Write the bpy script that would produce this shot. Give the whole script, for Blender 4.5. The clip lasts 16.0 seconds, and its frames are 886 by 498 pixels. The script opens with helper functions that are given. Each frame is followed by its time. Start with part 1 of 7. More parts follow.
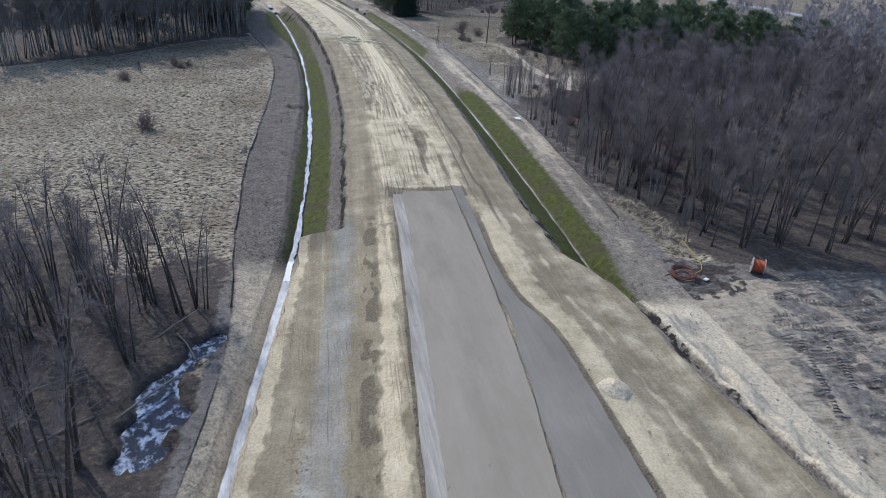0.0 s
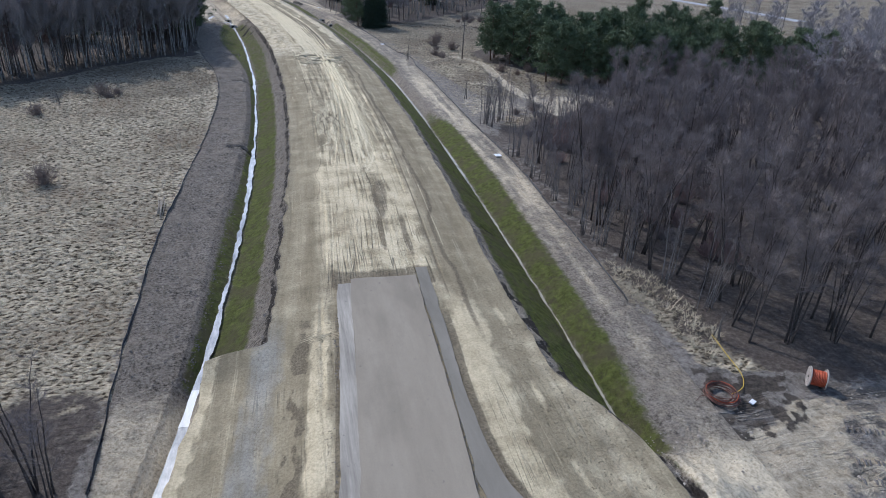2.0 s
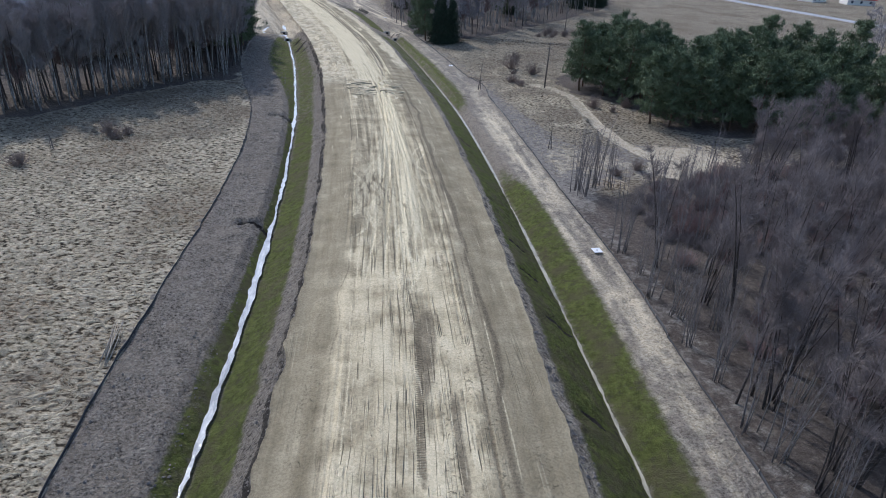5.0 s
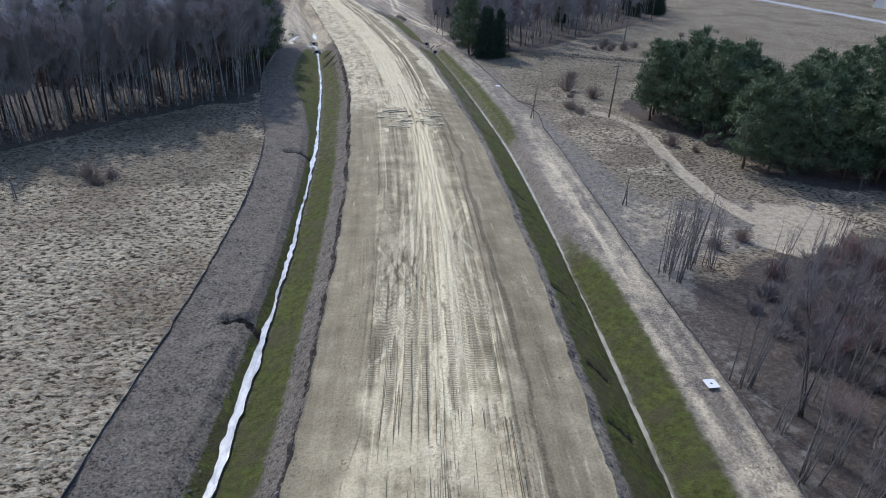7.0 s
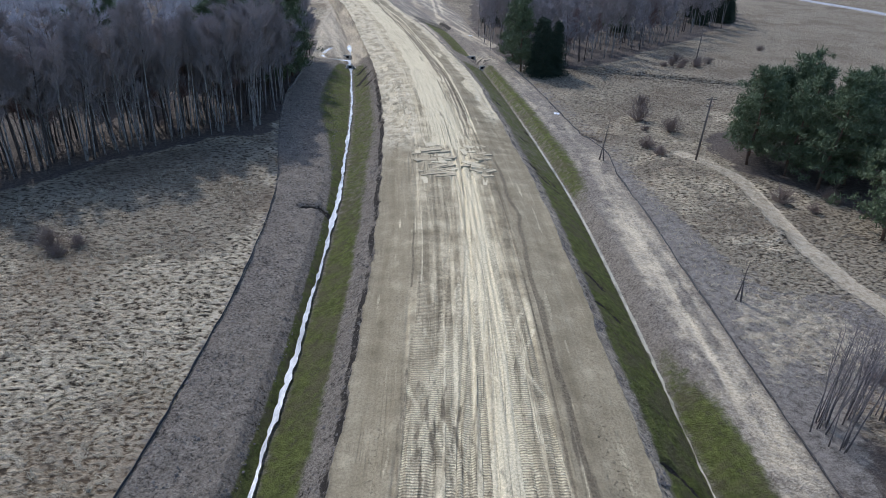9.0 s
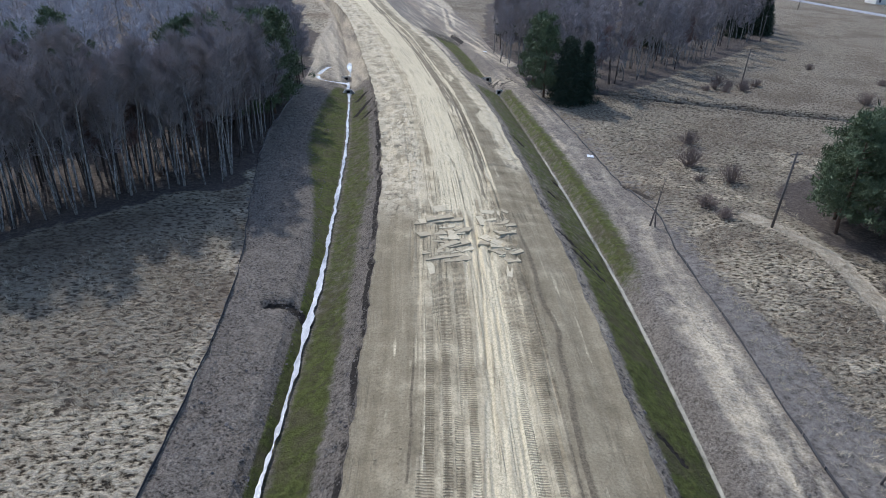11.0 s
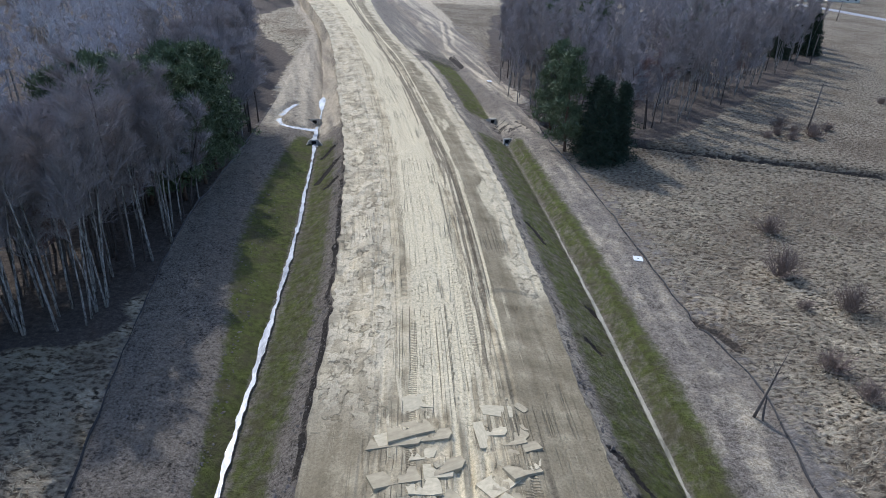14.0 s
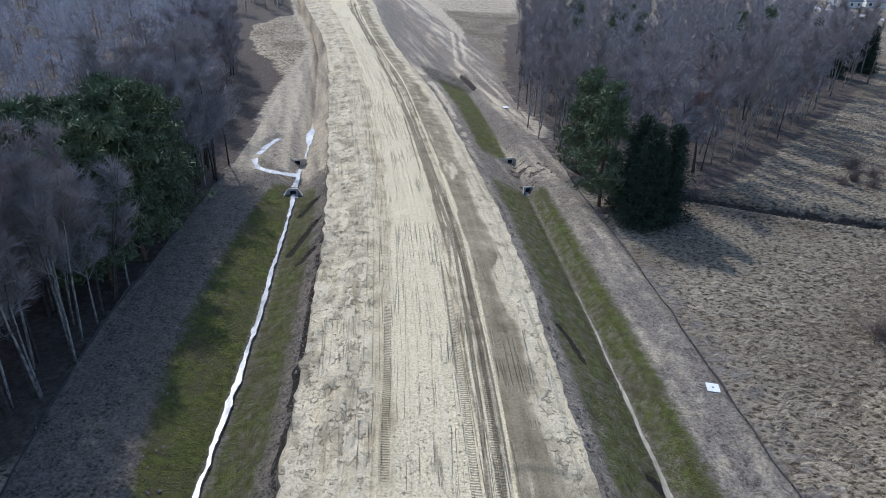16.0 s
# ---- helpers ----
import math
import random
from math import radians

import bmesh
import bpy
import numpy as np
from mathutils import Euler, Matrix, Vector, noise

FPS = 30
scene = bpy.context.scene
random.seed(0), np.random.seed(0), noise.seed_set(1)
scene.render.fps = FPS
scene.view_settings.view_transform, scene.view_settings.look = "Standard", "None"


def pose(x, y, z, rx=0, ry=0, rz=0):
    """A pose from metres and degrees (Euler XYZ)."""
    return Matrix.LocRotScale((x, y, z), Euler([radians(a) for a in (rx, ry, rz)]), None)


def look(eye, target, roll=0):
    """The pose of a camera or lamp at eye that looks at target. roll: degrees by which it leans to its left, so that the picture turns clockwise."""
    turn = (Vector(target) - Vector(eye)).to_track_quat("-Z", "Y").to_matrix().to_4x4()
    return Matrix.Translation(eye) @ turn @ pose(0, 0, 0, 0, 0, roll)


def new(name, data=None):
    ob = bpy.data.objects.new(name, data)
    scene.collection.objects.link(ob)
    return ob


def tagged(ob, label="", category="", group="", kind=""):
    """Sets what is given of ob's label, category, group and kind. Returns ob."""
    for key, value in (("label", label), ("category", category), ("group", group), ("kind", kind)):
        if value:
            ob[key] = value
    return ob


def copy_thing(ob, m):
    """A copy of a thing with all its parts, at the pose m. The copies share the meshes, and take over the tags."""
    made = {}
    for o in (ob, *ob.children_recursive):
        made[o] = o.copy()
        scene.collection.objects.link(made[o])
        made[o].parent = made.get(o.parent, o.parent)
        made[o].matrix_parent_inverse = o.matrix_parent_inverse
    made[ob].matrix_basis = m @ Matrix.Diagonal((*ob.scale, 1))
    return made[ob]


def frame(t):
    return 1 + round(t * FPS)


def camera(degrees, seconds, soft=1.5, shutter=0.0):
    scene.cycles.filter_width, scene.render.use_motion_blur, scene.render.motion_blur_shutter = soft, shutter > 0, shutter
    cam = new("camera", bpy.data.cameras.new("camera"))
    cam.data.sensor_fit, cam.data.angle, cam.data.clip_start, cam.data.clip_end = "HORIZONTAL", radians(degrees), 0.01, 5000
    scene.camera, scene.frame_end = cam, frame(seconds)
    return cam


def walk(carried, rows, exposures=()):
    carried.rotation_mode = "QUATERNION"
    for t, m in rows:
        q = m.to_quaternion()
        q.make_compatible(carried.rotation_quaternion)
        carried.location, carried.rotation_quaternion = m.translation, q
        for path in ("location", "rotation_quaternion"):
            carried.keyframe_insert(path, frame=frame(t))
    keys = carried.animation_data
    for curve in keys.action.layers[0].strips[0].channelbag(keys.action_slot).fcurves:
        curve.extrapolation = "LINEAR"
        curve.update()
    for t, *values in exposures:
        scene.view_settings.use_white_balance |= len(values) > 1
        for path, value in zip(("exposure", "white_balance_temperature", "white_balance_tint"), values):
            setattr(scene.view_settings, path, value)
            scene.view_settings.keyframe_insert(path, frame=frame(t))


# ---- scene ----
cam = camera(69.7, 16.0, 0.75)
METRES, EYE, TILT, LEAN, TURN = 160.42, 30.0, 0.0, 0.0, -12.5
ROWS = [
    (0.0, 0.0, 0.0, 0.0, 1.66, -27.16, -3.23),
    (0.5, 0.0022, 0.0291, 0.0012, 2.01, -27.12, -3.08),
    (1.0, 0.0047, 0.0566, 0.0023, 1.57, -27.05, -2.99),
    (1.5, 0.0068, 0.0864, 0.003, 0.41, -26.93, -2.92),
    (2.0, 0.0091, 0.1133, 0.0028, -0.23, -26.89, -2.85),
    (2.5, 0.0095, 0.1422, 0.003, -0.03, -26.92, -2.91),
    (3.0, 0.0093, 0.1688, 0.0034, 2.39, -27.05, -2.96),
    (3.5, 0.009, 0.1991, 0.0043, 5.36, -27.22, -2.92),
    (6.0, -0.0108, 0.3512, 0.0082, 6.56, -27.33, -2.74),
    (6.5, -0.0172, 0.3848, 0.0081, 7.5, -27.39, -2.75),
    (7.0, -0.024, 0.4156, 0.0072, 9.48, -27.49, -2.74),
    (7.5, -0.0315, 0.4487, 0.0067, 11.14, -27.59, -2.69),
    (8.0, -0.0394, 0.4788, 0.0066, 11.73, -27.65, -2.66),
    (8.5, -0.0477, 0.5113, 0.0065, 12.68, -27.7, -2.65),
    (9.0, -0.0554, 0.5411, 0.007, 13.09, -27.74, -2.61),
    (11.5, -0.0939, 0.7011, 0.0097, 14.36, -27.71, -2.63),
    (12.0, -0.1, 0.7347, 0.0102, 14.73, -27.74, -2.61),
    (12.5, -0.1054, 0.7653, 0.0097, 14.92, -27.71, -2.6),
    (13.0, -0.1114, 0.798, 0.0093, 14.8, -27.7, -2.63),
    (13.5, -0.1171, 0.8281, 0.0096, 14.57, -27.68, -2.67),
    (14.0, -0.1229, 0.8604, 0.01, 14.4, -27.66, -2.67),
    (14.5, -0.1294, 0.8899, 0.01, 14.57, -27.66, -2.7),
    (15.0, -0.1363, 0.9219, 0.0098, 14.5, -27.64, -2.66),
    (15.5, -0.1431, 0.9511, 0.0102, 14.76, -27.64, -2.65),
    (16.0, -0.1503, 0.9827, 0.0104, 15.53, -27.65, -2.62),
]
walk(cam, [(t, pose(0, 0, EYE, TILT, LEAN, TURN) @ pose(METRES * x, METRES * y, METRES * z, 90 + pitch, roll, yaw)) for t, x, y, z, yaw, pitch, roll in ROWS],
     [(0.0, 0.02, 5700, 11), (16.0, 0.08, 5710, 11)])

# ---- light ----
SUN_AZ, SUN_EL = 123.0, 42.0        # direction to the sun, degrees anticlockwise from +x, and height
world = bpy.data.worlds.new("sky")
scene.world = world
world.use_nodes = True
wn = world.node_tree
sky = wn.nodes.new("ShaderNodeTexSky")
sky.sky_type, sky.sun_disc = "NISHITA", False
sky.sun_elevation, sky.sun_rotation = radians(SUN_EL), radians(90 - SUN_AZ)
sky.air_density, sky.dust_density, sky.ozone_density = 1.0, 1.5, 1.2
wn.links.new(sky.outputs[0], wn.nodes["Background"].inputs[0])
wn.nodes["Background"].inputs[1].default_value = 0.19
sun = new("sun", bpy.data.lights.new("sun", "SUN"))
sun.data.energy, sun.data.angle, sun.data.color = 2.9, radians(0.55), (1.0, 0.945, 0.85)
sdir = Vector((math.cos(radians(SUN_AZ)) * math.cos(radians(SUN_EL)), math.sin(radians(SUN_AZ)) * math.cos(radians(SUN_EL)), math.sin(radians(SUN_EL))))
sun.matrix_world = look(sdir * 300, (0, 0, 0))


# ---- small arithmetic ----
RNG = np.random.default_rng(7)
TABLE = np.random.default_rng(3).random((256, 256))


def vnoise(x, y, seed=0):
    """Smooth value noise in 0..1 on arrays."""
    x, y = np.asarray(x, float) + seed * 17.31, np.asarray(y, float) + seed * 41.7
    xi, yi = np.floor(x).astype(int), np.floor(y).astype(int)
    fx, fy = x - xi, y - yi
    fx, fy = fx * fx * (3 - 2 * fx), fy * fy * (3 - 2 * fy)
    a, b = TABLE[xi % 256, yi % 256], TABLE[(xi + 1) % 256, yi % 256]
    c, d = TABLE[xi % 256, (yi + 1) % 256], TABLE[(xi + 1) % 256, (yi + 1) % 256]
    return (a * (1 - fx) + b * fx) * (1 - fy) + (c * (1 - fx) + d * fx) * fy


def fbm(x, y, seed=0, octaves=3):
    total, amp, norm = 0, 1.0, 0
    for k in range(octaves):
        total = total + amp * vnoise(x * 2 ** k, y * 2 ** k, seed + k * 3)
        norm += amp
        amp *= 0.5
    return total / norm


def smooth(a, b, x):
    t = np.clip((np.asarray(x, float) - a) / (b - a), 0, 1)
    return t * t * (3 - 2 * t)


def band(a, b, x, soft):
    return smooth(a - soft, a + soft, x) * (1 - smooth(b - soft, b + soft, x))


def cubic(y, ys, vs):
    """A smooth curve through evenly chosen stations."""
    ys, vs = np.array(ys, float), np.array(vs, float)
    m = np.gradient(vs, ys)
    y = np.clip(np.asarray(y, float), ys[0], ys[-1])
    i = np.clip(np.searchsorted(ys, y) - 1, 0, len(ys) - 2)
    h = ys[i + 1] - ys[i]
    t = (y - ys[i]) / h
    return ((2 * t ** 3 - 3 * t ** 2 + 1) * vs[i] + (t ** 3 - 2 * t ** 2 + t) * h * m[i]
            + (-2 * t ** 3 + 3 * t ** 2) * vs[i + 1] + (t ** 3 - t ** 2) * h * m[i + 1])


def inside(x, y, poly):
    x, y = np.asarray(x, float), np.asarray(y, float)
    hit = np.zeros(x.shape, bool)
    for (x1, y1), (x2, y2) in zip(poly, poly[1:] + poly[:1]):
        if y1 != y2:
            hit ^= ((y1 > y) != (y2 > y)) & (x < (x2 - x1) * (y - y1) / (y2 - y1) + x1)
    return hit


def edge_dist(x, y, poly):
    """Distance to the outline, positive inside."""
    x, y = np.asarray(x, float), np.asarray(y, float)
    best = np.full(x.shape, 1e9)
    for (x1, y1), (x2, y2) in zip(poly, poly[1:] + poly[:1]):
        dx, dy = x2 - x1, y2 - y1
        t = np.clip(((x - x1) * dx + (y - y1) * dy) / (dx * dx + dy * dy), 0, 1)
        best = np.minimum(best, np.hypot(x - x1 - t * dx, y - y1 - t * dy))
    return np.where(inside(x, y, poly), best, -best)


def line_dist(x, y, pts):
    best = np.full(np.shape(x), 1e9)
    for (x1, y1), (x2, y2) in zip(pts, pts[1:]):
        dx, dy = x2 - x1, y2 - y1
        t = np.clip(((x - x1) * dx + (y - y1) * dy) / (dx * dx + dy * dy), 0, 1)
        best = np.minimum(best, np.hypot(x - x1 - t * dx, y - y1 - t * dy))
    return best


# ---- plan of the road: stations every 20 m, metres across ----
ST = list(range(0, 481, 20))


def fence_left_x(y):
    return cubic(y, ST, [-11.5, -9.3, -7.2, -8.1, -8.7, -8.1, -7.4, -7.7, -9.9, -14.4, -18.0, -19.4, -20.8, -23, -25.5, -27.5, -29.5, -34.5, -41, -48, -54, -60, -66, -72, -78])


def green_left_x(y):
    return cubic(y, ST, [-10.6, -8.3, -5.9, -3.8, -3.4, -2.7, -2.2, -2.8, -4.4, -7.6, -12.3, -14.2, -14.5, -17.5, -21, -25, -28.5, -33.8, -40, -47, -53, -59, -65, -71, -77])


def water_left_x(y):
    return cubic(y, ST, [-9.5, -7.1, -4.7, -2.4, -1.1, -0.6, -0.6, -1.2, -2.3, -4.1, -6.2, -8.9, -12.0, -15.2, -19, -23.3, -27.6, -33.2, -39.5, -46, -52, -58, -64, -70, -76])


def bed_left_x(y):
    return cubic(y, ST, [1, 1, 2, 2.9, 4.0, 4.6, 4.7, 4.2, 3.0, 1.5, -0.9, -4.0, -7.9, -12.2, -16.3, -20.8, -26, -32, -38.5, -45, -51, -57, -63, -69, -75])


def road_left_x(y):
    far = bed_left_x(y)
    k = smooth(56.5, 57.6, y + 0.9 * (vnoise(y * 1.3, 0 * y, 5) - 0.5))
    return far * k + (water_left_x(y) + 1.25) * (1 - k)


def bed_right_x(y):
    return cubic(y, ST, [22, 22.2, 22.2, 22.3, 22.9, 23.4, 23.4, 22.9, 21.9, 20.1, 18.2, 15.7, 12.0, 8.0, 3.4, -2.5, -8, -13, -17.5, -21.5, -25.5, -31, -37, -43, -49])


def road_right_x(y):
    far = bed_right_x(y)
    near = cubic(y, [0, 20, 27, 34, 42, 60, 480], [30, 28.3, 27.0, 26.0, 25.9, 24.6, 24])
    k = smooth(42, 52, y)
    return far * k + near * (1 - k)


def water_right_x(y):
    return np.maximum(cubic(y, ST, [31.2, 29.1, 26.9, 27.5, 28.1, 28.4, 28.5, 28.3, 27.6, 26.0, 24.0, 21.6, 19.0, 16.3, 13.0, 9, 5, 0, -5, -10, -15, -20, -26, -32, -38]), road_right_x(y) + 0.6)


def green_right_x(y):
    return np.maximum(cubic(y, ST, [32, 30.3, 28.4, 29.2, 30.2, 31.0, 30.8, 30.0, 29.2, 27.6, 25.8, 23.0, 20.3, 17.5, 14.3, 10.5, 6.5, 1.5, -3, -8, -13, -18, -24, -30, -36]), water_right_x(y) + 0.6)


def fence_right_x(y):
    bow = 1.6 * np.exp(-((np.asarray(y, float) - 178) / 7.0) ** 2)
    return cubic(y, ST, [33.5, 33.5, 33.6, 34.4, 35.2, 35.9, 35.6, 35.1, 34.7, 33.2, 31.3, 28.6, 25.2, 22.0, 19.5, 17, 14.5, 10, 5, 0, -5, -10, -16, -22, -28]) + bow


def crown_z(y):
    """Height of the road bed."""
    return cubic(y, [0, 60, 140, 190, 260, 330, 480], [3.3, 3.25, 2.9, 2.7, 2.6, 3.2, 3.4])


def strip_left(y):
    return cubic(y, [0, 23, 34, 46, 65], [3.6, 5.2, 6.1, 7.1, 8.4])


def strip_crack(y):
    return cubic(y, [0, 22, 28, 37, 45, 65], [10.6, 12.2, 12.9, 13.7, 14.2, 15.0])


def strip_right(y):
    return cubic(y, [0, 22, 30, 38, 42, 47, 57, 66], [17.4, 17.3, 17.2, 16.8, 15.7, 15.4, 15.9, 16.2])


FOREST_LEFT = [(-130, 104), (-62, 137), (-42, 155), (-31, 170.5), (-25, 178.6), (-18.4, 181.8), (-17.2, 190), (-17.6, 202), (-18.4, 211), (-20.4, 226), (-20.6, 238), (-25.5, 256), (-27, 270),
               (-29, 284), (-35, 300), (-45, 318), (-52, 335), (-56, 352), (-54, 372), (-46, 390), (-50, 470), (-260, 470), (-260, 104)]
FOREST_RIGHT = [(18.5, 274), (21.5, 260), (23.6, 247), (27.5, 240.5), (38, 238.5), (44.5, 244.5), (54.5, 256), (75, 281), (96, 309), (110, 327), (126, 360), (128, 400), (60, 405), (24, 380), (21, 330)]
PINE_STAND = [(-21, 203), (-17.5, 212), (-19.5, 226), (-27, 229), (-37, 224), (-36, 206), (-27, 202)]
GROVE = [(37, 119), (36.6, 100), (36.6, 84), (36, 73), (39, 66), (39.5, 57), (43, 53), (64, 49), (120, 44), (130, 118), (86, 129), (60, 127), (51, 123), (44, 117)]
PINES = [(54, 186), (55, 172), (63, 166), (66, 149), (76, 146), (126, 140), (132, 190), (90, 200), (66, 196)]
GULLY = [(31.8, 187.9), (33.0, 186.8), (34.6, 185.3), (35.5, 183.1)]
SIDE_TRACK = [(22, 262), (18, 274), (14.5, 290), (8, 317), (5, 362), (0, 390), (-14, 440)]
CHANNEL = [(-11.8, 238.2), (-14.5, 238.8), (-17.6, 240), (-19.2, 243.5), (-19.2, 248.5), (-18.4, 253)]
POND = [(-13.2, 30.5), (-12.6, 34), (-12.8, 37.8), (-10.8, 40.6), (-8.2, 44), (-7.4, 43.4), (-9.2, 40), (-9.0, 36), (-9.6, 32), (-10.6, 29.6)]
TRENCH = [(27, 246), (31, 238.5), (39, 237.2), (51, 234), (62, 231.8), (76, 228), (110, 221)]
PATH_RIGHT = [(46, 178), (48, 174.5), (50.4, 168), (50.2, 158), (50, 150), (51, 141), (53, 134)]


# ---- materials ----
def nodes_of(name):
    m = bpy.data.materials.new(name)
    m.use_nodes = True
    nt = m.node_tree
    return m, nt, nt.nodes["Principled BSDF"]


def nd(nt, kind, **values):
    n = nt.nodes.new(kind)
    for key, value in values.items():
        if key in n.inputs:
            n.inputs[key].default_value = value
    return n


def noise_tex(nt, scale, detail=4, vec=None, rough=0.6):
    n = nd(nt, "ShaderNodeTexNoise", Scale=scale, Detail=detail, Roughness=rough)
    if vec is not None:
        nt.links.new(vec, n.inputs["Vector"])
    return n.outputs["Fac"]


def mapped(nt, vec, scale):
    n = nd(nt, "ShaderNodeMapping")
    n.inputs["Scale"].default_value = scale
    nt.links.new(vec, n.inputs["Vector"])
    return n.outputs[0]


def ramp(nt, fac, stops):
    n = nt.nodes.new("ShaderNodeValToRGB")
    el = n.color_ramp.elements
    while len(el) < len(stops):
        el.new(0.5)
    for e, (p, c) in zip(el, stops):
        e.position, e.color = p, (*c, 1) if len(c) == 3 else c
    nt.links.new(fac, n.inputs[0])
    return n.outputs[0]


def grey(nt, fac, lo, hi):
    n = nt.nodes.new("ShaderNodeMapRange")
    n.interpolation_type = "SMOOTHSTEP"
    n.inputs[1].default_value, n.inputs[2].default_value = lo, hi
    nt.links.new(fac, n.inputs[0])
    return n.outputs[0]


def calc(nt, op, a, b):
    n = nt.nodes.new("ShaderNodeMath")
    n.operation = op
    for i, v in enumerate((a, b)):
        if isinstance(v, (int, float)):
            n.inputs[i].default_value = v
        else:
            nt.links.new(v, n.inputs[i])
    return n.outputs[0]


def blend(nt, fac, a, b, mode="MIX"):
    n = nt.nodes.new("ShaderNodeMix")
    n.data_type, n.blend_type = "RGBA", mode
    for sock, v in ((n.inputs[0], fac), (n.inputs[6], a), (n.inputs[7], b)):
        if isinstance(v, (int, float)):
            sock.default_value = v
        elif isinstance(v, tuple):
            sock.default_value = (*v, 1)
        else:
            nt.links.new(v, sock)
    return n.outputs[2]


def bump(nt, bsdf, height, strength=0.5, distance=0.1):
    n = nd(nt, "ShaderNodeBump", Strength=strength, Distance=distance)
    nt.links.new(height, n.inputs["Height"])
    nt.links.new(n.outputs[0], bsdf.inputs["Normal"])


def attr(nt, name):
    n = nt.nodes.new("ShaderNodeAttribute")
    n.attribute_name = name
    return n.outputs["Fac"]


def place(nt):
    return nt.nodes.new("ShaderNodeNewGeometry").outputs["Position"]


def zone(nt, name, vec, scale=2.0, spread=0.5, lo=0.38, hi=0.62):
    """An area's mask with a broken edge."""
    n = noise_tex(nt, scale, 5, vec, 0.65)
    return grey(nt, calc(nt, "ADD", attr(nt, name), calc(nt, "MULTIPLY", calc(nt, "SUBTRACT", n, 0.5), spread * 2)), lo, hi)


def simple(name, color, rough=0.7, metal=0.0, vary=0.35, scale=6.0, bumps=0.0):
    m, nt, b = nodes_of(name)
    p = nt.nodes.new("ShaderNodeTexCoord").outputs["Object"]
    n = noise_tex(nt, scale, 5, p)
    lo = tuple(c * (1 - vary) for c in color)
    hi = tuple(min(1, c * (1 + vary)) for c in color)
    col = ramp(nt, n, [(0.3, lo), (0.7, hi)])
    rnd = nt.nodes.new("ShaderNodeObjectInfo").outputs["Random"]
    col = blend(nt, calc(nt, "MULTIPLY", rnd, 0.25), col, tuple(c * 0.6 for c in color))
    nt.links.new(col, b.inputs["Base Color"])
    b.inputs["Roughness"].default_value, b.inputs["Metallic"].default_value = rough, metal
    b.inputs["Specular IOR Level"].default_value = 0.25
    if bumps:
        bump(nt, b, noise_tex(nt, scale * 4, 4, p), bumps, 0.05)
    return m


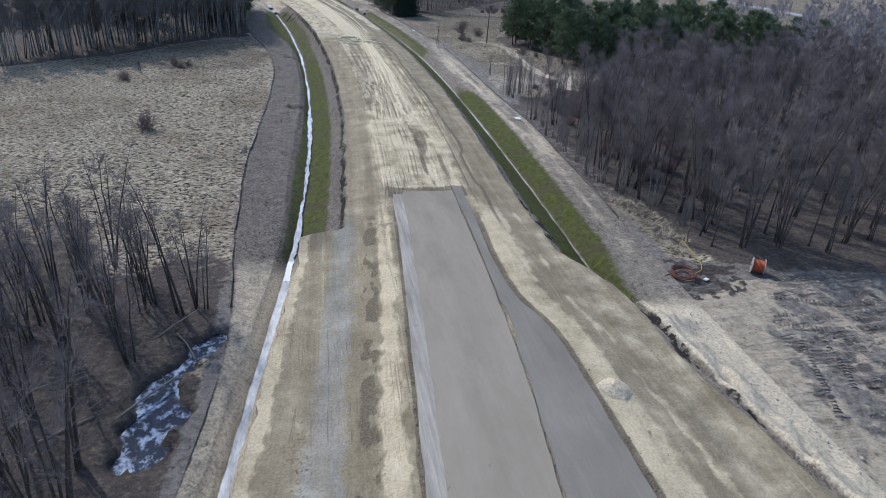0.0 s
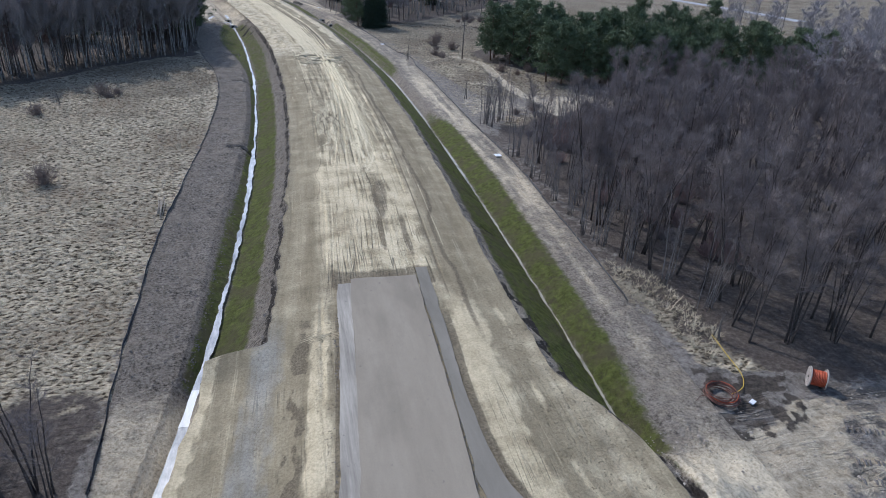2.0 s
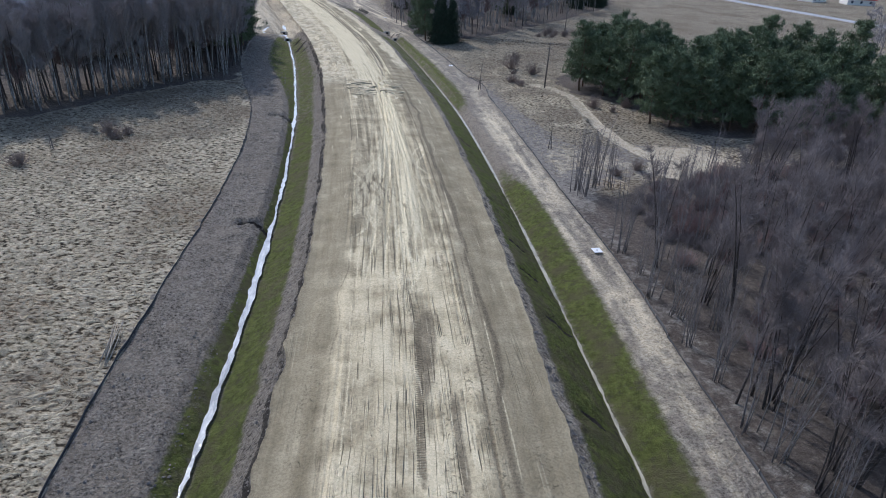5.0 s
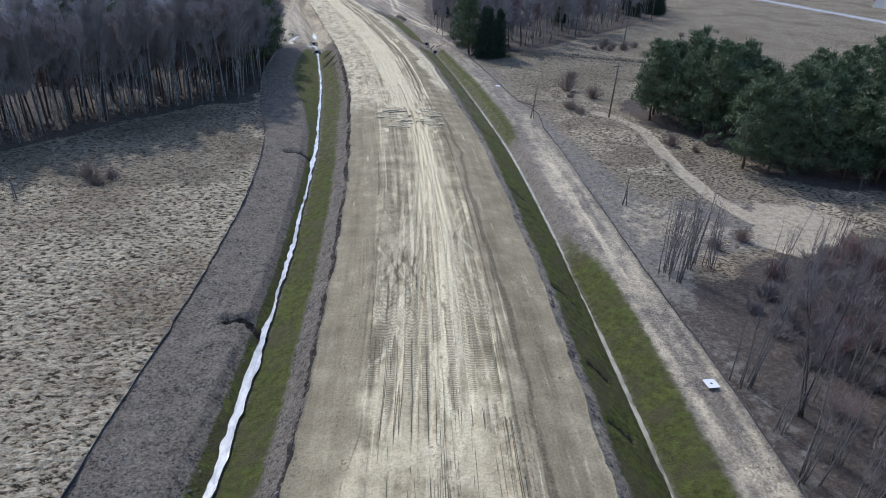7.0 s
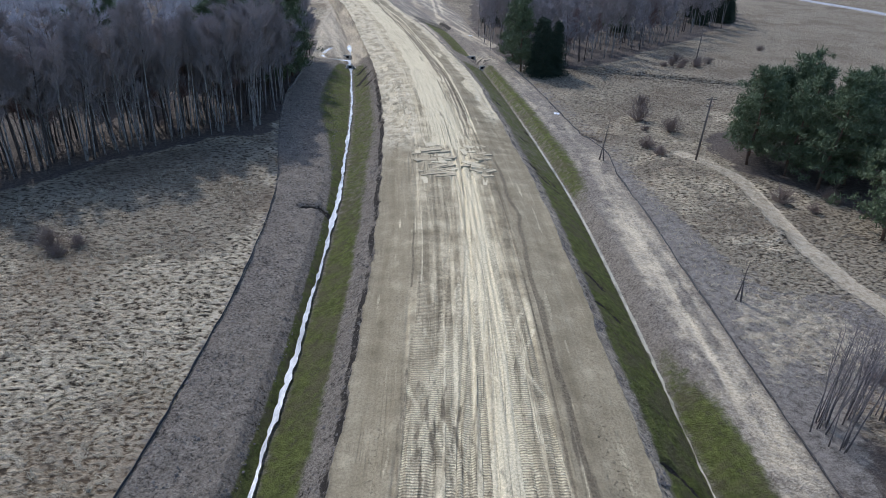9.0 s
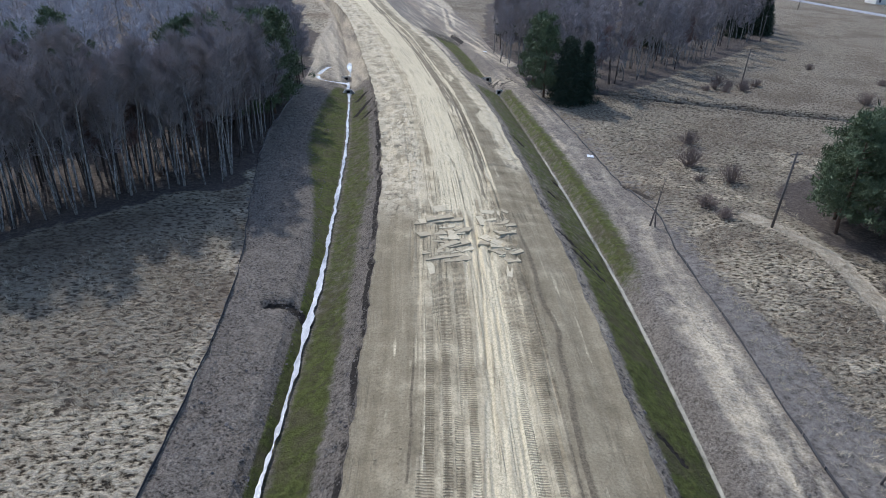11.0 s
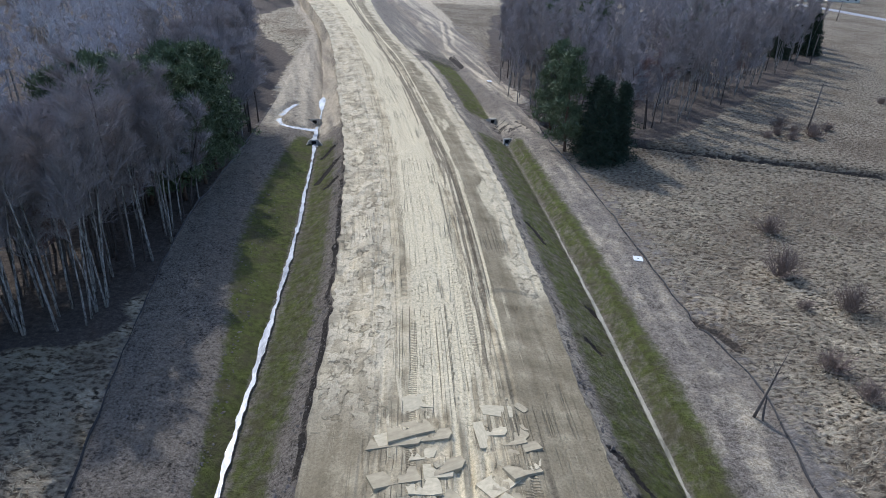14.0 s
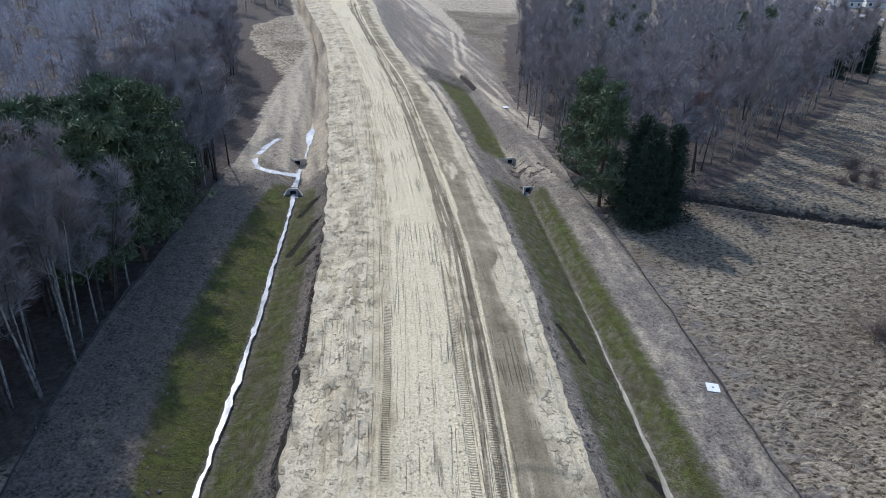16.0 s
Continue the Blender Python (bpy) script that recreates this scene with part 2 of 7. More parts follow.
def field_material():
    m, nt, b = nodes_of("dry_field")
    p = place(nt)
    tuss = noise_tex(nt, 2.6, 4, mapped(nt, p, (0.75, 1.1, 1)), 0.55)
    fine = noise_tex(nt, 8.0, 4, p, 0.8)
    wide = noise_tex(nt, 0.06, 3, p)
    # dark stops: bare ground and painted shadow between tussocks, tops pale
    straw = ramp(nt, tuss, [(0.37, (0.055, 0.044, 0.031)), (0.42, (0.25, 0.20, 0.135)), (0.485, (0.53, 0.445, 0.315)), (0.62, (0.77, 0.67, 0.50))])
    straw = blend(nt, grey(nt, wide, 0.42, 0.68), straw, blend(nt, 0.55, straw, (0.20, 0.14, 0.09)))
    straw = blend(nt, calc(nt, "MULTIPLY", zone(nt, "brown", p, 0.8, 0.5), 0.85), straw, blend(nt, 0.55, straw, (0.15, 0.125, 0.098), "MIX"))
    straw = blend(nt, calc(nt, "MULTIPLY", grey(nt, noise_tex(nt, 0.11, 4, p), 0.55, 0.8), 0.25), straw, (0.20, 0.19, 0.09))
    litter = ramp(nt, noise_tex(nt, 2.2, 6, p, 0.75), [(0.3, (0.07, 0.058, 0.052)), (0.55, (0.155, 0.128, 0.108)), (0.75, (0.29, 0.25, 0.205))])
    col = blend(nt, zone(nt, "litter", p, 0.7, 0.35), straw, litter)
    soil = ramp(nt, noise_tex(nt, 1.7, 8, p, 0.8), [(0.36, (0.12, 0.105, 0.09)), (0.47, (0.26, 0.23, 0.20)), (0.58, (0.36, 0.325, 0.285)), (0.7, (0.46, 0.42, 0.365))])
    col = blend(nt, zone(nt, "soil", p, 1.0, 0.5), col, soil)
    sand = ramp(nt, noise_tex(nt, 1.3, 8, p, 0.78), [(0.34, (0.34, 0.275, 0.19)), (0.48, (0.58, 0.49, 0.36)), (0.66, (0.76, 0.67, 0.515))])
    col = blend(nt, zone(nt, "sand", p, 0.9, 0.5), col, sand)
    def furrows(angle, across, along, lo):
        turn = nd(nt, "ShaderNodeMapping")
        turn.inputs["Rotation"].default_value = (0, 0, radians(angle))
        turn.inputs["Scale"].default_value = (along, across, 1)
        nt.links.new(p, turn.inputs["Vector"])
        f = grey(nt, noise_tex(nt, 1.0, 2, turn.outputs[0], 0.5), 0.50, 0.57)
        return calc(nt, "MULTIPLY", f, grey(nt, noise_tex(nt, 0.22, 4, p, 0.65), lo, lo + 0.08))

    churned = calc(nt, "MAXIMUM", furrows(32, 2.6, 0.16, 0.44), furrows(-22, 3.0, 0.2, 0.50))
    churned = calc(nt, "MULTIPLY", calc(nt, "MULTIPLY", churned, attr(nt, "yard")), calc(nt, "SUBTRACT", 1.0, calc(nt, "MULTIPLY", zone(nt, "sand", p, 0.9, 0.3), 0.75)))
    col = blend(nt, calc(nt, "MULTIPLY", churned, 0.85), col, ramp(nt, fine, [(0.3, (0.10, 0.088, 0.078)), (0.7, (0.21, 0.185, 0.16))]))
    mud = ramp(nt, noise_tex(nt, 2.5, 6, p, 0.7), [(0.35, (0.06, 0.051, 0.043)), (0.7, (0.175, 0.148, 0.122))])
    col = blend(nt, zone(nt, "mud", p, 1.6, 0.4), col, mud)
    col = blend(nt, 0.65, col, blend(nt, 1.0, col, ramp(nt, fine, [(0.3, (0.55, 0.55, 0.55)), (0.7, (1, 1, 1))]), "MULTIPLY"))
    nt.links.new(col, b.inputs["Base Color"])
    b.inputs["Roughness"].default_value, b.inputs["Specular IOR Level"].default_value = 0.95, 0.1
    bare = calc(nt, "MINIMUM", calc(nt, "MAXIMUM", attr(nt, "sand"), calc(nt, "MAXIMUM", attr(nt, "soil"), attr(nt, "litter"))), 1.0)
    relief = calc(nt, "ADD", calc(nt, "MULTIPLY", calc(nt, "SUBTRACT", 1.05, bare), calc(nt, "MULTIPLY", tuss, 1.5)), calc(nt, "SUBTRACT", calc(nt, "MULTIPLY", fine, 0.34), calc(nt, "MULTIPLY", churned, 0.35)))
    bump(nt, b, relief, 1.0, 0.7)
    return m


def bank_material(name, tone, deep=1.0, lush=1.0):
    m, nt, b = nodes_of(name)
    p = place(nt)
    fine = noise_tex(nt, 4.2, 6, p, 0.74)
    earth = ramp(nt, calc(nt, "ADD", calc(nt, "MULTIPLY", fine, 0.75), calc(nt, "MULTIPLY", noise_tex(nt, 1.1, 4, p, 0.6), 0.25)),
                 [(q, tuple(c * tone for c in k)) for q, k in ((0.39, (0.07 * deep, 0.060 * deep, 0.050 * deep)), (0.46, (0.19, 0.163, 0.134)), (0.54, (0.285, 0.247, 0.204)), (0.66, (0.43, 0.377, 0.312)))])
    earth = blend(nt, grey(nt, noise_tex(nt, 0.25, 4, p), 0.4, 0.7), earth, blend(nt, 0.4, earth, (0.29 * tone, 0.245 * tone, 0.19 * tone)))
    pale = ramp(nt, fine, [(0.36, (0.42, 0.34, 0.235)), (0.5, (0.65, 0.555, 0.40)), (0.66, (0.80, 0.70, 0.525))])
    col = blend(nt, zone(nt, "pale", p, 1.2, 0.5, 0.12, 0.98), earth, pale)
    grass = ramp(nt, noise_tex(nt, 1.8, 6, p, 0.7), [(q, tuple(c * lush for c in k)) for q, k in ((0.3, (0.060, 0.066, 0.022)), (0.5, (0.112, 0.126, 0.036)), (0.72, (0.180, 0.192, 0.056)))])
    grass = blend(nt, grey(nt, noise_tex(nt, 0.35, 5, p, 0.65), 0.42, 0.66), grass, blend(nt, 0.75, grass, (0.13, 0.112, 0.066)))
    grass = blend(nt, calc(nt, "MULTIPLY", grey(nt, noise_tex(nt, 1.2, 5, p, 0.7), 0.52, 0.66), 0.6), grass, (0.085, 0.075, 0.05))
    col = blend(nt, zone(nt, "green", p, 1.3, 0.5, 0.22, 0.80), col, grass)
    mud = ramp(nt, fine, [(0.3, (0.028, 0.025, 0.022)), (0.7, (0.085, 0.073, 0.062))])
    col = blend(nt, zone(nt, "mud", p, 2.2, 0.4), col, mud)
    nt.links.new(col, b.inputs["Base Color"])
    b.inputs["Roughness"].default_value, b.inputs["Specular IOR Level"].default_value = 0.95, 0.1
    bump(nt, b, calc(nt, "MULTIPLY", calc(nt, "ADD", fine, calc(nt, "MULTIPLY", noise_tex(nt, 9, 4, p), 0.4)), calc(nt, "SUBTRACT", 1.0, calc(nt, "MULTIPLY", calc(nt, "MINIMUM", attr(nt, "pale"), 1.0), 0.6))), 1.0, 0.5)
    return m


def road_material():
    m, nt, b = nodes_of("sand_road")
    p = place(nt)
    uv = nt.nodes.new("ShaderNodeUVMap")
    uv.uv_map = "plan"
    sep = nt.nodes.new("ShaderNodeSeparateXYZ")
    nt.links.new(uv.outputs[0], sep.inputs[0])

    def drift(slope, squeeze):
        c = nt.nodes.new("ShaderNodeCombineXYZ")
        wave = calc(nt, "MULTIPLY", noise_tex(nt, 0.03, 2, p), 0.9)
        nt.links.new(calc(nt, "ADD", calc(nt, "ADD", sep.outputs[0], calc(nt, "MULTIPLY", sep.outputs[1], slope)), wave), c.inputs[0])
        nt.links.new(calc(nt, "MULTIPLY", sep.outputs[1], squeeze), c.inputs[1])
        return c.outputs[0]

    def lines(vec, scale, width, detail=2):
        """Long thin lines that wander along the road."""
        n = noise_tex(nt, scale, detail, vec, 0.5)
        d = nt.nodes.new("ShaderNodeMath")
        d.operation = "ABSOLUTE"
        nt.links.new(calc(nt, "SUBTRACT", n, 0.5), d.inputs[0])
        return calc(nt, "SUBTRACT", 1.0, grey(nt, d.outputs[0], 0.0, width))

    straight, aslant, slow = drift(0.0, 0.06), drift(0.05, 0.045), drift(0.01, 0.014)
    broad = noise_tex(nt, 0.8, 4, straight, 0.6)
    thin = noise_tex(nt, 2.2, 5, straight, 0.65)
    cross = noise_tex(nt, 1.6, 4, aslant, 0.65)
    blot = noise_tex(nt, 0.4, 6, p, 0.62)
    fine = noise_tex(nt, 6.0, 5, p, 0.75)
    patch = noise_tex(nt, 0.22, 3, p, 0.6)
    mixed = calc(nt, "ADD", calc(nt, "ADD", calc(nt, "MULTIPLY", thin, 0.05), calc(nt, "MULTIPLY", broad, 0.17)), calc(nt, "ADD", calc(nt, "MULTIPLY", cross, 0.10), calc(nt, "MULTIPLY", blot, 0.68)))
    worked = attr(nt, "worked")
    even = calc(nt, "ADD", calc(nt, "MULTIPLY", worked, 0.6), 0.4)
    mixed = calc(nt, "ADD", calc(nt, "MULTIPLY", calc(nt, "SUBTRACT", mixed, 0.5), even), 0.5)
    lane = ramp(nt, calc(nt, "ADD", calc(nt, "MULTIPLY", broad, 0.22), calc(nt, "MULTIPLY", mixed, 0.78)),
                [(0.38, (0.165, 0.135, 0.088)), (0.47, (0.252, 0.213, 0.146)), (0.55, (0.318, 0.273, 0.192)), (0.66, (0.45, 0.393, 0.283))])
    sand = ramp(nt, mixed, [(0.36, (0.28, 0.228, 0.15)), (0.45, (0.44, 0.372, 0.255)), (0.53, (0.57, 0.488, 0.343)), (0.66, (0.70, 0.615, 0.452))])
    mask = calc(nt, "ADD", attr(nt, "pale"), calc(nt, "MULTIPLY", calc(nt, "SUBTRACT", mixed, 0.5), 2.2))
    col = blend(nt, grey(nt, mask, 0.15, 0.75), lane, sand)
    wet = ramp(nt, blot, [(0.3, (0.25, 0.245, 0.23)), (0.7, (0.38, 0.375, 0.36))])
    col = blend(nt, calc(nt, "MULTIPLY", zone(nt, "wet", straight, 1.2, 0.5, 0.1, 1.0), 0.85), col, wet)
    white = ramp(nt, fine, [(0.3, (0.60, 0.52, 0.36)), (0.7, (0.77, 0.685, 0.505))])
    streaks = calc(nt, "MULTIPLY", grey(nt, noise_tex(nt, 2.4, 3, slow, 0.6), 0.60, 0.66), grey(nt, patch, 0.45, 0.62))
    streaks = calc(nt, "MULTIPLY", streaks, worked)
    col = blend(nt, calc(nt, "MAXIMUM", calc(nt, "MULTIPLY", zone(nt, "white", p, 2.5, 0.35, 0.2, 0.8), 0.85), calc(nt, "MULTIPLY", streaks, 0.7)), col, white)
    dark = ramp(nt, fine, [(0.3, (0.075, 0.06, 0.044)), (0.7, (0.175, 0.145, 0.105))])
    col = blend(nt, calc(nt, "MULTIPLY", zone(nt, "dark", p, 2.2, 0.35, 0.3, 0.75), 0.75), col, dark)
    # thin ruts, then clods in patches
    rut = calc(nt, "MAXIMUM", lines(slow, 1.1, 0.020), calc(nt, "MULTIPLY", lines(aslant, 0.6, 0.012), 0.7))
    rut = calc(nt, "MULTIPLY", calc(nt, "MULTIPLY", rut, worked), grey(nt, noise_tex(nt, 0.16, 4, p, 0.7), 0.47, 0.62))
    col = blend(nt, calc(nt, "MULTIPLY", rut, 0.6), col, (0.13, 0.105, 0.075))
    clod = calc(nt, "MULTIPLY", grey(nt, noise_tex(nt, 4.2, 3, p, 0.6), 0.60, 0.66), grey(nt, noise_tex(nt, 0.5, 4, straight, 0.65), 0.50, 0.62))
    col = blend(nt, calc(nt, "MULTIPLY", clod, 0.55), col, (0.15, 0.125, 0.095))
    # crisp scratches and wheel lines: pale rubbed ones, grooves coloured dark as rut shadows
    marks = attr(nt, "marks")
    gone = [grey(nt, noise_tex(nt, sc, 3, p, 0.6), lo, lo + 0.07) for sc, lo in ((0.21, 0.44), (0.27, 0.47), (0.17, 0.50), (0.33, 0.46))]
    groove = calc(nt, "MAXIMUM", calc(nt, "MULTIPLY", lines(drift(0.004, 0.010), 1.9, 0.016, 1), gone[0]), calc(nt, "MULTIPLY", lines(drift(-0.035, 0.016), 1.0, 0.009, 1), gone[2]))
    groove = calc(nt, "MULTIPLY", groove, marks)
    rubbed = calc(nt, "MAXIMUM", calc(nt, "MULTIPLY", lines(drift(-0.006, 0.011), 1.6, 0.022, 1), gone[1]), calc(nt, "MULTIPLY", lines(drift(0.045, 0.018), 0.9, 0.012, 1), gone[3]))
    rubbed = calc(nt, "MULTIPLY", rubbed, marks)
    col = blend(nt, calc(nt, "MULTIPLY", rubbed, 0.65), col, (0.70, 0.625, 0.47))
    col = blend(nt, calc(nt, "MULTIPLY", groove, 0.70), col, (0.17, 0.14, 0.10))
    # broken crust: blocks with dark joints
    cell = nt.nodes.new("ShaderNodeTexVoronoi")
    cell.feature = "DISTANCE_TO_EDGE"
    cell.inputs["Scale"].default_value, cell.inputs["Randomness"].default_value = 1.15, 1.0
    bent = nt.nodes.new("ShaderNodeVectorMath")
    bent.operation = "ADD"
    nt.links.new(mapped(nt, uv.outputs[0], (1.0, 0.42, 1.0)), bent.inputs[0])
    warp = nt.nodes.new("ShaderNodeVectorMath")
    warp.operation = "SCALE"
    wob = nd(nt, "ShaderNodeTexNoise", Scale=1.2, Detail=5)
    nt.links.new(p, wob.inputs["Vector"])
    nt.links.new(wob.outputs["Color"], warp.inputs[0])
    warp.inputs["Scale"].default_value = 1.9
    nt.links.new(warp.outputs[0], bent.inputs[1])
    nt.links.new(bent.outputs[0], cell.inputs["Vector"])
    joint = calc(nt, "SUBTRACT", 1.0, grey(nt, cell.outputs["Distance"], 0.0, 0.075))
    joint = calc(nt, "MULTIPLY", calc(nt, "MULTIPLY", joint, attr(nt, "crust")), grey(nt, noise_tex(nt, 0.9, 5, p, 0.75), 0.48, 0.60))
    tone = nt.nodes.new("ShaderNodeTexVoronoi")
    tone.inputs["Scale"].default_value = 1.15
    nt.links.new(bent.outputs[0], tone.inputs["Vector"])
    col = blend(nt, calc(nt, "MULTIPLY", calc(nt, "MULTIPLY", tone.outputs["Color"], attr(nt, "crust")), 0.8), col, (0.74, 0.665, 0.52))
    col = blend(nt, calc(nt, "MULTIPLY", joint, 0.55), col, (0.15, 0.122, 0.088))
    # ladder marks of crawler tracks
    rung = calc(nt, "SINE", calc(nt, "ADD", calc(nt, "MULTIPLY", sep.outputs[1], 31.0), calc(nt, "ADD", calc(nt, "MULTIPLY", noise_tex(nt, 1.5, 2, p), 4.0), calc(nt, "MULTIPLY", noise_tex(nt, 0.9, 2, mapped(nt, uv.outputs[0], (1.0, 0.01, 1.0))), 7.0))), 0)
    rung = grey(nt, rung, -0.2, 0.6)
    tread = calc(nt, "MULTIPLY", zone(nt, "tread", p, 0.5, 0.7, 0.6, 0.85), rung)
    col = blend(nt, calc(nt, "MULTIPLY", tread, 0.5), col, (0.15, 0.123, 0.085))
    col = blend(nt, 0.55, col, blend(nt, 1.0, col, ramp(nt, fine, [(0.36, (0.52, 0.52, 0.50)), (0.58, (1.08, 1.08, 1.06))]), "MULTIPLY"))
    col = blend(nt, 1.0, col, (1.02, 1.0, 0.95), "MULTIPLY")
    nt.links.new(col, b.inputs["Base Color"])
    b.inputs["Roughness"].default_value, b.inputs["Specular IOR Level"].default_value = 0.92, 0.15
    hgt = calc(nt, "ADD", calc(nt, "MULTIPLY", mixed, 0.9), calc(nt, "MULTIPLY", fine, 0.34))
    hgt = calc(nt, "SUBTRACT", calc(nt, "ADD", hgt, calc(nt, "MULTIPLY", clod, 0.5)), calc(nt, "ADD", calc(nt, "ADD", calc(nt, "MULTIPLY", tread, 0.4), calc(nt, "MULTIPLY", joint, 0.8)), calc(nt, "ADD", calc(nt, "MULTIPLY", rut, 0.5), calc(nt, "MULTIPLY", groove, 0.6))))
    bump(nt, b, hgt, 0.9, 0.3)
    return m


def slab_material(name, lo, hi, rough=0.8, streak=0.25):
    m, nt, b = nodes_of(name)
    p = place(nt)
    n1 = noise_tex(nt, 0.5, 6, mapped(nt, p, (1, 0.25, 1)), 0.65)
    along = noise_tex(nt, 3.0, 5, mapped(nt, p, (1, 0.05, 1)), 0.7)
    n2 = noise_tex(nt, 14, 4, p, 0.7)
    n1 = calc(nt, "ADD", calc(nt, "MULTIPLY", n1, 1 - streak), calc(nt, "MULTIPLY", along, streak))
    col = ramp(nt, n1, [(0.35, lo), (0.65, hi)])
    damp = grey(nt, noise_tex(nt, 0.12, 5, mapped(nt, p, (1, 0.4, 1)), 0.7), 0.5, 0.66)
    col = blend(nt, calc(nt, "MULTIPLY", damp, 0.5), col, tuple(0.8 * c for c in lo))
    spot = grey(nt, noise_tex(nt, 2.5, 3, p, 0.5), 0.70, 0.74)
    col = blend(nt, calc(nt, "MULTIPLY", spot, 0.5), col, (0.16, 0.14, 0.12))
    col = blend(nt, 0.35, col, blend(nt, 1.0, col, ramp(nt, n2, [(0.3, (0.6, 0.6, 0.6)), (0.7, (1, 1, 1))]), "MULTIPLY"))
    nt.links.new(col, b.inputs["Base Color"])
    b.inputs["Roughness"].default_value, b.inputs["Specular IOR Level"].default_value = rough, 0.15
    bump(nt, b, calc(nt, "ADD", n2, calc(nt, "MULTIPLY", along, streak * 2)), 0.3, 0.04)
    return m


def water_material(name, lo, hi, rough, ripple, stretch=(1.4, 0.4, 1)):
    m, nt, b = nodes_of(name)
    p = place(nt)
    n = noise_tex(nt, 0.7, 6, mapped(nt, p, stretch), 0.7)
    nt.links.new(ramp(nt, n, [(0.35, lo), (0.65, hi)]), b.inputs["Base Color"])
    b.inputs["Roughness"].default_value, b.inputs["IOR"].default_value = rough, 1.33
    b.inputs["Specular IOR Level"].default_value = 0.6
    bump(nt, b, noise_tex(nt, 3.0, 3, p), ripple, 0.1)
    return m


M_FIELD, M_ROAD = field_material(), road_material()
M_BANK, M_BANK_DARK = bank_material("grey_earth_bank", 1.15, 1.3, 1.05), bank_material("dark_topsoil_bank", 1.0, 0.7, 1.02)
M_SLAB = slab_material("cement_bound_base", (0.264, 0.226, 0.174), (0.324, 0.279, 0.217))
M_SLAB_PALE = slab_material("pale_cement_edge", (0.235, 0.210, 0.175), (0.47, 0.425, 0.36), streak=0.7)
M_SLAB_GREY = slab_material("damp_cement_lane", (0.182, 0.164, 0.134), (0.250, 0.226, 0.186))
# pale stop: white sky reflection put into the silty water's colour
M_WATER = water_material("silty_glare_water", (0.26, 0.27, 0.28), (0.66, 0.66, 0.65), 0.2, 0.4)
# near-white base colour stands for the bright sky mirrored in the water
M_WATER_GLARE = water_material("sky_glare_water", (0.62, 0.63, 0.64), (0.86, 0.86, 0.85), 0.3, 0.3)
M_WATER_TAN = water_material("sandy_ditch_water", (0.17, 0.155, 0.11), (0.48, 0.44, 0.33), 0.25, 0.3)
# bluish stop paints reflected sky onto the dark pool
M_POND = water_material("pond_water", (0.02, 0.03, 0.05), (0.34, 0.40, 0.49), 0.08, 0.3, (1.5, 1.1, 1))
pond_ramp = [n for n in M_POND.node_tree.nodes if n.type == "VALTORGB"][0].color_ramp.elements
pond_ramp[0].position, pond_ramp[1].position = 0.49, 0.6
M_POND.node_tree.nodes["Principled BSDF"].inputs["Specular IOR Level"].default_value = 0.18
M_FILM = simple("black_film", (0.035, 0.034, 0.036), 0.55, vary=0.5)
M_POST = simple("weathered_stake", (0.30, 0.26, 0.21), 0.8)
M_BARK_ALDER = simple("alder_bark", (0.075, 0.062, 0.056), 0.9, vary=0.5, scale=5)
M_BARK_PALE = simple("young_alder_bark", (0.19, 0.172, 0.165), 0.9, vary=0.4, scale=5)
M_TWIG_ALDER = simple("alder_twigs", (0.21, 0.178, 0.17), 0.9, vary=0.4)
# woods and thicket twigs lightened, far ones bluish, to paint in haze
M_TWIG_WOODS = simple("woods_twigs", (0.33, 0.30, 0.305), 0.9, vary=0.4)
M_TWIG_HAZE = simple("haze_grey_twigs", (0.46, 0.445, 0.47), 0.9, vary=0.3)
M_TWIG_BROWN = simple("brown_twigs", (0.25, 0.195, 0.165), 0.9, vary=0.3)
M_TWIG_DUSK = simple("thicket_twigs", (0.30, 0.265, 0.26), 0.9, vary=0.3)
M_TWIG_RED = simple("reddish_twigs", (0.22, 0.15, 0.14), 0.9, vary=0.4)
M_BARK_PINE = simple("pine_bark", (0.13, 0.085, 0.06), 0.9)
M_NEEDLE = simple("pine_needles", (0.108, 0.138, 0.072), 0.65, vary=0.5, scale=1.2)
M_NEEDLE_DARK = simple("spruce_needles", (0.036, 0.055, 0.034), 0.7, vary=0.5, scale=1.2)
M_STRAW = simple("dry_grass", (0.43, 0.37, 0.265), 0.9, vary=0.4, scale=0.6)
M_CLOD = simple("earth_clods", (0.19, 0.168, 0.15), 0.95, vary=0.5, scale=1.5)
M_SANDSLAB = simple("crusted_sand", (0.40, 0.34, 0.23), 0.92, vary=0.25, scale=1.5)
M_SANDSLAB_PALE = simple("bleached_sand_crust", (0.56, 0.485, 0.335), 0.92, vary=0.2, scale=2.5)
M_SANDCLOD = simple("sandy_clods", (0.33, 0.29, 0.24), 0.95, vary=0.5, scale=1.0)
M_LOG = simple("dead_wood", (0.24, 0.205, 0.17), 0.85)
M_POLE = simple("weathered_pole", (0.15, 0.13, 0.115), 0.85, scale=3)
M_CONCRETE = simple("concrete", (0.46, 0.435, 0.39), 0.85, scale=4, bumps=0.3)
M_DARK = simple("culvert_dark", (0.02, 0.02, 0.02), 0.9)
M_WHITE = simple("white_board", (0.78, 0.79, 0.82), 0.6, vary=0.06)
M_ORANGE = simple("orange_duct", (0.40, 0.085, 0.04), 0.45, vary=0.2)
M_RUST = simple("red_brown_duct", (0.13, 0.06, 0.045), 0.5, vary=0.3)
M_YELLOW = simple("yellow_cord", (0.60, 0.42, 0.06), 0.6, vary=0.15)
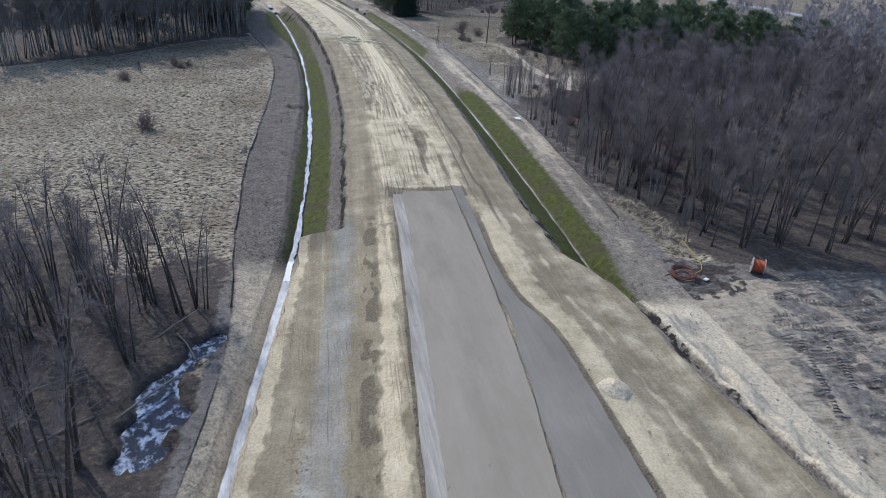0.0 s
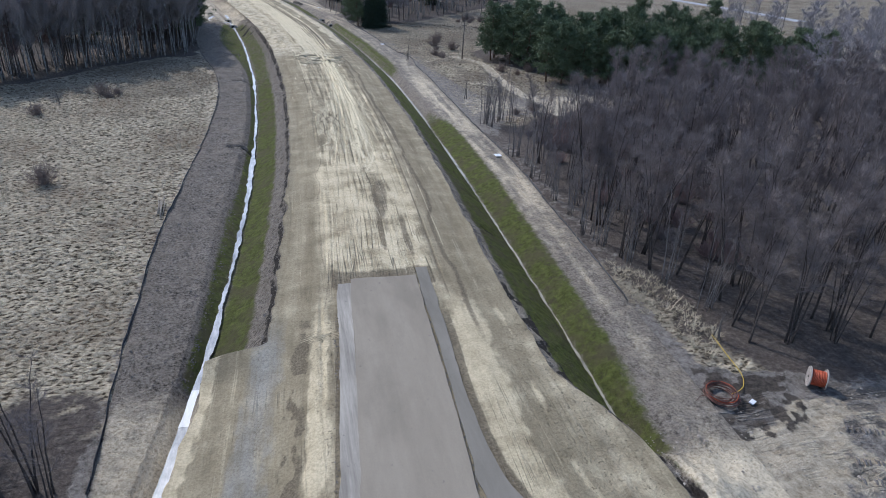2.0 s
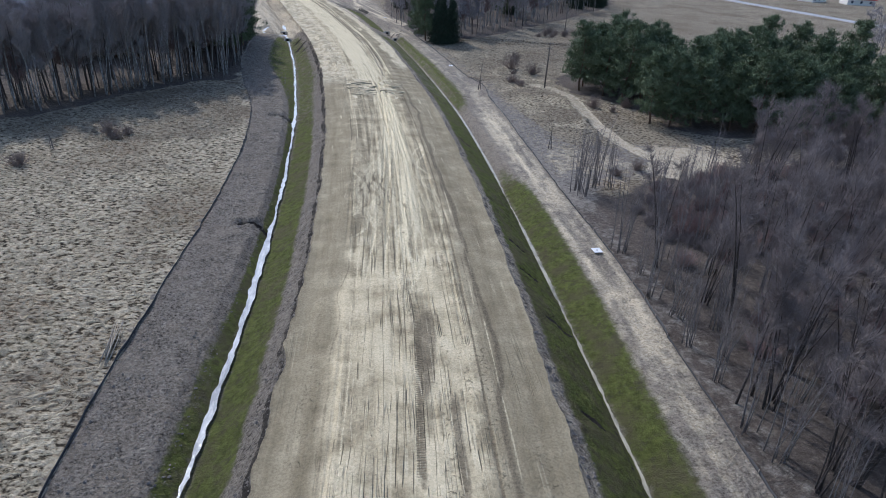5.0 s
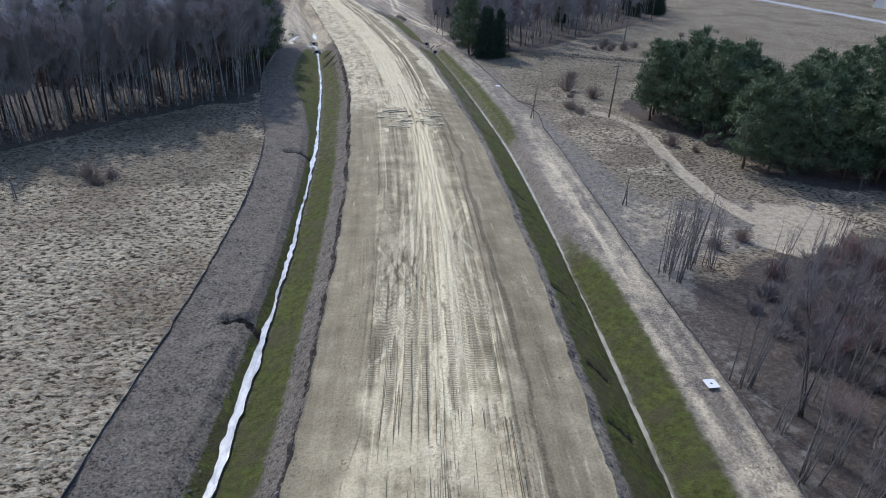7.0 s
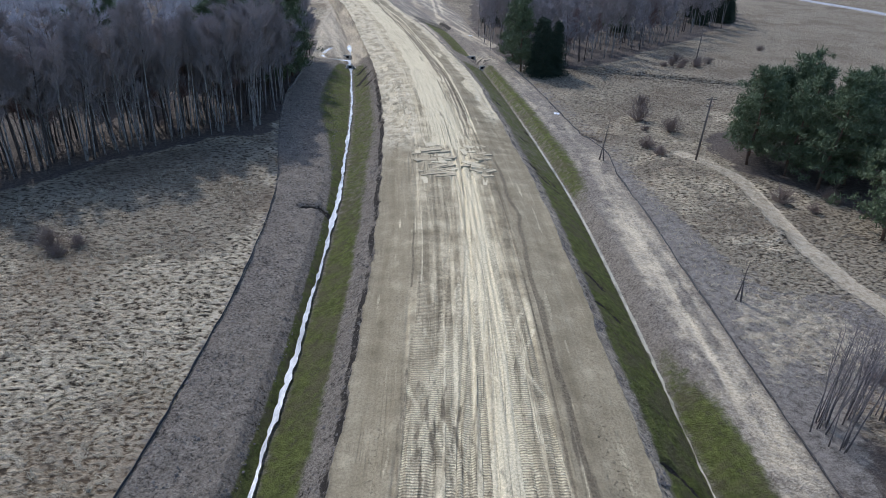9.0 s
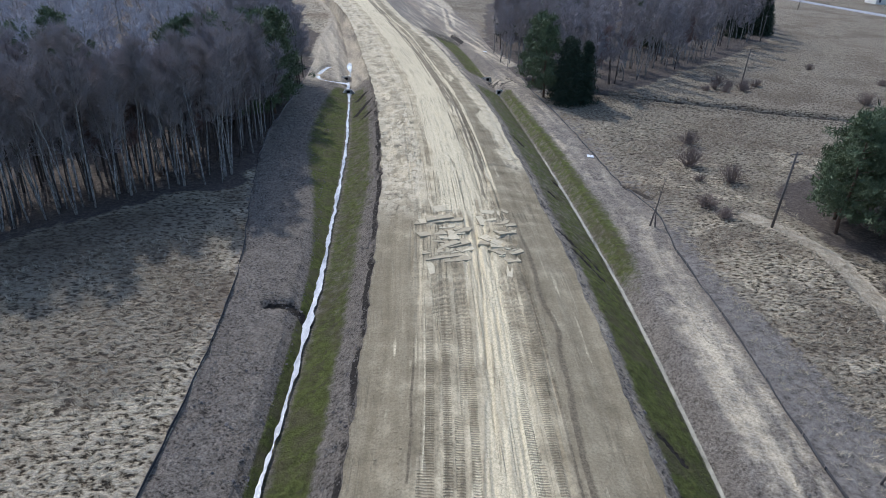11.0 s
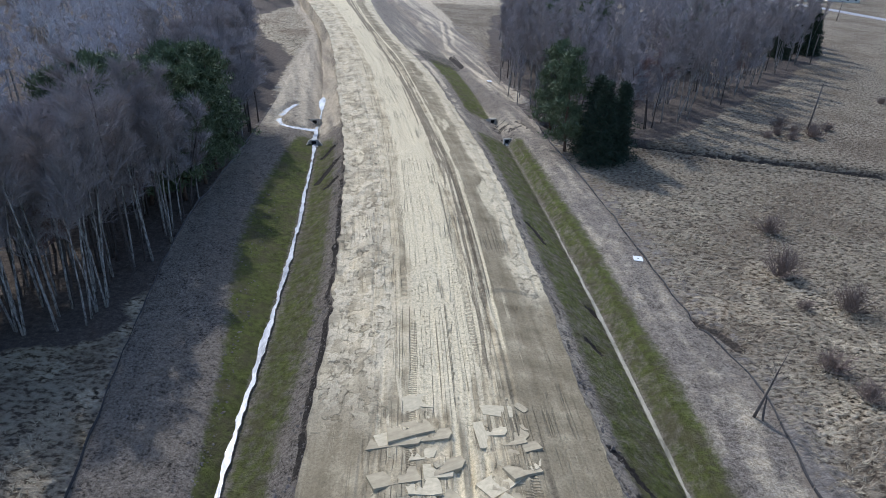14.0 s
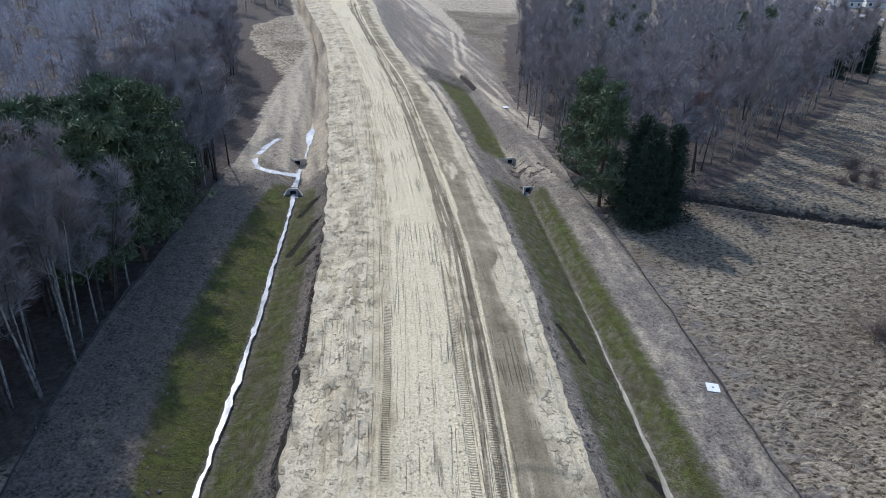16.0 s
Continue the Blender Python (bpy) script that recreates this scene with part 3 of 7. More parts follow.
M_FLANGE = simple("worn_flange", (0.34, 0.30, 0.27), 0.6)
M_ASPHALT = simple("old_asphalt", (0.34, 0.34, 0.36), 0.8, vary=0.12, scale=0.3)
M_WALL = simple("house_render", (0.66, 0.64, 0.60), 0.85, vary=0.08, scale=0.5)
M_ROOF_RED = simple("red_roof", (0.36, 0.075, 0.06), 0.6, vary=0.2, scale=0.8)
M_ROOF_GREY = simple("grey_roof", (0.20, 0.21, 0.23), 0.6, vary=0.2, scale=0.8)
M_GLASS = simple("dark_window", (0.05, 0.06, 0.08), 0.15, vary=0.1)


def birch_bark():
    m, nt, b = nodes_of("birch_bark")
    p = nt.nodes.new("ShaderNodeTexCoord").outputs["Object"]
    n = noise_tex(nt, 1.6, 5, mapped(nt, p, (4, 4, 1.2)), 0.7)
    nt.links.new(ramp(nt, n, [(0.40, (0.07, 0.06, 0.055)), (0.52, (0.27, 0.25, 0.23)), (0.7, (0.42, 0.40, 0.375))]), b.inputs["Base Color"])
    b.inputs["Roughness"].default_value = 0.8
    return m


M_BIRCH = birch_bark()


# ---- mesh helpers ----
def mesh_of(name, verts, faces, material=None, shade=False):
    me = bpy.data.meshes.new(name)
    me.from_pydata([tuple(map(float, v)) for v in verts] if not isinstance(verts, list) else verts, [], faces)
    if material:
        me.materials.append(material)
    if shade:
        me.polygons.foreach_set("use_smooth", [True] * len(me.polygons))
    me.update()
    return me


def part(name, me, parent=None, label=""):
    ob = new(name, me)
    ob.parent = parent
    return tagged(ob, label) if label else ob


def thing(name, label, category, group="", kind="", at=None):
    return tagged(new(name), label, category, group, kind) if at is None else place_at(tagged(new(name), label, category, group, kind), at)


def place_at(ob, m):
    ob.matrix_basis = m
    return ob


def grid_mesh(name, X, Y, Z, material, attrs=None, plan=None, shade=True):
    """A sheet from arrays of rows and columns, with named masks at its points."""
    r, c = X.shape
    me = bpy.data.meshes.new(name)
    i = np.arange(r * c).reshape(r, c)
    quads = np.stack([i[:-1, :-1], i[:-1, 1:], i[1:, 1:], i[1:, :-1]], -1).reshape(-1, 4)
    me.vertices.add(r * c)
    me.vertices.foreach_set("co", np.stack([X, Y, Z], -1).astype(np.float32).ravel())
    n = len(quads)
    me.loops.add(n * 4)
    me.loops.foreach_set("vertex_index", quads.astype(np.int32).ravel())
    me.polygons.add(n)
    me.polygons.foreach_set("loop_start", np.arange(0, n * 4, 4, dtype=np.int32))
    me.update(calc_edges=True)
    me.polygons.foreach_set("use_smooth", np.full(n, shade))
    for key, values in (attrs or {}).items():
        me.attributes.new(key, "FLOAT", "POINT").data.foreach_set("value", np.asarray(values, np.float32).ravel())
    if plan is not None:
        uv = me.uv_layers.new(name="plan")
        both = np.stack(plan, -1).reshape(-1, 2)[quads.ravel()]
        uv.data.foreach_set("uv", both.astype(np.float32).ravel())
    me.materials.append(material)
    me.validate()
    return me


class Build:
    """Collects tubes and spikes into one mesh."""

    def __init__(self):
        self.v, self.f = [], []

    def tube(self, pts, radii, sides=5, cap=True):
        pts = [Vector(p) for p in pts]
        base = len(self.v)
        for k, p in enumerate(pts):
            d = (pts[min(k + 1, len(pts) - 1)] - pts[max(k - 1, 0)]).normalized()
            a = d.orthogonal().normalized() if k == 0 else (a - d * a.dot(d)).normalized()
            b = d.cross(a)
            for j in range(sides):
                t = 2 * math.pi * j / sides
                self.v.append(tuple(p + (a * math.cos(t) + b * math.sin(t)) * radii[k]))
        for k in range(len(pts) - 1):
            for j in range(sides):
                q = base + k * sides
                self.f.append((q + j, q + (j + 1) % sides, q + sides + (j + 1) % sides, q + sides + j))
        if cap:
            self.f.append(tuple(range(base + sides - 1, base - 1, -1)))
            self.f.append(tuple(range(base + (len(pts) - 1) * sides, base + len(pts) * sides)))

    def spike(self, p, q, r):
        p, q = Vector(p), Vector(q)
        a = (q - p).orthogonal().normalized() * r
        b = (q - p).normalized().cross(a)
        base = len(self.v)
        self.v += [tuple(p + a), tuple(p - a * 0.5 + b * 0.87), tuple(p - a * 0.5 - b * 0.87), tuple(q)]
        self.f += [(base, base + 1, base + 3), (base + 1, base + 2, base + 3), (base + 2, base, base + 3)]

    def blade(self, p, q, r, rnd):
        side = (q - p).cross(Vector((rnd.uniform(-1, 1), rnd.uniform(-1, 1), rnd.uniform(-1, 1)))).normalized() * r
        n = len(self.v)
        self.v += [tuple(p - side), tuple(p + side), tuple(q)]
        self.f.append((n, n + 1, n + 2))

    def box(self, x0, y0, z0, x1, y1, z1):
        base = len(self.v)
        self.v += [(x, y, z) for z in (z0, z1) for x, y in ((x0, y0), (x1, y0), (x1, y1), (x0, y1))]
        self.f += [tuple(base + k for k in q) for q in ((3, 2, 1, 0), (4, 5, 6, 7), (0, 1, 5, 4), (1, 2, 6, 5), (2, 3, 7, 6), (3, 0, 4, 7))]

    def mesh(self, name, material, shade=False):
        return mesh_of(name, self.v, self.f, material, shade)


# ---- heights ----
def outer_z(x, y):
    """The land beside the road."""
    z = 0.6 + 0.5 * (fbm(x / 28, y / 28, 11, 2) - 0.5)
    z = z + 0.9 * np.exp(-(((x - 48) / 9) ** 2 + ((y - 168) / 16) ** 2))
    z = z - 1.05 * smooth(-0.6, 1.2, edge_dist(x, y, POND) + 3.4 * (fbm(x / 1.7, y / 1.7, 8) - 0.5))
    z = z - 0.55 * (1 - smooth(0.2, 0.9, line_dist(x, y, GULLY)))
    z = z + 0.9 * np.exp(-(((x - 48.2) / 1.2) ** 2 + ((y - 151) / 1.5) ** 2))
    z = z - 1.5 * (1 - smooth(0.5, 2.2, line_dist(x, y, TRENCH))) + 0.5 * band(2.2, 4.0, line_dist(x, y, TRENCH), 0.8)
    return z


def tussock(x, y):
    return 0.36 * np.clip(fbm(x / 0.95, y / 0.8, 21, 3) - 0.42, 0, 1) + 0.35 * np.clip(vnoise(x / 2.1, y / 2.3, 25) - 0.68, 0, 1)


def bank_left_z(y, s):
    """s: 0 at the fence, 1 at the green, 2 at the water, 3 at the road's edge."""
    edge = crown_z(y) - 1.05
    near = 1 - smooth(54, 58, y)
    edge = edge * (1 - near) + 0.9 * near
    z = np.interp(s, [0, 1, 1.55, 2], [0.55, 0.25, -0.35, -1.0])
    return np.where(s > 2, -1.0 + (edge + 1.0) * np.clip(s - 2, 0, 1) ** 1.5, z)


def bank_right_z(y, s):
    """s: 0 at the road's edge, 1 at the water, 2 at the green's end, 3 at the fence."""
    edge = crown_z(y) - 0.52
    keep = smooth(42, 46, y)
    low = -0.85 * keep + (edge - 0.9) * (1 - keep)
    edge = edge * keep + (edge - 0.5) * (1 - keep)
    up = np.interp(s, [1, 2, 2.3, 3], [0, 0.85, 1.0, 1.0])
    return np.where(s < 1, edge + (low - edge) * np.clip(s, 0, 1) ** 1.12, low + (0.65 - low) * up)


# ---- ground: road, banks and land ----
YS = np.concatenate([np.array([-2500, -900, -300, -120, -50, -20, 0]), np.arange(10, 300, 0.4), np.arange(300, 400, 1.2), np.array([400, 412, 425, 440, 460, 500, 570, 700, 1000, 1600, 3000])])
ONE = np.ones_like(YS)[:, None]
YC = np.clip(YS, 0, 470)
Lf, Lg, Lw, Lr = [f(YC) for f in (fence_left_x, green_left_x, water_left_x, road_left_x)]
Rr, Rw, Rg, Rf = [f(YC) for f in (road_right_x, water_right_x, green_right_x, fence_right_x)]
Lr = Lr + 0.8 * (fbm(YS / 3.0, 0 * YS, 31, 4) - 0.5) + 0.3 * (vnoise(YS * 1.7, 0 * YS, 32) - 0.5)
Rr = Rr + 0.6 * (fbm(YS / 4.0, 0 * YS, 33, 4) - 0.5) + 0.2 * (vnoise(YS * 1.4, 0 * YS, 34) - 0.5)


def heap_mask(u, y, w):
    return band(162, 171, y + 5 * (fbm(u * 0.5, y * 0.25, 3) - 0.5), 0.8) * band(0.27, 0.76, w, 0.03) * (1 - 0.85 * band(0.51, 0.61, w, 0.02)) * smooth(0.3, 0.5, fbm(u * 0.4, y * 0.4, 47, 2))


def road_bed_z(x, y, w):
    """The made road: shoulders fall away from the bed."""
    top = crown_z(y)
    z = top - 0.62 * (1 - smooth(0.02, 0.24, w)) - 0.42 * smooth(0.72, 0.98, w)
    near = 1 - smooth(54, 58, y)
    z = z - near * 1.1 * (1 - smooth(-0.3, 0.25, w)) - (1 - smooth(42, 50, y)) * 0.45 * smooth(0.85, 1.15, w)
    open_bed = smooth(62, 66, y) + (1 - band(0.30, 0.74, w, 0.01)) * (1 - smooth(62, 66, y))
    u = w * 18.5
    z = z + open_bed * (0.10 * (fbm(u * 1.1, y * 0.06, 41, 3) - 0.5) + 0.05 * (fbm(u * 0.5, y * 0.2, 42, 3) - 0.5))
    # wheel ruts along the shoulders and the bed
    for c, d in ((0.19, 0.13), (0.70, 0.12), (0.73, 0.10), (0.215, 0.08)):
        drift = c + 0.008 * (vnoise(y / 14, 0 * y + c * 90, 3) - 0.5)
        z = z - open_bed * d * np.exp(-((w - drift) / 0.006) ** 2) * smooth(0.3, 0.6, vnoise(y / 9, w * 0 + c * 50, 6))
    # heaped slabs where two layers meet
    pile = heap_mask(u, y, w)
    row = np.floor(y * 0.85 + 0.12 * u)
    cell = TABLE[(np.floor(u * 0.6 + 7.7 * TABLE[(row % 256).astype(int), 3]) % 256).astype(int), (row % 256).astype(int)]
    z = z + pile * (0.05 + 0.16 * cell) + pile * 0.25 * (fbm(u * 1.4, y * 1.4, 46, 3) - 0.5)
    # upper layer from here on, with a step along its front
    front = 186.5 + 2.2 * (vnoise(u * 0.4, 0 * u, 9) - 0.5) + 3.0 * (w < 0.3) + 4.0 * band(0.42, 0.6, w, 0.06)
    mid = band(0.27, 0.72, w, 0.03)
    on = smooth(0, 0.25, y - front) * (1 - mid) + smooth(-6, 6, y - front) * mid
    z = z + 0.13 * on * band(-1, 0.96, w, 0.01)
    blocks = TABLE[(np.floor(u * 1.2) % 256).astype(int), (np.floor(y * 0.75 + 3 * TABLE[(np.floor(u * 1.2) % 256).astype(int), 5]) % 256).astype(int)]
    rough = smooth(172, 190, y) * np.maximum(1 - smooth(0.24, 0.34, w), 0.6 * smooth(0.86, 0.9, w))
    z = z + rough * 0.16 * (blocks - 0.5) + rough * 0.16 * (fbm(u * 0.9, y * 0.7, 44, 3) - 0.5)
    far = smooth(250, 290, y)
    z = z + far * 0.5 * (fbm(u * 0.35, y * 0.05, 45, 3) - 0.5)
    return z


def build_road():
    k = np.arange(0, len(YS) - 0.5, 0.5)
    k = k[(k % 1 == 0) | ((np.interp(k, np.arange(len(YS)), YS) > 20) & (np.interp(k, np.arange(len(YS)), YS) < 230))]
    whole = k % 1 == 0
    ys, left, right = [np.interp(k, np.arange(len(YS)), v) for v in (YS, Lr, Rr)]
    w = np.linspace(0, 1, 210)[None, :] * np.ones_like(ys)[:, None]
    X = left[:, None] + (right - left)[:, None] * w
    Y = ys[:, None] * np.ones_like(w)
    yc = np.clip(Y, 0, 470)
    edge = w
    bl, br = bed_left_x(yc), bed_right_x(yc)
    w = (X - bl) / (br - bl)
    Z = road_bed_z(X, yc, w)
    u = w * 18.5
    wob = 0.10 * (fbm(yc / 9, u * 0.15, 51, 3) - 0.5)
    v = w + wob
    near = band(-100, 60, yc, 4)
    mid = band(66, 101, yc, 5)
    plain = band(101, 163, yc, 6)
    upper = smooth(168, 178, yc)
    track = 0.585 + 0.03 * np.sin(yc / 23.0) + 0.02 * np.sin(yc / 9.0)
    pale = 0.16 * np.ones_like(w) + 0.14 * plain * band(0.2, 0.74, w, 0.04)
    # near lanes, as fractions from the ditch to the pavement's edge on either side
    fl = (X - water_left_x(yc)) / (strip_left(yc) - water_left_x(yc)) + 0.04 * (fbm(X / 1.5, Y / 5, 110, 3) - 0.5) + 0.075 * (fbm(X / 0.45, Y / 0.8, 109, 4) - 0.5)
    fr = (X - strip_right(yc)) / (water_right_x(yc) - strip_right(yc)) + 0.05 * (fbm(X / 1.5, Y / 4, 111, 3) - 0.5) + 0.075 * (fbm(X / 0.45, Y / 0.8, 108, 4) - 0.5)
    pale = pale + near * (0.85 * band(0.06, 0.18, fl, 0.025) + 0.7 * band(0.81, 0.915, fl, 0.02) + 0.12 * band(0.915, 1.0, fl, 0.02) + 0.62 * band(0.05, 0.27, fr, 0.04))
    pale = pale + near * (0.5 * np.exp(-((fr - 0.42) / 0.025) ** 2) * smooth(0.42, 0.6, fbm(X, Y / 3, 112)) + 0.18 * band(0.5, 0.85, fr, 0.1))
    wet = near * (0.35 + 0.75 * fbm(X / 0.9, Y / 4, 175, 3)) * (0.85 * band(0.40, 0.62, fl, 0.05) + 0.3 * band(0.52, 0.78, fr, 0.08))
    pale = pale + mid * (0.60 * band(0.20, 0.70, v, 0.05) * (1 - 0.35 * band(0.44, 0.6, v, 0.06)))
    pale = pale + plain * (0.62 * np.exp(-((v - track) / 0.06) ** 2) + 0.16 * band(0.22, 0.72, v, 0.03))
    pale = pale + upper * (0.72 * band(0.24, 0.70, v, 0.03) + 0.22 * (1 - smooth(0.22, 0.28, v)) + 0.5 * smooth(0.87, 0.91, v) * smooth(186, 189, yc))
    pale = pale - 0.12 * upper * band(0.72, 0.86, v, 0.02)
    white = 0.75 * smooth(0.60, 0.75, fbm(u * 0.55, yc * 0.11, 61, 3)) * band(0.06, 0.9, w, 0.03) * (0.35 + 0.65 * smooth(0.5, 0.8, fbm(u * 0.2, yc * 0.03, 62, 2)))
    white = white + upper * 0.6 * np.exp(-((v - 0.545) / 0.05) ** 2) + upper * smooth(186, 189, yc) * (0.7 * np.exp(-((w - 0.735) / 0.009) ** 2) + 0.35 * band(0.90, 1.0, w, 0.02))
    dark = 0.75 * np.exp(-((v - 0.79) / 0.018) ** 2) * smooth(48, 60, yc) * (1 - smooth(160, 185, yc)) + 0.75 * np.exp(-((w - 0.735) / 0.007) ** 2) * band(60, 160, yc, 5)
    dark = dark + 0.55 * np.exp(-((v - 0.20) / 0.007) ** 2) * smooth(0.35, 0.6, vnoise(yc / 12, w * 0, 14)) + near * (0.85 * band(0.68, 0.79, fl, 0.03) * smooth(0.40, 0.58, fbm(X / 0.8, Y / 1.6, 113, 3)) + 0.35 * band(0.29, 0.38, fr, 0.03))
    dark = dark + 0.5 * (1 - smooth(0.004, 0.02, edge)) * smooth(57, 59, yc) * (1 - smooth(205, 240, yc))
    dark = dark + 0.85 * band(63.2, 66.5, yc + 2.2 * (fbm(u * 0.5, yc * 0.1, 64) - 0.5), 0.6) * band(0.24, 0.70, w, 0.01)
    dark = dark + upper * (0.6 * np.exp(-((v - 0.645) / 0.010) ** 2) + 0.6 * np.exp(-((v - 0.675) / 0.007) ** 2))
    dark = dark + 0.7 * smooth(0.5, 0.75, fbm(u * 0.9, yc * 0.08, 66, 3)) * band(66, 98, yc, 5) * band(0.45, 0.68, w, 0.04)
    tread = np.zeros_like(w)
    for c, y0, y1, drift in ((0.27, 104, 150, 0.0), (0.325, 112, 160, 0.01), (0.40, 104, 150, 0.03), (0.66, 102, 142, -0.06), (0.71, 108, 152, -0.05), (0.35, 168, 182, 0.02), (0.225, 98, 128, 0.0), (0.245, 100, 135, 0.0), (0.30, 96, 132, 0.0), (0.36, 98, 140, 0.01), (0.43, 96, 128, 0.0), (0.475, 104, 132, 0.01), (0.53, 96, 112, 0.0),
                             (0.60, 98, 126, 0.0), (0.635, 100, 136, -0.01), (0.685, 98, 132, 0.0), (0.385, 100, 118, 0.02), (0.30, 150, 162, 0.0), (0.66, 146, 162, 0.0), (0.35, 146, 172, 0.0), (0.395, 140, 166, 0.01), (0.43, 148, 161, 0.0), (0.62, 142, 160, 0.0), (0.70, 140, 165, 0.01), (0.735, 146, 168, 0.0),
                             (0.62, 176, 206, -0.015), (0.69, 180, 200, 0.01), (0.33, 184, 204, 0.0), (0.50, 70, 90, 0.02)):
        tread = tread + band(y0, y1, yc, 3) * band(-0.016, 0.016, w - c - drift * (yc - y0) / (y1 - y0), 0.003)
    dark = dark + 0.8 * near * (1 - smooth(0.25, 0.55, np.abs(X - cubic(yc, [0, 22, 30, 38, 42, 47, 57, 66, 480], [17.4, 17.3, 17.2, 16.8, 15.7, 15.4, 15.9, 16.2, 16.2]) - 0.25)))
    dark = dark + 0.9 * near * (1 - smooth(0.08, 0.25, np.abs(X - cubic(yc, [0, 23, 34, 46, 65, 480], [3.6, 5.2, 6.1, 7.1, 8.4, 8.4]) + 0.22)))
    pale = pale + 0.28 * heap_mask(u, yc, w)
    white = white * (1 - near) + near * (0.5 * np.exp(-((fl - 0.87) / 0.02) ** 2) + 0.35 * np.exp(-((fl - 0.17) / 0.05) ** 2) + 0.3 * np.exp(-((fl - 0.56) / 0.02) ** 2)) * smooth(0.35, 0.6, fbm(X / 0.8, Y / 5, 114, 3))
    cream = smooth(98, 112, yc) * np.exp(-((w - track + 0.006 * (fbm(yc / 5, 0 * yc, 63, 2) - 0.5)) / 0.042) ** 4)
    white = white + (0.8 * plain + 0.25 * upper) * cream
    pale = pale + 0.30 * smooth(172, 178, yc) * smooth(0.45, 0.6, fbm(u * 0.8, yc * 0.35, 69, 3)) * (w < 0.3)
    # wheel tracks: pale pressed pairs, some wandering, some fanning out from one gap
    trnd = random.Random(17)
    wheel = np.zeros_like(w)
    press = np.zeros_like(w)
    bed = band(0.22, 0.75, w, 0.015)

    def wheel_pair(mid, gauge, width, tone, y0, y1):
        lines = np.zeros_like(w)
        rows = (ys > y0 - 8) & (ys < y1 + 8)
        on_way = band(y0, y1, yc[rows], 4) * smooth(0.1, 0.35, vnoise(yc[rows] / 7, w[rows] * 0 + gauge * 100 + y0, 12))
        for side in (-gauge, gauge):
            lines[rows] += np.exp(-((w[rows] - mid[rows] - side) / width) ** 4) * on_way
        return lines * tone

    for k in range(38):
        y0, y1 = sorted((trnd.uniform(50, 300), trnd.uniform(50, 300)))
        y1 = min(y1, y0 + trnd.uniform(20, 60)) if k % 3 else y1
        c, sway, turn, shift = trnd.gauss(0.5, 0.13), trnd.uniform(0.01, 0.06), trnd.uniform(12, 40), trnd.uniform(0, 6)
        mid = c + sway * np.sin(yc / turn + shift) + 0.0006 * (yc - 150) * trnd.uniform(-1, 1)
        one = wheel_pair(mid, trnd.choice((0.05, 0.055)), trnd.uniform(0.005, 0.010), trnd.choice((-0.5, 0.5, 0.8, 1.0)) * trnd.uniform(0.4, 1.0), y0, y1)
        wheel, press = wheel + 0.42 * one, press + 0.05 * np.abs(one)
    for k in range(26):
        end = trnd.uniform(0.26, 0.73)
        k_way = np.clip((168 - yc) / trnd.uniform(45, 85), 0, 1.2) ** trnd.uniform(1.0, 2.2)
        mid = 0.545 + (end - 0.545) * k_way + 0.006 * np.sin(yc / 6.0 + k)
        one = wheel_pair(mid, trnd.choice((0.0, 0.045, 0.05)), trnd.uniform(0.004, 0.008), trnd.uniform(0.5, 1.1), trnd.uniform(90, 112), 169)
        wheel, press = wheel + 0.5 * one, press + 0.04 * one
    wheel = wheel * smooth(60, 68, yc) * bed
    pale = pale + np.clip(wheel, -0.3, 0.8)
    white = white + 0.7 * np.clip(wheel - 0.15, 0, 1)
    dark = dark + 0.7 * np.clip(-wheel - 0.10, 0, 1)
    Z = Z - press * smooth(64, 70, yc) * bed
    for k in range(52):
        cy, cw, r = trnd.uniform(94, 128), trnd.uniform(0.15, 0.8), trnd.uniform(4, 24)
        side = trnd.choice((-1, 1))
        rows = np.abs(ys - cy) < 3 * (2.0 + 0.35 * r)
        d = np.abs(np.hypot((w[rows] - cw) * 18.5 - side * r, yc[rows] - cy) - r)
        near_by = np.exp(-((yc[rows] - cy) / (2.0 + 0.35 * r)) ** 2) * band(0.2, 0.72, w[rows], 0.02)
        white[rows] += 0.55 * near_by * (1 - smooth(0.08, 0.24, d)) * trnd.uniform(0.4, 1.3)
        dark[rows] += 0.4 * near_by * (1 - smooth(0.06, 0.2, np.abs(d - 0.5))) * trnd.uniform(0.0, 0.8)
    # thin pale cracks and scraped spots
    for c, y0, y1 in ((0.215, 96, 150), (0.25, 112, 160), (0.28, 92, 118), (0.775, 88, 140), (0.80, 70, 120), (0.255, 66, 100)):
        way = c + 0.008 * (fbm(yc / 7, 0 * yc + c * 40, 131, 3) - 0.5)
        white = white + 0.7 * np.exp(-((w - way) / 0.004) ** 2) * band(y0, y1, yc, 3) * smooth(0.35, 0.5, vnoise(yc / 5, 0 * yc + c * 60, 132))
        dark = dark + 0.55 * np.exp(-((w - way + 0.010) / 0.005) ** 2) * band(y0, y1, yc, 3) * smooth(0.3, 0.5, vnoise(yc / 6, 0 * yc + c * 80, 133))
    spots = 0.7 * smooth(0.68, 0.76, fbm(u * 1.5, yc * 0.16, 134, 3)) * smooth(100, 110, yc) * (1 - smooth(150, 165, yc))
    white = white + 0.6 * spots * (band(0.03, 0.5, w, 0.03) + band(0.78, 0.95, w, 0.03))
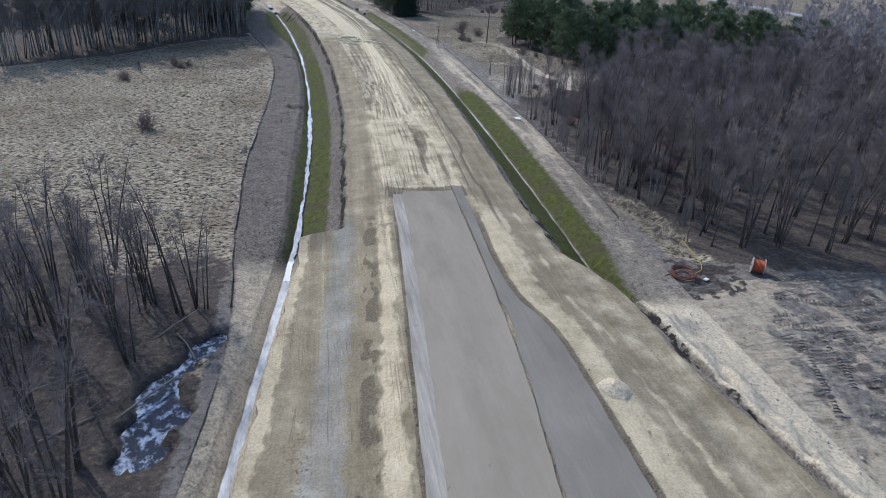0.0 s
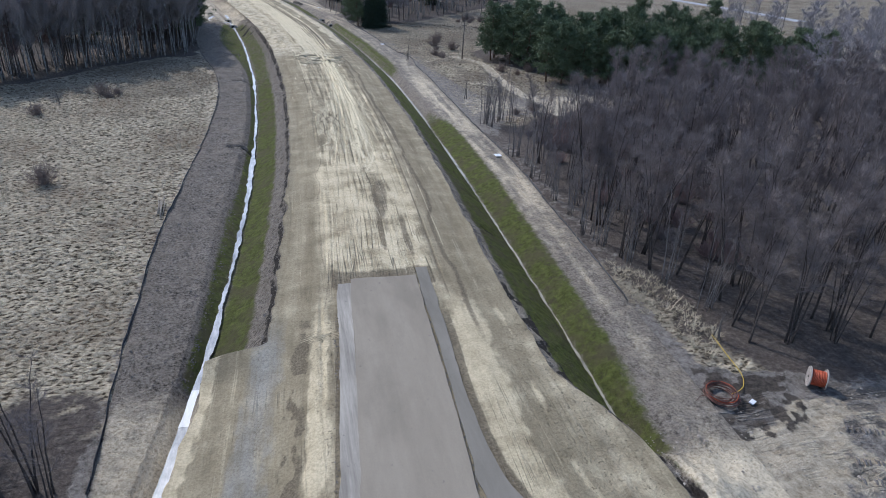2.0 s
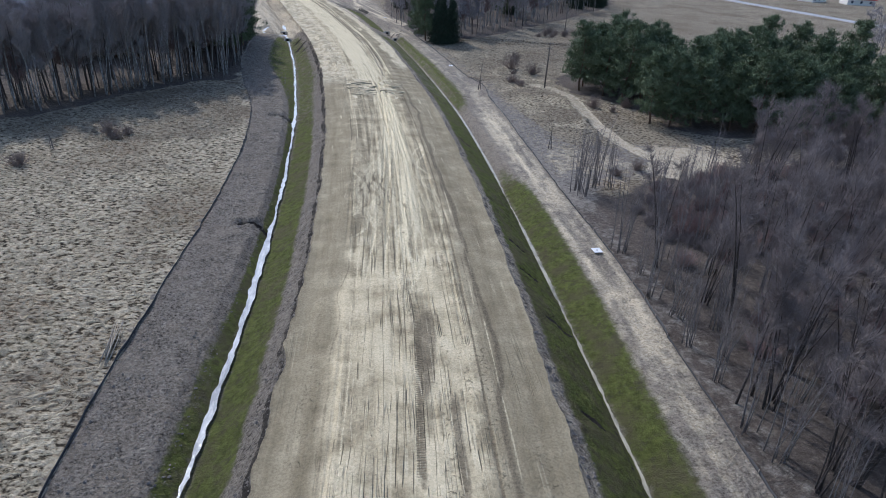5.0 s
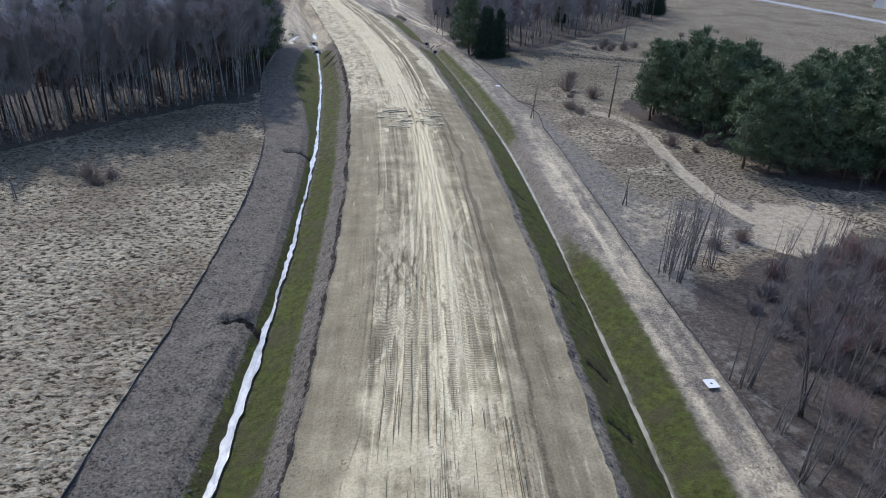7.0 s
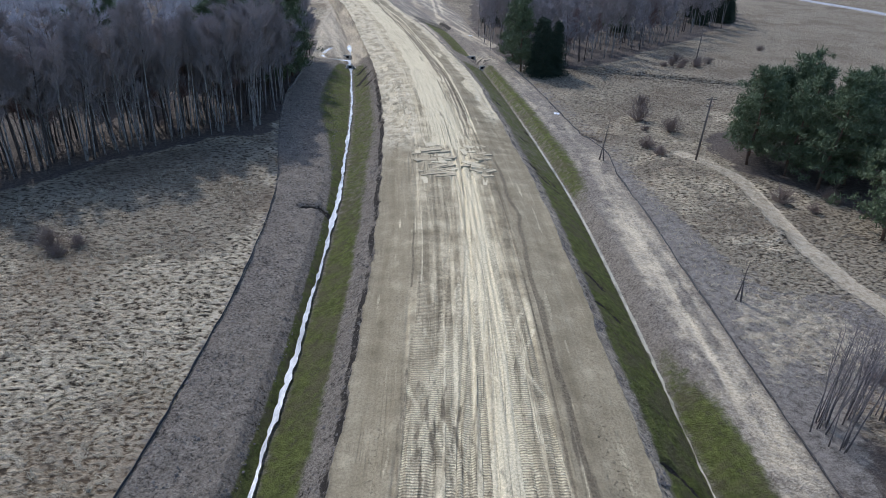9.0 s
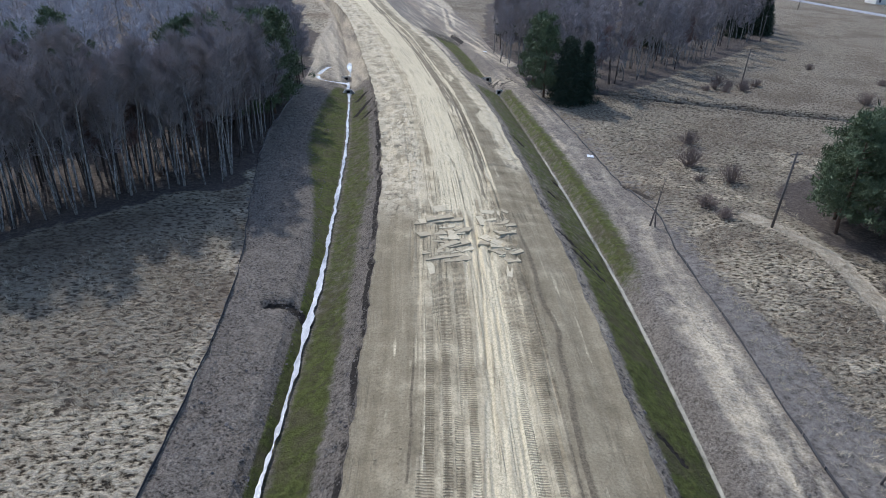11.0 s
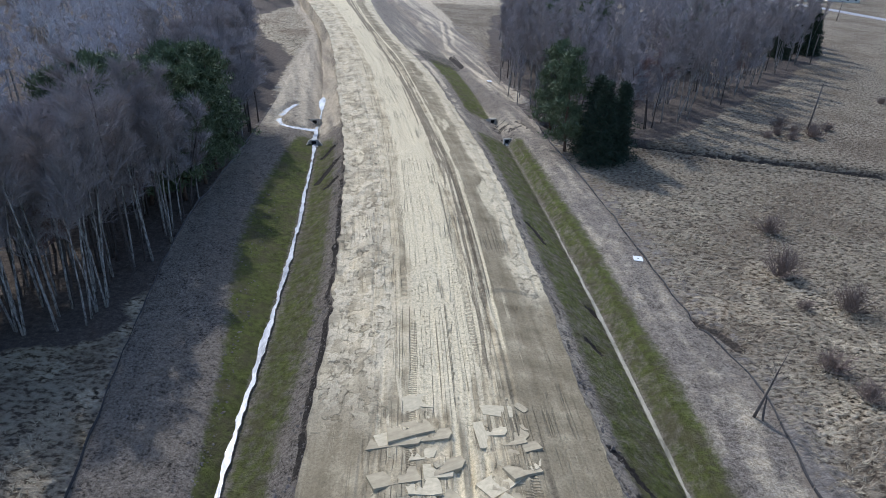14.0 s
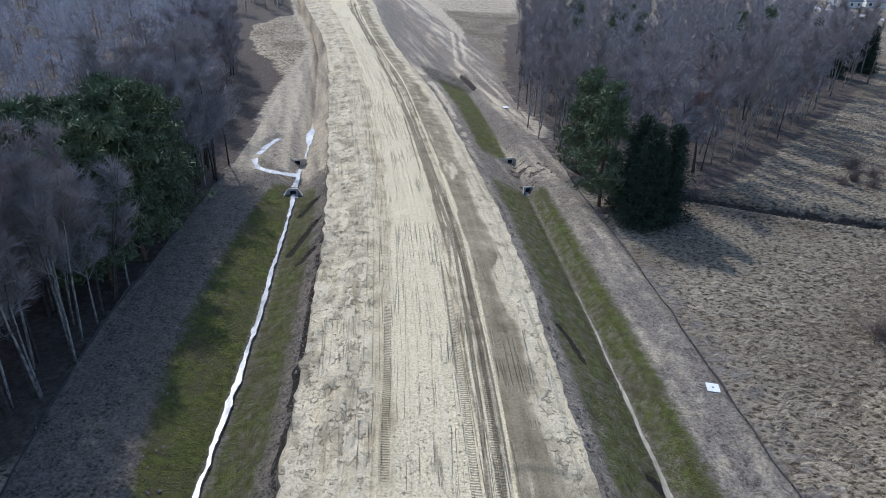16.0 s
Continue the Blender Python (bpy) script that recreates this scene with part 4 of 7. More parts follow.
    for c, g, tone in ((0.405, 0.006, 0.5), (0.60, 0.007, 0.8), (0.632, 0.013, 1.3), (0.66, 0.007, 1.0), (0.692, 0.011, 1.2), (0.72, 0.006, 0.9), (0.30, 0.006, 0.6), (0.345, 0.005, 0.4)):
        way = c + 0.010 * np.sin(yc / 17.0 + 40 * c) + 0.006 * (fbm(yc / 8, 0 * yc + c * 70, 141, 2) - 0.5)
        dark = dark + upper * tone * np.exp(-((w - way) / g) ** 2) * smooth(0.25, 0.5, vnoise(yc / 12, 0 * yc + 90 * c, 142))
        white = white + upper * 0.5 * tone * np.exp(-((w - way - 2.2 * g) / g) ** 2) * smooth(0.35, 0.6, vnoise(yc / 10, 0 * yc + 70 * c, 143))
    white = white + upper * (1.0 * band(0.36, 0.595, v, 0.03) + 0.75 * np.exp(-((w - 0.738 - 0.008 * np.sin(yc / 11.0)) / 0.010) ** 2) * smooth(0.3, 0.5, vnoise(yc / 4, w * 0, 144)))
    pale = pale + 0.3 * smooth(225, 245, yc) * band(0.72, 0.9, v, 0.03) * fbm(u * 0.8, yc * 0.05, 145, 3)
    crust = smooth(166, 176, yc) * np.maximum(1 - smooth(0.24, 0.32, v), 0.9 * smooth(0.88, 0.92, v) * smooth(184, 189, yc)) * (0.5 + 0.7 * fbm(u * 0.4, yc * 0.15, 146, 3))
    torn = band(64, 100, yc, 5) * band(0.22, 0.72, w, 0.03)
    worked = 0.34 - 0.06 * smooth(62, 70, yc) + 0.4 * torn + (0.5 * smooth(163, 175, yc) * band(0.05, 0.97, w, 0.03))
    marks = smooth(63, 68, yc) * (0.06 + 0.84 * band(0.22, 0.74, w, 0.03) * (1 - 0.62 * plain) * (1 - 0.5 * smooth(180, 200, yc))) + 0.04 * near
    ob = tagged(new("road", grid_mesh("road", X, Y, Z, M_ROAD, {"marks": marks, "pale": pale, "white": white, "dark": dark, "tread": tread, "wet": wet, "crust": crust, "worked": worked}, (u, Y))),
                "unpaved sandy road embankment with wheel ruts and crawler marks", "road", kind="structure")
    return ob, X, Y, Z[whole]


ROAD, RX, RY, RZ = build_road()


def build_bank_left():
    s = np.concatenate([np.linspace(0, 1, 22), np.linspace(1, 2, 18)[1:], np.linspace(2, 3, 30)[1:]])[None, :] * ONE
    marks = np.stack([Lf, Lg, Lw, Lr], -1)
    k = np.clip(np.floor(s), 0, 2).astype(int)
    a, b = np.take_along_axis(marks, k, 1), np.take_along_axis(marks, k + 1, 1)
    X = a + (b - a) * (s - k)
    Y = YS[:, None] * np.ones_like(s)
    yc = YC[:, None] * np.ones_like(s)
    Z = bank_left_z(yc, s)
    lumps = fbm(X / 0.9, Y / 0.9, 71, 3) - 0.5
    off = band(0.02, 2.97, s, 0.03) * (1 - 0.85 * band(1.8, 2.25, s, 0.1))
    Z = Z + off * 0.30 * lumps
    # side gullies that run into the ditch
    gully = 0
    for gy, gx in ((111.0, -3.6), (154.2, -5.6)):
        wx = float(water_left_x(gy))
        line = [(gx, gy + 0.6), ((gx + wx) / 2, gy + 1.1), (wx - 1.0, gy + 0.4), (wx, gy - 0.8)]
        gully = np.maximum(gully, 1 - smooth(0.15, 0.9, line_dist(X, Y, line) + 1.1 * (fbm(X / 0.7, Y / 0.7, 115, 3) - 0.45)))
    Z = Z - 0.55 * gully * (s < 2)
    Z = Z - 0.5 * (1 - smooth(0.4, 1.3, line_dist(X, Y, CHANNEL)))
    for g in ([(-8.4, 227), (-7.9, 228.6), (-7.2, 230.2)], [(-7.3, 217.6), (-6.6, 220.5), (-5.7, 223.4)], [(-5.5, 214.7), (-4.6, 216.7)]):
        gully = np.maximum(gully, 1 - smooth(0.25, 0.8, line_dist(X, Y, g)))
        Z = Z - 0.35 * (1 - smooth(0.25, 0.8, line_dist(X, Y, g)))
    Z[:, -1] = RZ[:, 0] - 0.02
    Z[:, -2] = np.minimum(Z[:, -2], RZ[:, 0] - 0.55)
    Z[:, -3] = np.minimum(Z[:, -3], RZ[:, 0] - 0.6)
    Z[:, 0] = outer_z(X[:, 0], yc[:, 0])
    on = smooth(55.5, 57.5, yc) * (1 - smooth(232, 238, yc))
    green = on * (0.95 * band(2.06, 2.62, s, 0.12) + 0.35 * band(2.6, 2.85, s, 0.08) * smooth(160, 185, yc) + 0.78 * band(1.25, 1.95, s, 0.2) * (1 - smooth(84, 100, yc) * (1 - smooth(160, 176, yc))) + 0.85 * band(1.45, 1.97, s, 0.14) * band(92, 170, yc, 8))
    green = green + on * smooth(170, 190, yc) * 0.5 * band(1.02, 1.9, s, 0.08) - 0.28 * on * smooth(130, 165, yc) * band(2.05, 3, s, 0.1) + 0.3 * on * smooth(130, 165, yc) * band(2.6, 2.85, s, 0.08)
    pale = (1 - smooth(52, 58, yc)) * (0.72 * band(2.15, 3, s, 0.1) + (0.62 + 0.3 * smooth(0.9, 1.3, s)) * band(0.05, 1.9, s, 0.1)) + smooth(234, 240, yc) * (0.25 + 0.7 * fbm((X + 0.28 * Y) * 0.9, Y * 0.06, 78, 3))
    mud = (0.2 + 0.9 * fbm(yc / 1.6, 3 * s, 18, 3)) * band(2.88, 3.0, s, 0.03) * smooth(56, 58, yc) * (1 - 0.8 * smooth(205, 240, yc)) + 0.8 * gully + 0.55 * band(1.86, 1.97, s, 0.05) * (0.4 + 0.6 * vnoise(yc / 4, s * 0, 15))
    mud = mud + 0.35 * band(1.9, 2.3, s, 0.1) * (1 - smooth(52, 58, yc)) * smooth(0.5, 0.7, fbm(X / 1.5, Y / 2.5, 73))
    return tagged(new("bank_left", grid_mesh("bank_left", X, Y, Z, M_BANK_DARK, {"green": green, "pale": pale, "mud": mud})),
                  "grey earth bank and grassy ditch slope beside the road", "ditch bank", kind="structure")


def build_bank_right():
    s = np.concatenate([np.linspace(0, 1, 26), np.linspace(1, 2, 16)[1:], np.linspace(2, 3, 22)[1:]])[None, :] * ONE
    marks = np.stack([Rr, Rw, Rg, Rf], -1)
    k = np.clip(np.floor(s), 0, 2).astype(int)
    a, b = np.take_along_axis(marks, k, 1), np.take_along_axis(marks, k + 1, 1)
    X = a + (b - a) * (s - k)
    Y = YS[:, None] * np.ones_like(s)
    yc = YC[:, None] * np.ones_like(s)
    Z = bank_right_z(yc, s)
    off = band(0.04, 2.97, s, 0.03) * (1 - 0.85 * band(0.85, 1.15, s, 0.08))
    Z = Z + off * 0.30 * (fbm(X / 0.9, Y / 0.9, 74, 3) - 0.5)
    # sand berm and rough heaps past the ditch's end
    berm = (1 - smooth(40, 46, yc)) * band(0.9, 2.6, s, 0.4)
    Z = Z + berm * (0.3 + 1.1 * (fbm(X / 1.8, Y / 1.8, 75, 4) - 0.5)) + (1 - smooth(40, 46, yc)) * (0.55 * band(1.25, 2.3, s, 0.25) - 0.4 * band(0.8, 1.1, s, 0.15))
    Z = Z + berm * 0.35 * (fbm(X / 0.55, Y / 0.55, 171, 3) - 0.5)
    Z[:, 0] = RZ[:, -1] - 0.02
    Z[:, -1] = outer_z(X[:, -1], yc[:, -1])
    on = smooth(42.5, 45, yc) * (1 - smooth(236, 242, yc))
    bare = band(128, 161, yc + 5 * (fbm(X / 2, Y / 4, 122) - 0.5), 6)
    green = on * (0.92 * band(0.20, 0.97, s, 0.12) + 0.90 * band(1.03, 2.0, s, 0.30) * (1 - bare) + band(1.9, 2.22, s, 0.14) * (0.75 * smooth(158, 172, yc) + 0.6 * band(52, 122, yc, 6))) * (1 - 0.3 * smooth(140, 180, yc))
    pale = (1 - smooth(40, 46, yc)) * (0.30 + 0.75 * smooth(1.05, 1.3, s) - 0.15 * band(0.75, 1.1, s, 0.1)) + (0.44 + 0.9 * (fbm(s * 6.0 + 2.0 * fbm(Y / 16, 0 * Y, 165, 2), Y * 0.09, 80, 4) - 0.45)) * band(2.15, 3.05, s, 0.25) * (1 - 0.55 * smooth(140, 170, yc)) * (1 - 0.5 * band(46, 82, yc, 8)) + on * (0.34 + 0.5 * (fbm(X / 1.5, Y / 3, 116, 3) - 0.5)) * band(-1, 0.2, s, 0.1) + 0.12 * bare * band(1.15, 2.6, s, 0.2) + smooth(238, 244, yc) * (-0.05 + 1.5 * (fbm((X + 0.28 * Y) * 0.9, Y * 0.06, 79, 4) - 0.38))
    streak = 0.55 * (fbm(s * 8.0 + 2.5 * fbm(Y / 14, 0 * Y, 161, 2), Y * 0.12, 160, 4) - 0.5) + 0.45 * (fbm(X / 1.1, Y / 1.6, 164, 4) - 0.5)
    pale = pale + (1.5 * streak + 0.08) * band(2.08, 2.95, s, 0.08) * smooth(46, 60, yc) * (1 - smooth(236, 244, yc))
    way = np.abs(line_dist(X, Y, SIDE_TRACK) - 0.9)
    pale = pale + 0.45 * smooth(245, 256, yc) * (1 - smooth(0.3, 0.9, way)) - 0.3 * smooth(245, 256, yc) * (1 - smooth(0.3, 1.2, line_dist(X, Y, SIDE_TRACK)))
    green = green + 0.75 * smooth(246, 252, yc) * (1 - smooth(292, 300, yc)) * band(0.35, 0.95, s, 0.1)
    mud = 0.45 * band(0.86, 0.98, s, 0.04) * on + 0.6 * (1 - smooth(0.2, 0.9, np.abs(s - 0.62))) * band(33, 44, yc, 1.5) * smooth(0.35, 0.6, fbm(X, Y / 2, 99)) + (0.5 * band(0.02, 0.16, s, 0.06) + 0.9 * band(0.0, 0.30, s, 0.06) * band(42, 62, yc, 3)) * smooth(0.42, 0.56, fbm(X / 1.2, Y / 1.6, 76, 3)) * on
    green = green + 0.5 * band(30, 44, yc, 2) * (band(0.72, 0.93, s, 0.06) + 0.8 * band(1.07, 1.25, s, 0.06)) * smooth(0.35, 0.6, fbm(X / 0.8, Y / 2, 117))
    mud = mud + 0.25 * smooth(0.62, 0.8, fbm(X / 0.8, Y / 0.8, 77)) * (1 - smooth(38, 44, yc)) * band(0.6, 2.2, s, 0.2)
    mud = mud + 0.6 * band(24, 43, yc, 1.5) * band(0.9, 1.25, s + 0.5 * (fbm(X / 1.6, Y / 1.6, 172, 3) - 0.5), 0.1) * smooth(0.46, 0.56, fbm(X / 0.7, Y / 0.9, 173, 3))
    # earth crossing and the wheel ruts of the side track
    beyond = smooth(242, 250, yc) * (1 - smooth(380, 420, yc))
    for gap in (0.9, 2.3):
        mud = mud + 0.30 * beyond * (1 - smooth(0.15, 0.5, np.abs(line_dist(X, Y, SIDE_TRACK) - gap))) * smooth(0.25, 0.45, fbm(X / 2, Y / 3, 181))
    crossing = band(239.5, 249, yc + 2.5 * (fbm(X / 2, Y / 2, 182) - 0.5), 1.0) * band(0.75, 2.7, s, 0.15)
    mud = mud + 0.55 * crossing * smooth(0.42, 0.58, fbm(X / 1.1, Y / 0.8, 183, 3)) + 0.5 * band(290, 306, yc + 4 * (fbm(X / 3, Y / 3, 184) - 0.5), 2) * band(0.1, 2.0, s, 0.2)
    Z = Z + crossing * 0.5 * (fbm(X / 1.4, Y / 1.1, 185, 3) - 0.35) * band(0.8, 2.6, s, 0.1)
    pale = pale + 0.8 * band(250, 300, yc, 6) * band(0.02, 0.22, s, 0.05) * smooth(0.4, 0.55, fbm(X / 1.2, Y / 2.5, 186, 3))
    cut = np.zeros_like(s)
    for gx0, gy0, gx1, gy1 in ((24.9, 115.6, 27.0, 114.4), (25.8, 90.3, 27.3, 89.4), (25.4, 104.6, 27.0, 103.6), (24.6, 134.4, 26.4, 133.0), (24.7, 139.8, 26.0, 138.0), (21.9, 169.5, 25.6, 164.4),
                               (22.9, 166.1, 25.6, 162.1), (19.5, 204.8, 21.2, 200.6), (22.5, 183.0, 23.7, 181.9), (23.9, 189.8, 24.9, 188.8), (25.2, 98.0, 26.6, 97.4), (25.0, 78.0, 26.4, 77.2)):
        cut = np.maximum(cut, 1 - smooth(0.12, 0.5, line_dist(X + 0.3 * (fbm(X * 1.3, Y * 1.3, 86) - 0.5), Y, [(gx0, gy0), (0.5 * (gx0 + gx1), 0.5 * (gy0 + gy1) + 0.25), (gx1, gy1)])))
    Z[:, 1:-1] -= 0.3 * cut[:, 1:-1]
    mud = mud + 0.85 * cut
    mud = mud + band(45, 64, yc, 3) * (0.22 * band(1.9, 2.45, s, 0.2) + 0.12 * band(2.7, 2.95, s, 0.1)) * (0.5 + smooth(0.4, 0.6, fbm(s * 5, Y * 0.08, 123, 3)))
    mud = mud + 0.6 * (1 - smooth(0.3, 1.0, np.abs(yc - 44.3))) * band(0.1, 1.2, s, 0.1)
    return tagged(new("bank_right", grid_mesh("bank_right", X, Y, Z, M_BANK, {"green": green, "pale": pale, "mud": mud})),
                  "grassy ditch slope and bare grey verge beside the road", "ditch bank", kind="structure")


def far_steps(first, count, growth):
    d, step, out = 0.0, first, [0.0]
    for k in range(count):
        if k > count * 0.62:
            step *= growth
        d += step
        out.append(d)
    return np.array(out)


def build_land(side):
    d = far_steps(0.33, 165, 1.085)
    d = np.append(d, [d[-1] * 1.8, d[-1] * 4, 2600])
    x0 = Lf if side < 0 else Rf
    X = x0[:, None] + side * d[None, :]
    Y = YS[:, None] * np.ones_like(X)
    yc = YC[:, None] * np.ones_like(X)
    Z = outer_z(X, Y)
    pond = smooth(-0.8, 0.8, edge_dist(X, Y, POND) + 3.4 * (fbm(X / 1.7, Y / 1.7, 8) - 0.5))
    wood = np.maximum.reduce([edge_dist(X, Y, poly) for poly in (FOREST_LEFT, FOREST_RIGHT, GROVE, PINES)])
    wet = edge_dist(X, Y, [(-34, 62), (-12, 56), (-8, 50), (-6.5, 44), (-8, 20), (-60, 10), (-60, 50)])
    ragged = 7.0 * (fbm(X / 5, Y / 5, 150, 3) - 0.5)
    # leaf litter spreads past the trees, also deepening the shade before them
    litter = 0.9 * smooth(-3, 3, wood + 2.5 + 0.6 * ragged) + 0.75 * smooth(-5, 5, wet + 1.6 * ragged)
    calm = np.clip(1 - litter, 0.15, 1) * smooth(0.0, 1.2, np.abs(X - x0[:, None]))
    yard = edge_dist(X, Y, [(30, 49), (40, 50), (52, 49), (80, 42), (90, -20), (20, -20), (26, 30)])
    Z = Z + tussock(X, Y) * calm * (1 - smooth(-1, 2, yard)) + 0.15 * (1 - calm) * (fbm(X / 1.2, Y / 1.2, 27) - 0.5) * smooth(0.0, 1.0, np.abs(X - x0[:, None]))
    soil = np.zeros_like(X)
    sand = np.zeros_like(X)
    mud = 0.8 * pond + 0.95 * (1 - smooth(0.25, 0.8, line_dist(X, Y, GULLY))) + 1.0 * (1 - smooth(1.0, 2.2, line_dist(X, Y, TRENCH) + 0.8 * (fbm(X / 2, Y / 2, 121) - 0.5)))
    if side > 0:
        soil = 0.85 * smooth(-2, 3, yard) + 0.75 * (1 - smooth(0.5, 3.0, np.abs(X - x0[:, None]) + 0.3 * ragged)) * (1 - smooth(58, 68, Y))
        churn = smooth(-1.5, 1.5, edge_dist(X, Y, [(31.5, 48), (32, 54), (36, 51.5), (41.5, 50.5), (45, 49.5), (41, 47), (38.5, 44.2), (34, 43.4), (31.5, 43.6)]) + 2.0 * (fbm(X / 1.5, Y / 1.5, 118, 3) - 0.5))
        litter = litter + 0.8 * smooth(-1, 2, edge_dist(X, Y, [(41, 52), (44, 47.5), (58, 46.5), (90, 40), (90, 56), (44, 56)]))
        soil = soil + 0.55 * smooth(-3, 3, edge_dist(X, Y, [(35, 122), (37, 116), (47, 124), (62, 125), (66, 140), (44, 140), (36, 160), (33, 180), (31, 160)]))
        soil = soil + 0.45 * (1 - smooth(2.0, 6.0, np.abs(X - x0[:, None]))) * smooth(60, 70, Y)
        sand = 1.2 * (1 - smooth(0.7, 1.7, line_dist(X, Y, PATH_RIGHT))) + 0.5 * smooth(-3, 2, edge_dist(X, Y, [(36, 124), (40, 127), (50, 130), (46, 138), (38, 140), (36, 132)])) + 1.2 * smooth(-1.5, 2, edge_dist(X, Y, [(50, 127), (56, 139), (62, 138), (66, 133), (60, 127), (54, 124)]))
        sand = sand + 1.15 * smooth(-2, 2, edge_dist(X, Y, [(24, 46), (31, 45), (37, 45), (40.5, 47.4), (42, 45.6), (38.8, 43), (35.4, 38), (35, 33), (33.4, 29.5), (35, 27), (38.5, 24), (38, 5), (20, 5)]))
        sand = sand + 0.65 * (1 - smooth(1.5, 5.0, line_dist(X, Y, SIDE_TRACK))) + 0.55 * smooth(-6, 6, edge_dist(X, Y, [(-20, 395), (30, 410), (40, 470), (-40, 470)]))
        sand = sand + 0.6 * smooth(-1, 3, yard) * (1 - churn) * (0.25 + fbm((X + 0.5 * Y) / 1.5, (Y - 0.5 * X) / 5, 151, 3))
        yrng = random.Random(29)
        ruts = np.zeros_like(X)
        for k in range(70):
            px, py, az, half = yrng.uniform(36, 62), yrng.uniform(18, 44), radians(yrng.choice((-35, -20, 10, 25, 30)) + yrng.uniform(-10, 10)), yrng.uniform(2, 7)
            bend = yrng.uniform(-1.2, 1.2)
            way = [(px + math.cos(az) * half * f - math.sin(az) * bend * (1 - f * f), py + math.sin(az) * half * f + math.cos(az) * bend * (1 - f * f)) for f in (-1, -0.4, 0.2, 1)]
            ruts = np.maximum(ruts, (1 - smooth(0.15, 0.62, line_dist(X, Y, way))) * yrng.uniform(0.4, 1.0))
        mud = mud + 0.3 * smooth(-1, 3, edge_dist(X, Y, [(38, 42), (47, 44), (70, 44), (70, 12), (36, 15), (36, 33)])) * smooth(0.47, 0.6, fbm((X + 0.6 * Y) / 0.7, (Y - 0.6 * X) / 5.0, 35, 3)) + 0.25 * ruts + 0.28 * churn + 0.5 * churn * smooth(0.42, 0.58, fbm(X / 0.9, Y / 0.9, 119, 3))
        soil = np.maximum(soil, churn)
        Z = Z + smooth(0.0, 1.0, np.abs(X - x0[:, None])) * (-0.26) * ruts * smooth(-1, 2, yard) + smooth(0.0, 1.0, np.abs(X - x0[:, None])) * 0.5 * smooth(-1, 2, yard) * (fbm(X / 1.3, Y / 1.3, 30, 4) - 0.5)
    else:
        soil = 0.45 * (1 - smooth(0.3, 1.5, np.abs(X - x0[:, None]))) + 0.8 * smooth(-4, 4, edge_dist(X, Y, [(-8, 50), (-6, 44), (-7, 22), (-9, 22), (-8.4, 36)]))
        sand = 0.6 * smooth(248, 262, yc) * (1 - smooth(0.5, 3.5, np.abs(X - x0[:, None])))
        lines = 1 - smooth(0.08, 0.45, np.abs(np.mod(X * 0.9 + 0.28 * Y + 1.5 * fbm(X / 9, Y / 9, 36), 1.9) - 0.95))
        # ploughed zone; its brown also paints dappled shade from the wood's crowns
        furrow_dapple = smooth(-4, 4, edge_dist(X, Y, [(-11, 168), (-16, 178), (-40, 158), (-46, 146), (-36, 138), (-12, 142)]) + 3 * (fbm(X / 5, Y / 5, 38) - 0.5))
        mud = mud + 0.34 * lines * smooth(0.25, 0.45, fbm(X / 4, Y / 4, 37)) * furrow_dapple
    # beyond Y 190 on the right, brown soil colour includes the wood's shadow
    brown = (0.65 * smooth(0.40, 0.56, fbm(X / 11, Y / 9, 120, 3)) + 0.55 * smooth(0.46, 0.60, fbm(X / 3.0, Y / 2.4, 124, 4))) * (0.35 if side < 0 else 1.0) + (0.25 + 0.6 * smooth(190, 235, Y) + 0.9 * smooth(66, 95, X) if side > 0 else 0.75 * furrow_dapple)
    return X, Y, Z, {"yard": smooth(-1, 3, yard) if side > 0 else 0 * X, "brown": brown, "litter": litter, "soil": soil, "sand": sand, "mud": mud}


def build_ground():
    ground = tagged(new("ground"), "dry straw-coloured meadow and bare soil on both sides of the road", "ground", kind="structure")
    for side in (-1, 1):
        X, Y, Z, masks = build_land(side)
        if side < 0:
            X, Y, Z = X[:, ::-1], Y[:, ::-1], Z[:, ::-1]
            masks = {k: v[:, ::-1] for k, v in masks.items()}
        part("meadow", grid_mesh("meadow", X, Y, Z, M_FIELD, masks), ground)
    return ground


build_bank_left()
build_bank_right()
build_ground()
LAND_Z = outer_z


# ---- pavement, water ----
def slab(name, left, right, y0, y1, top, material, label, jag=0.0, n=260):
    """A cast strip with ragged edges and thickness."""
    ys = np.linspace(y0, y1, n)
    cols = 7
    f = np.linspace(0, 1, cols)[None, :]
    a, b = left(ys), right(ys)
    a = a + jag * (fbm(ys / 2.0, ys * 0, 81, 4) - 0.5)
    b = b + jag * (fbm(ys / 2.0, ys * 0, 82, 4) - 0.5)
    X = a[:, None] + (b - a)[:, None] * f
    Y = ys[:, None] * np.ones_like(X) + np.where(np.arange(n)[:, None] == n - 1, 0.8 * jag * (fbm(X / 1.2, X * 0, 83, 2) - 0.5), 0)
    Z = crown_z(Y) + top + 0.02 * (fbm(X / 2, Y / 6, 84, 2) - 0.5)
    X = np.concatenate([X[:, :1], X, X[:, -1:]], 1)
    Y = np.concatenate([Y[:, :1], Y, Y[:, -1:]], 1)
    Z = np.concatenate([Z[:, :1] - 0.3, Z, Z[:, -1:] - 0.3], 1)
    X, Y = np.concatenate([X, X[-1:]], 0), np.concatenate([Y, Y[-1:]], 0)
    Z = np.concatenate([Z, Z[-1:] - 0.3], 0)
    return tagged(new(name, grid_mesh(name, X, Y, Z, material, shade=False)), label, "pavement", kind="structure")


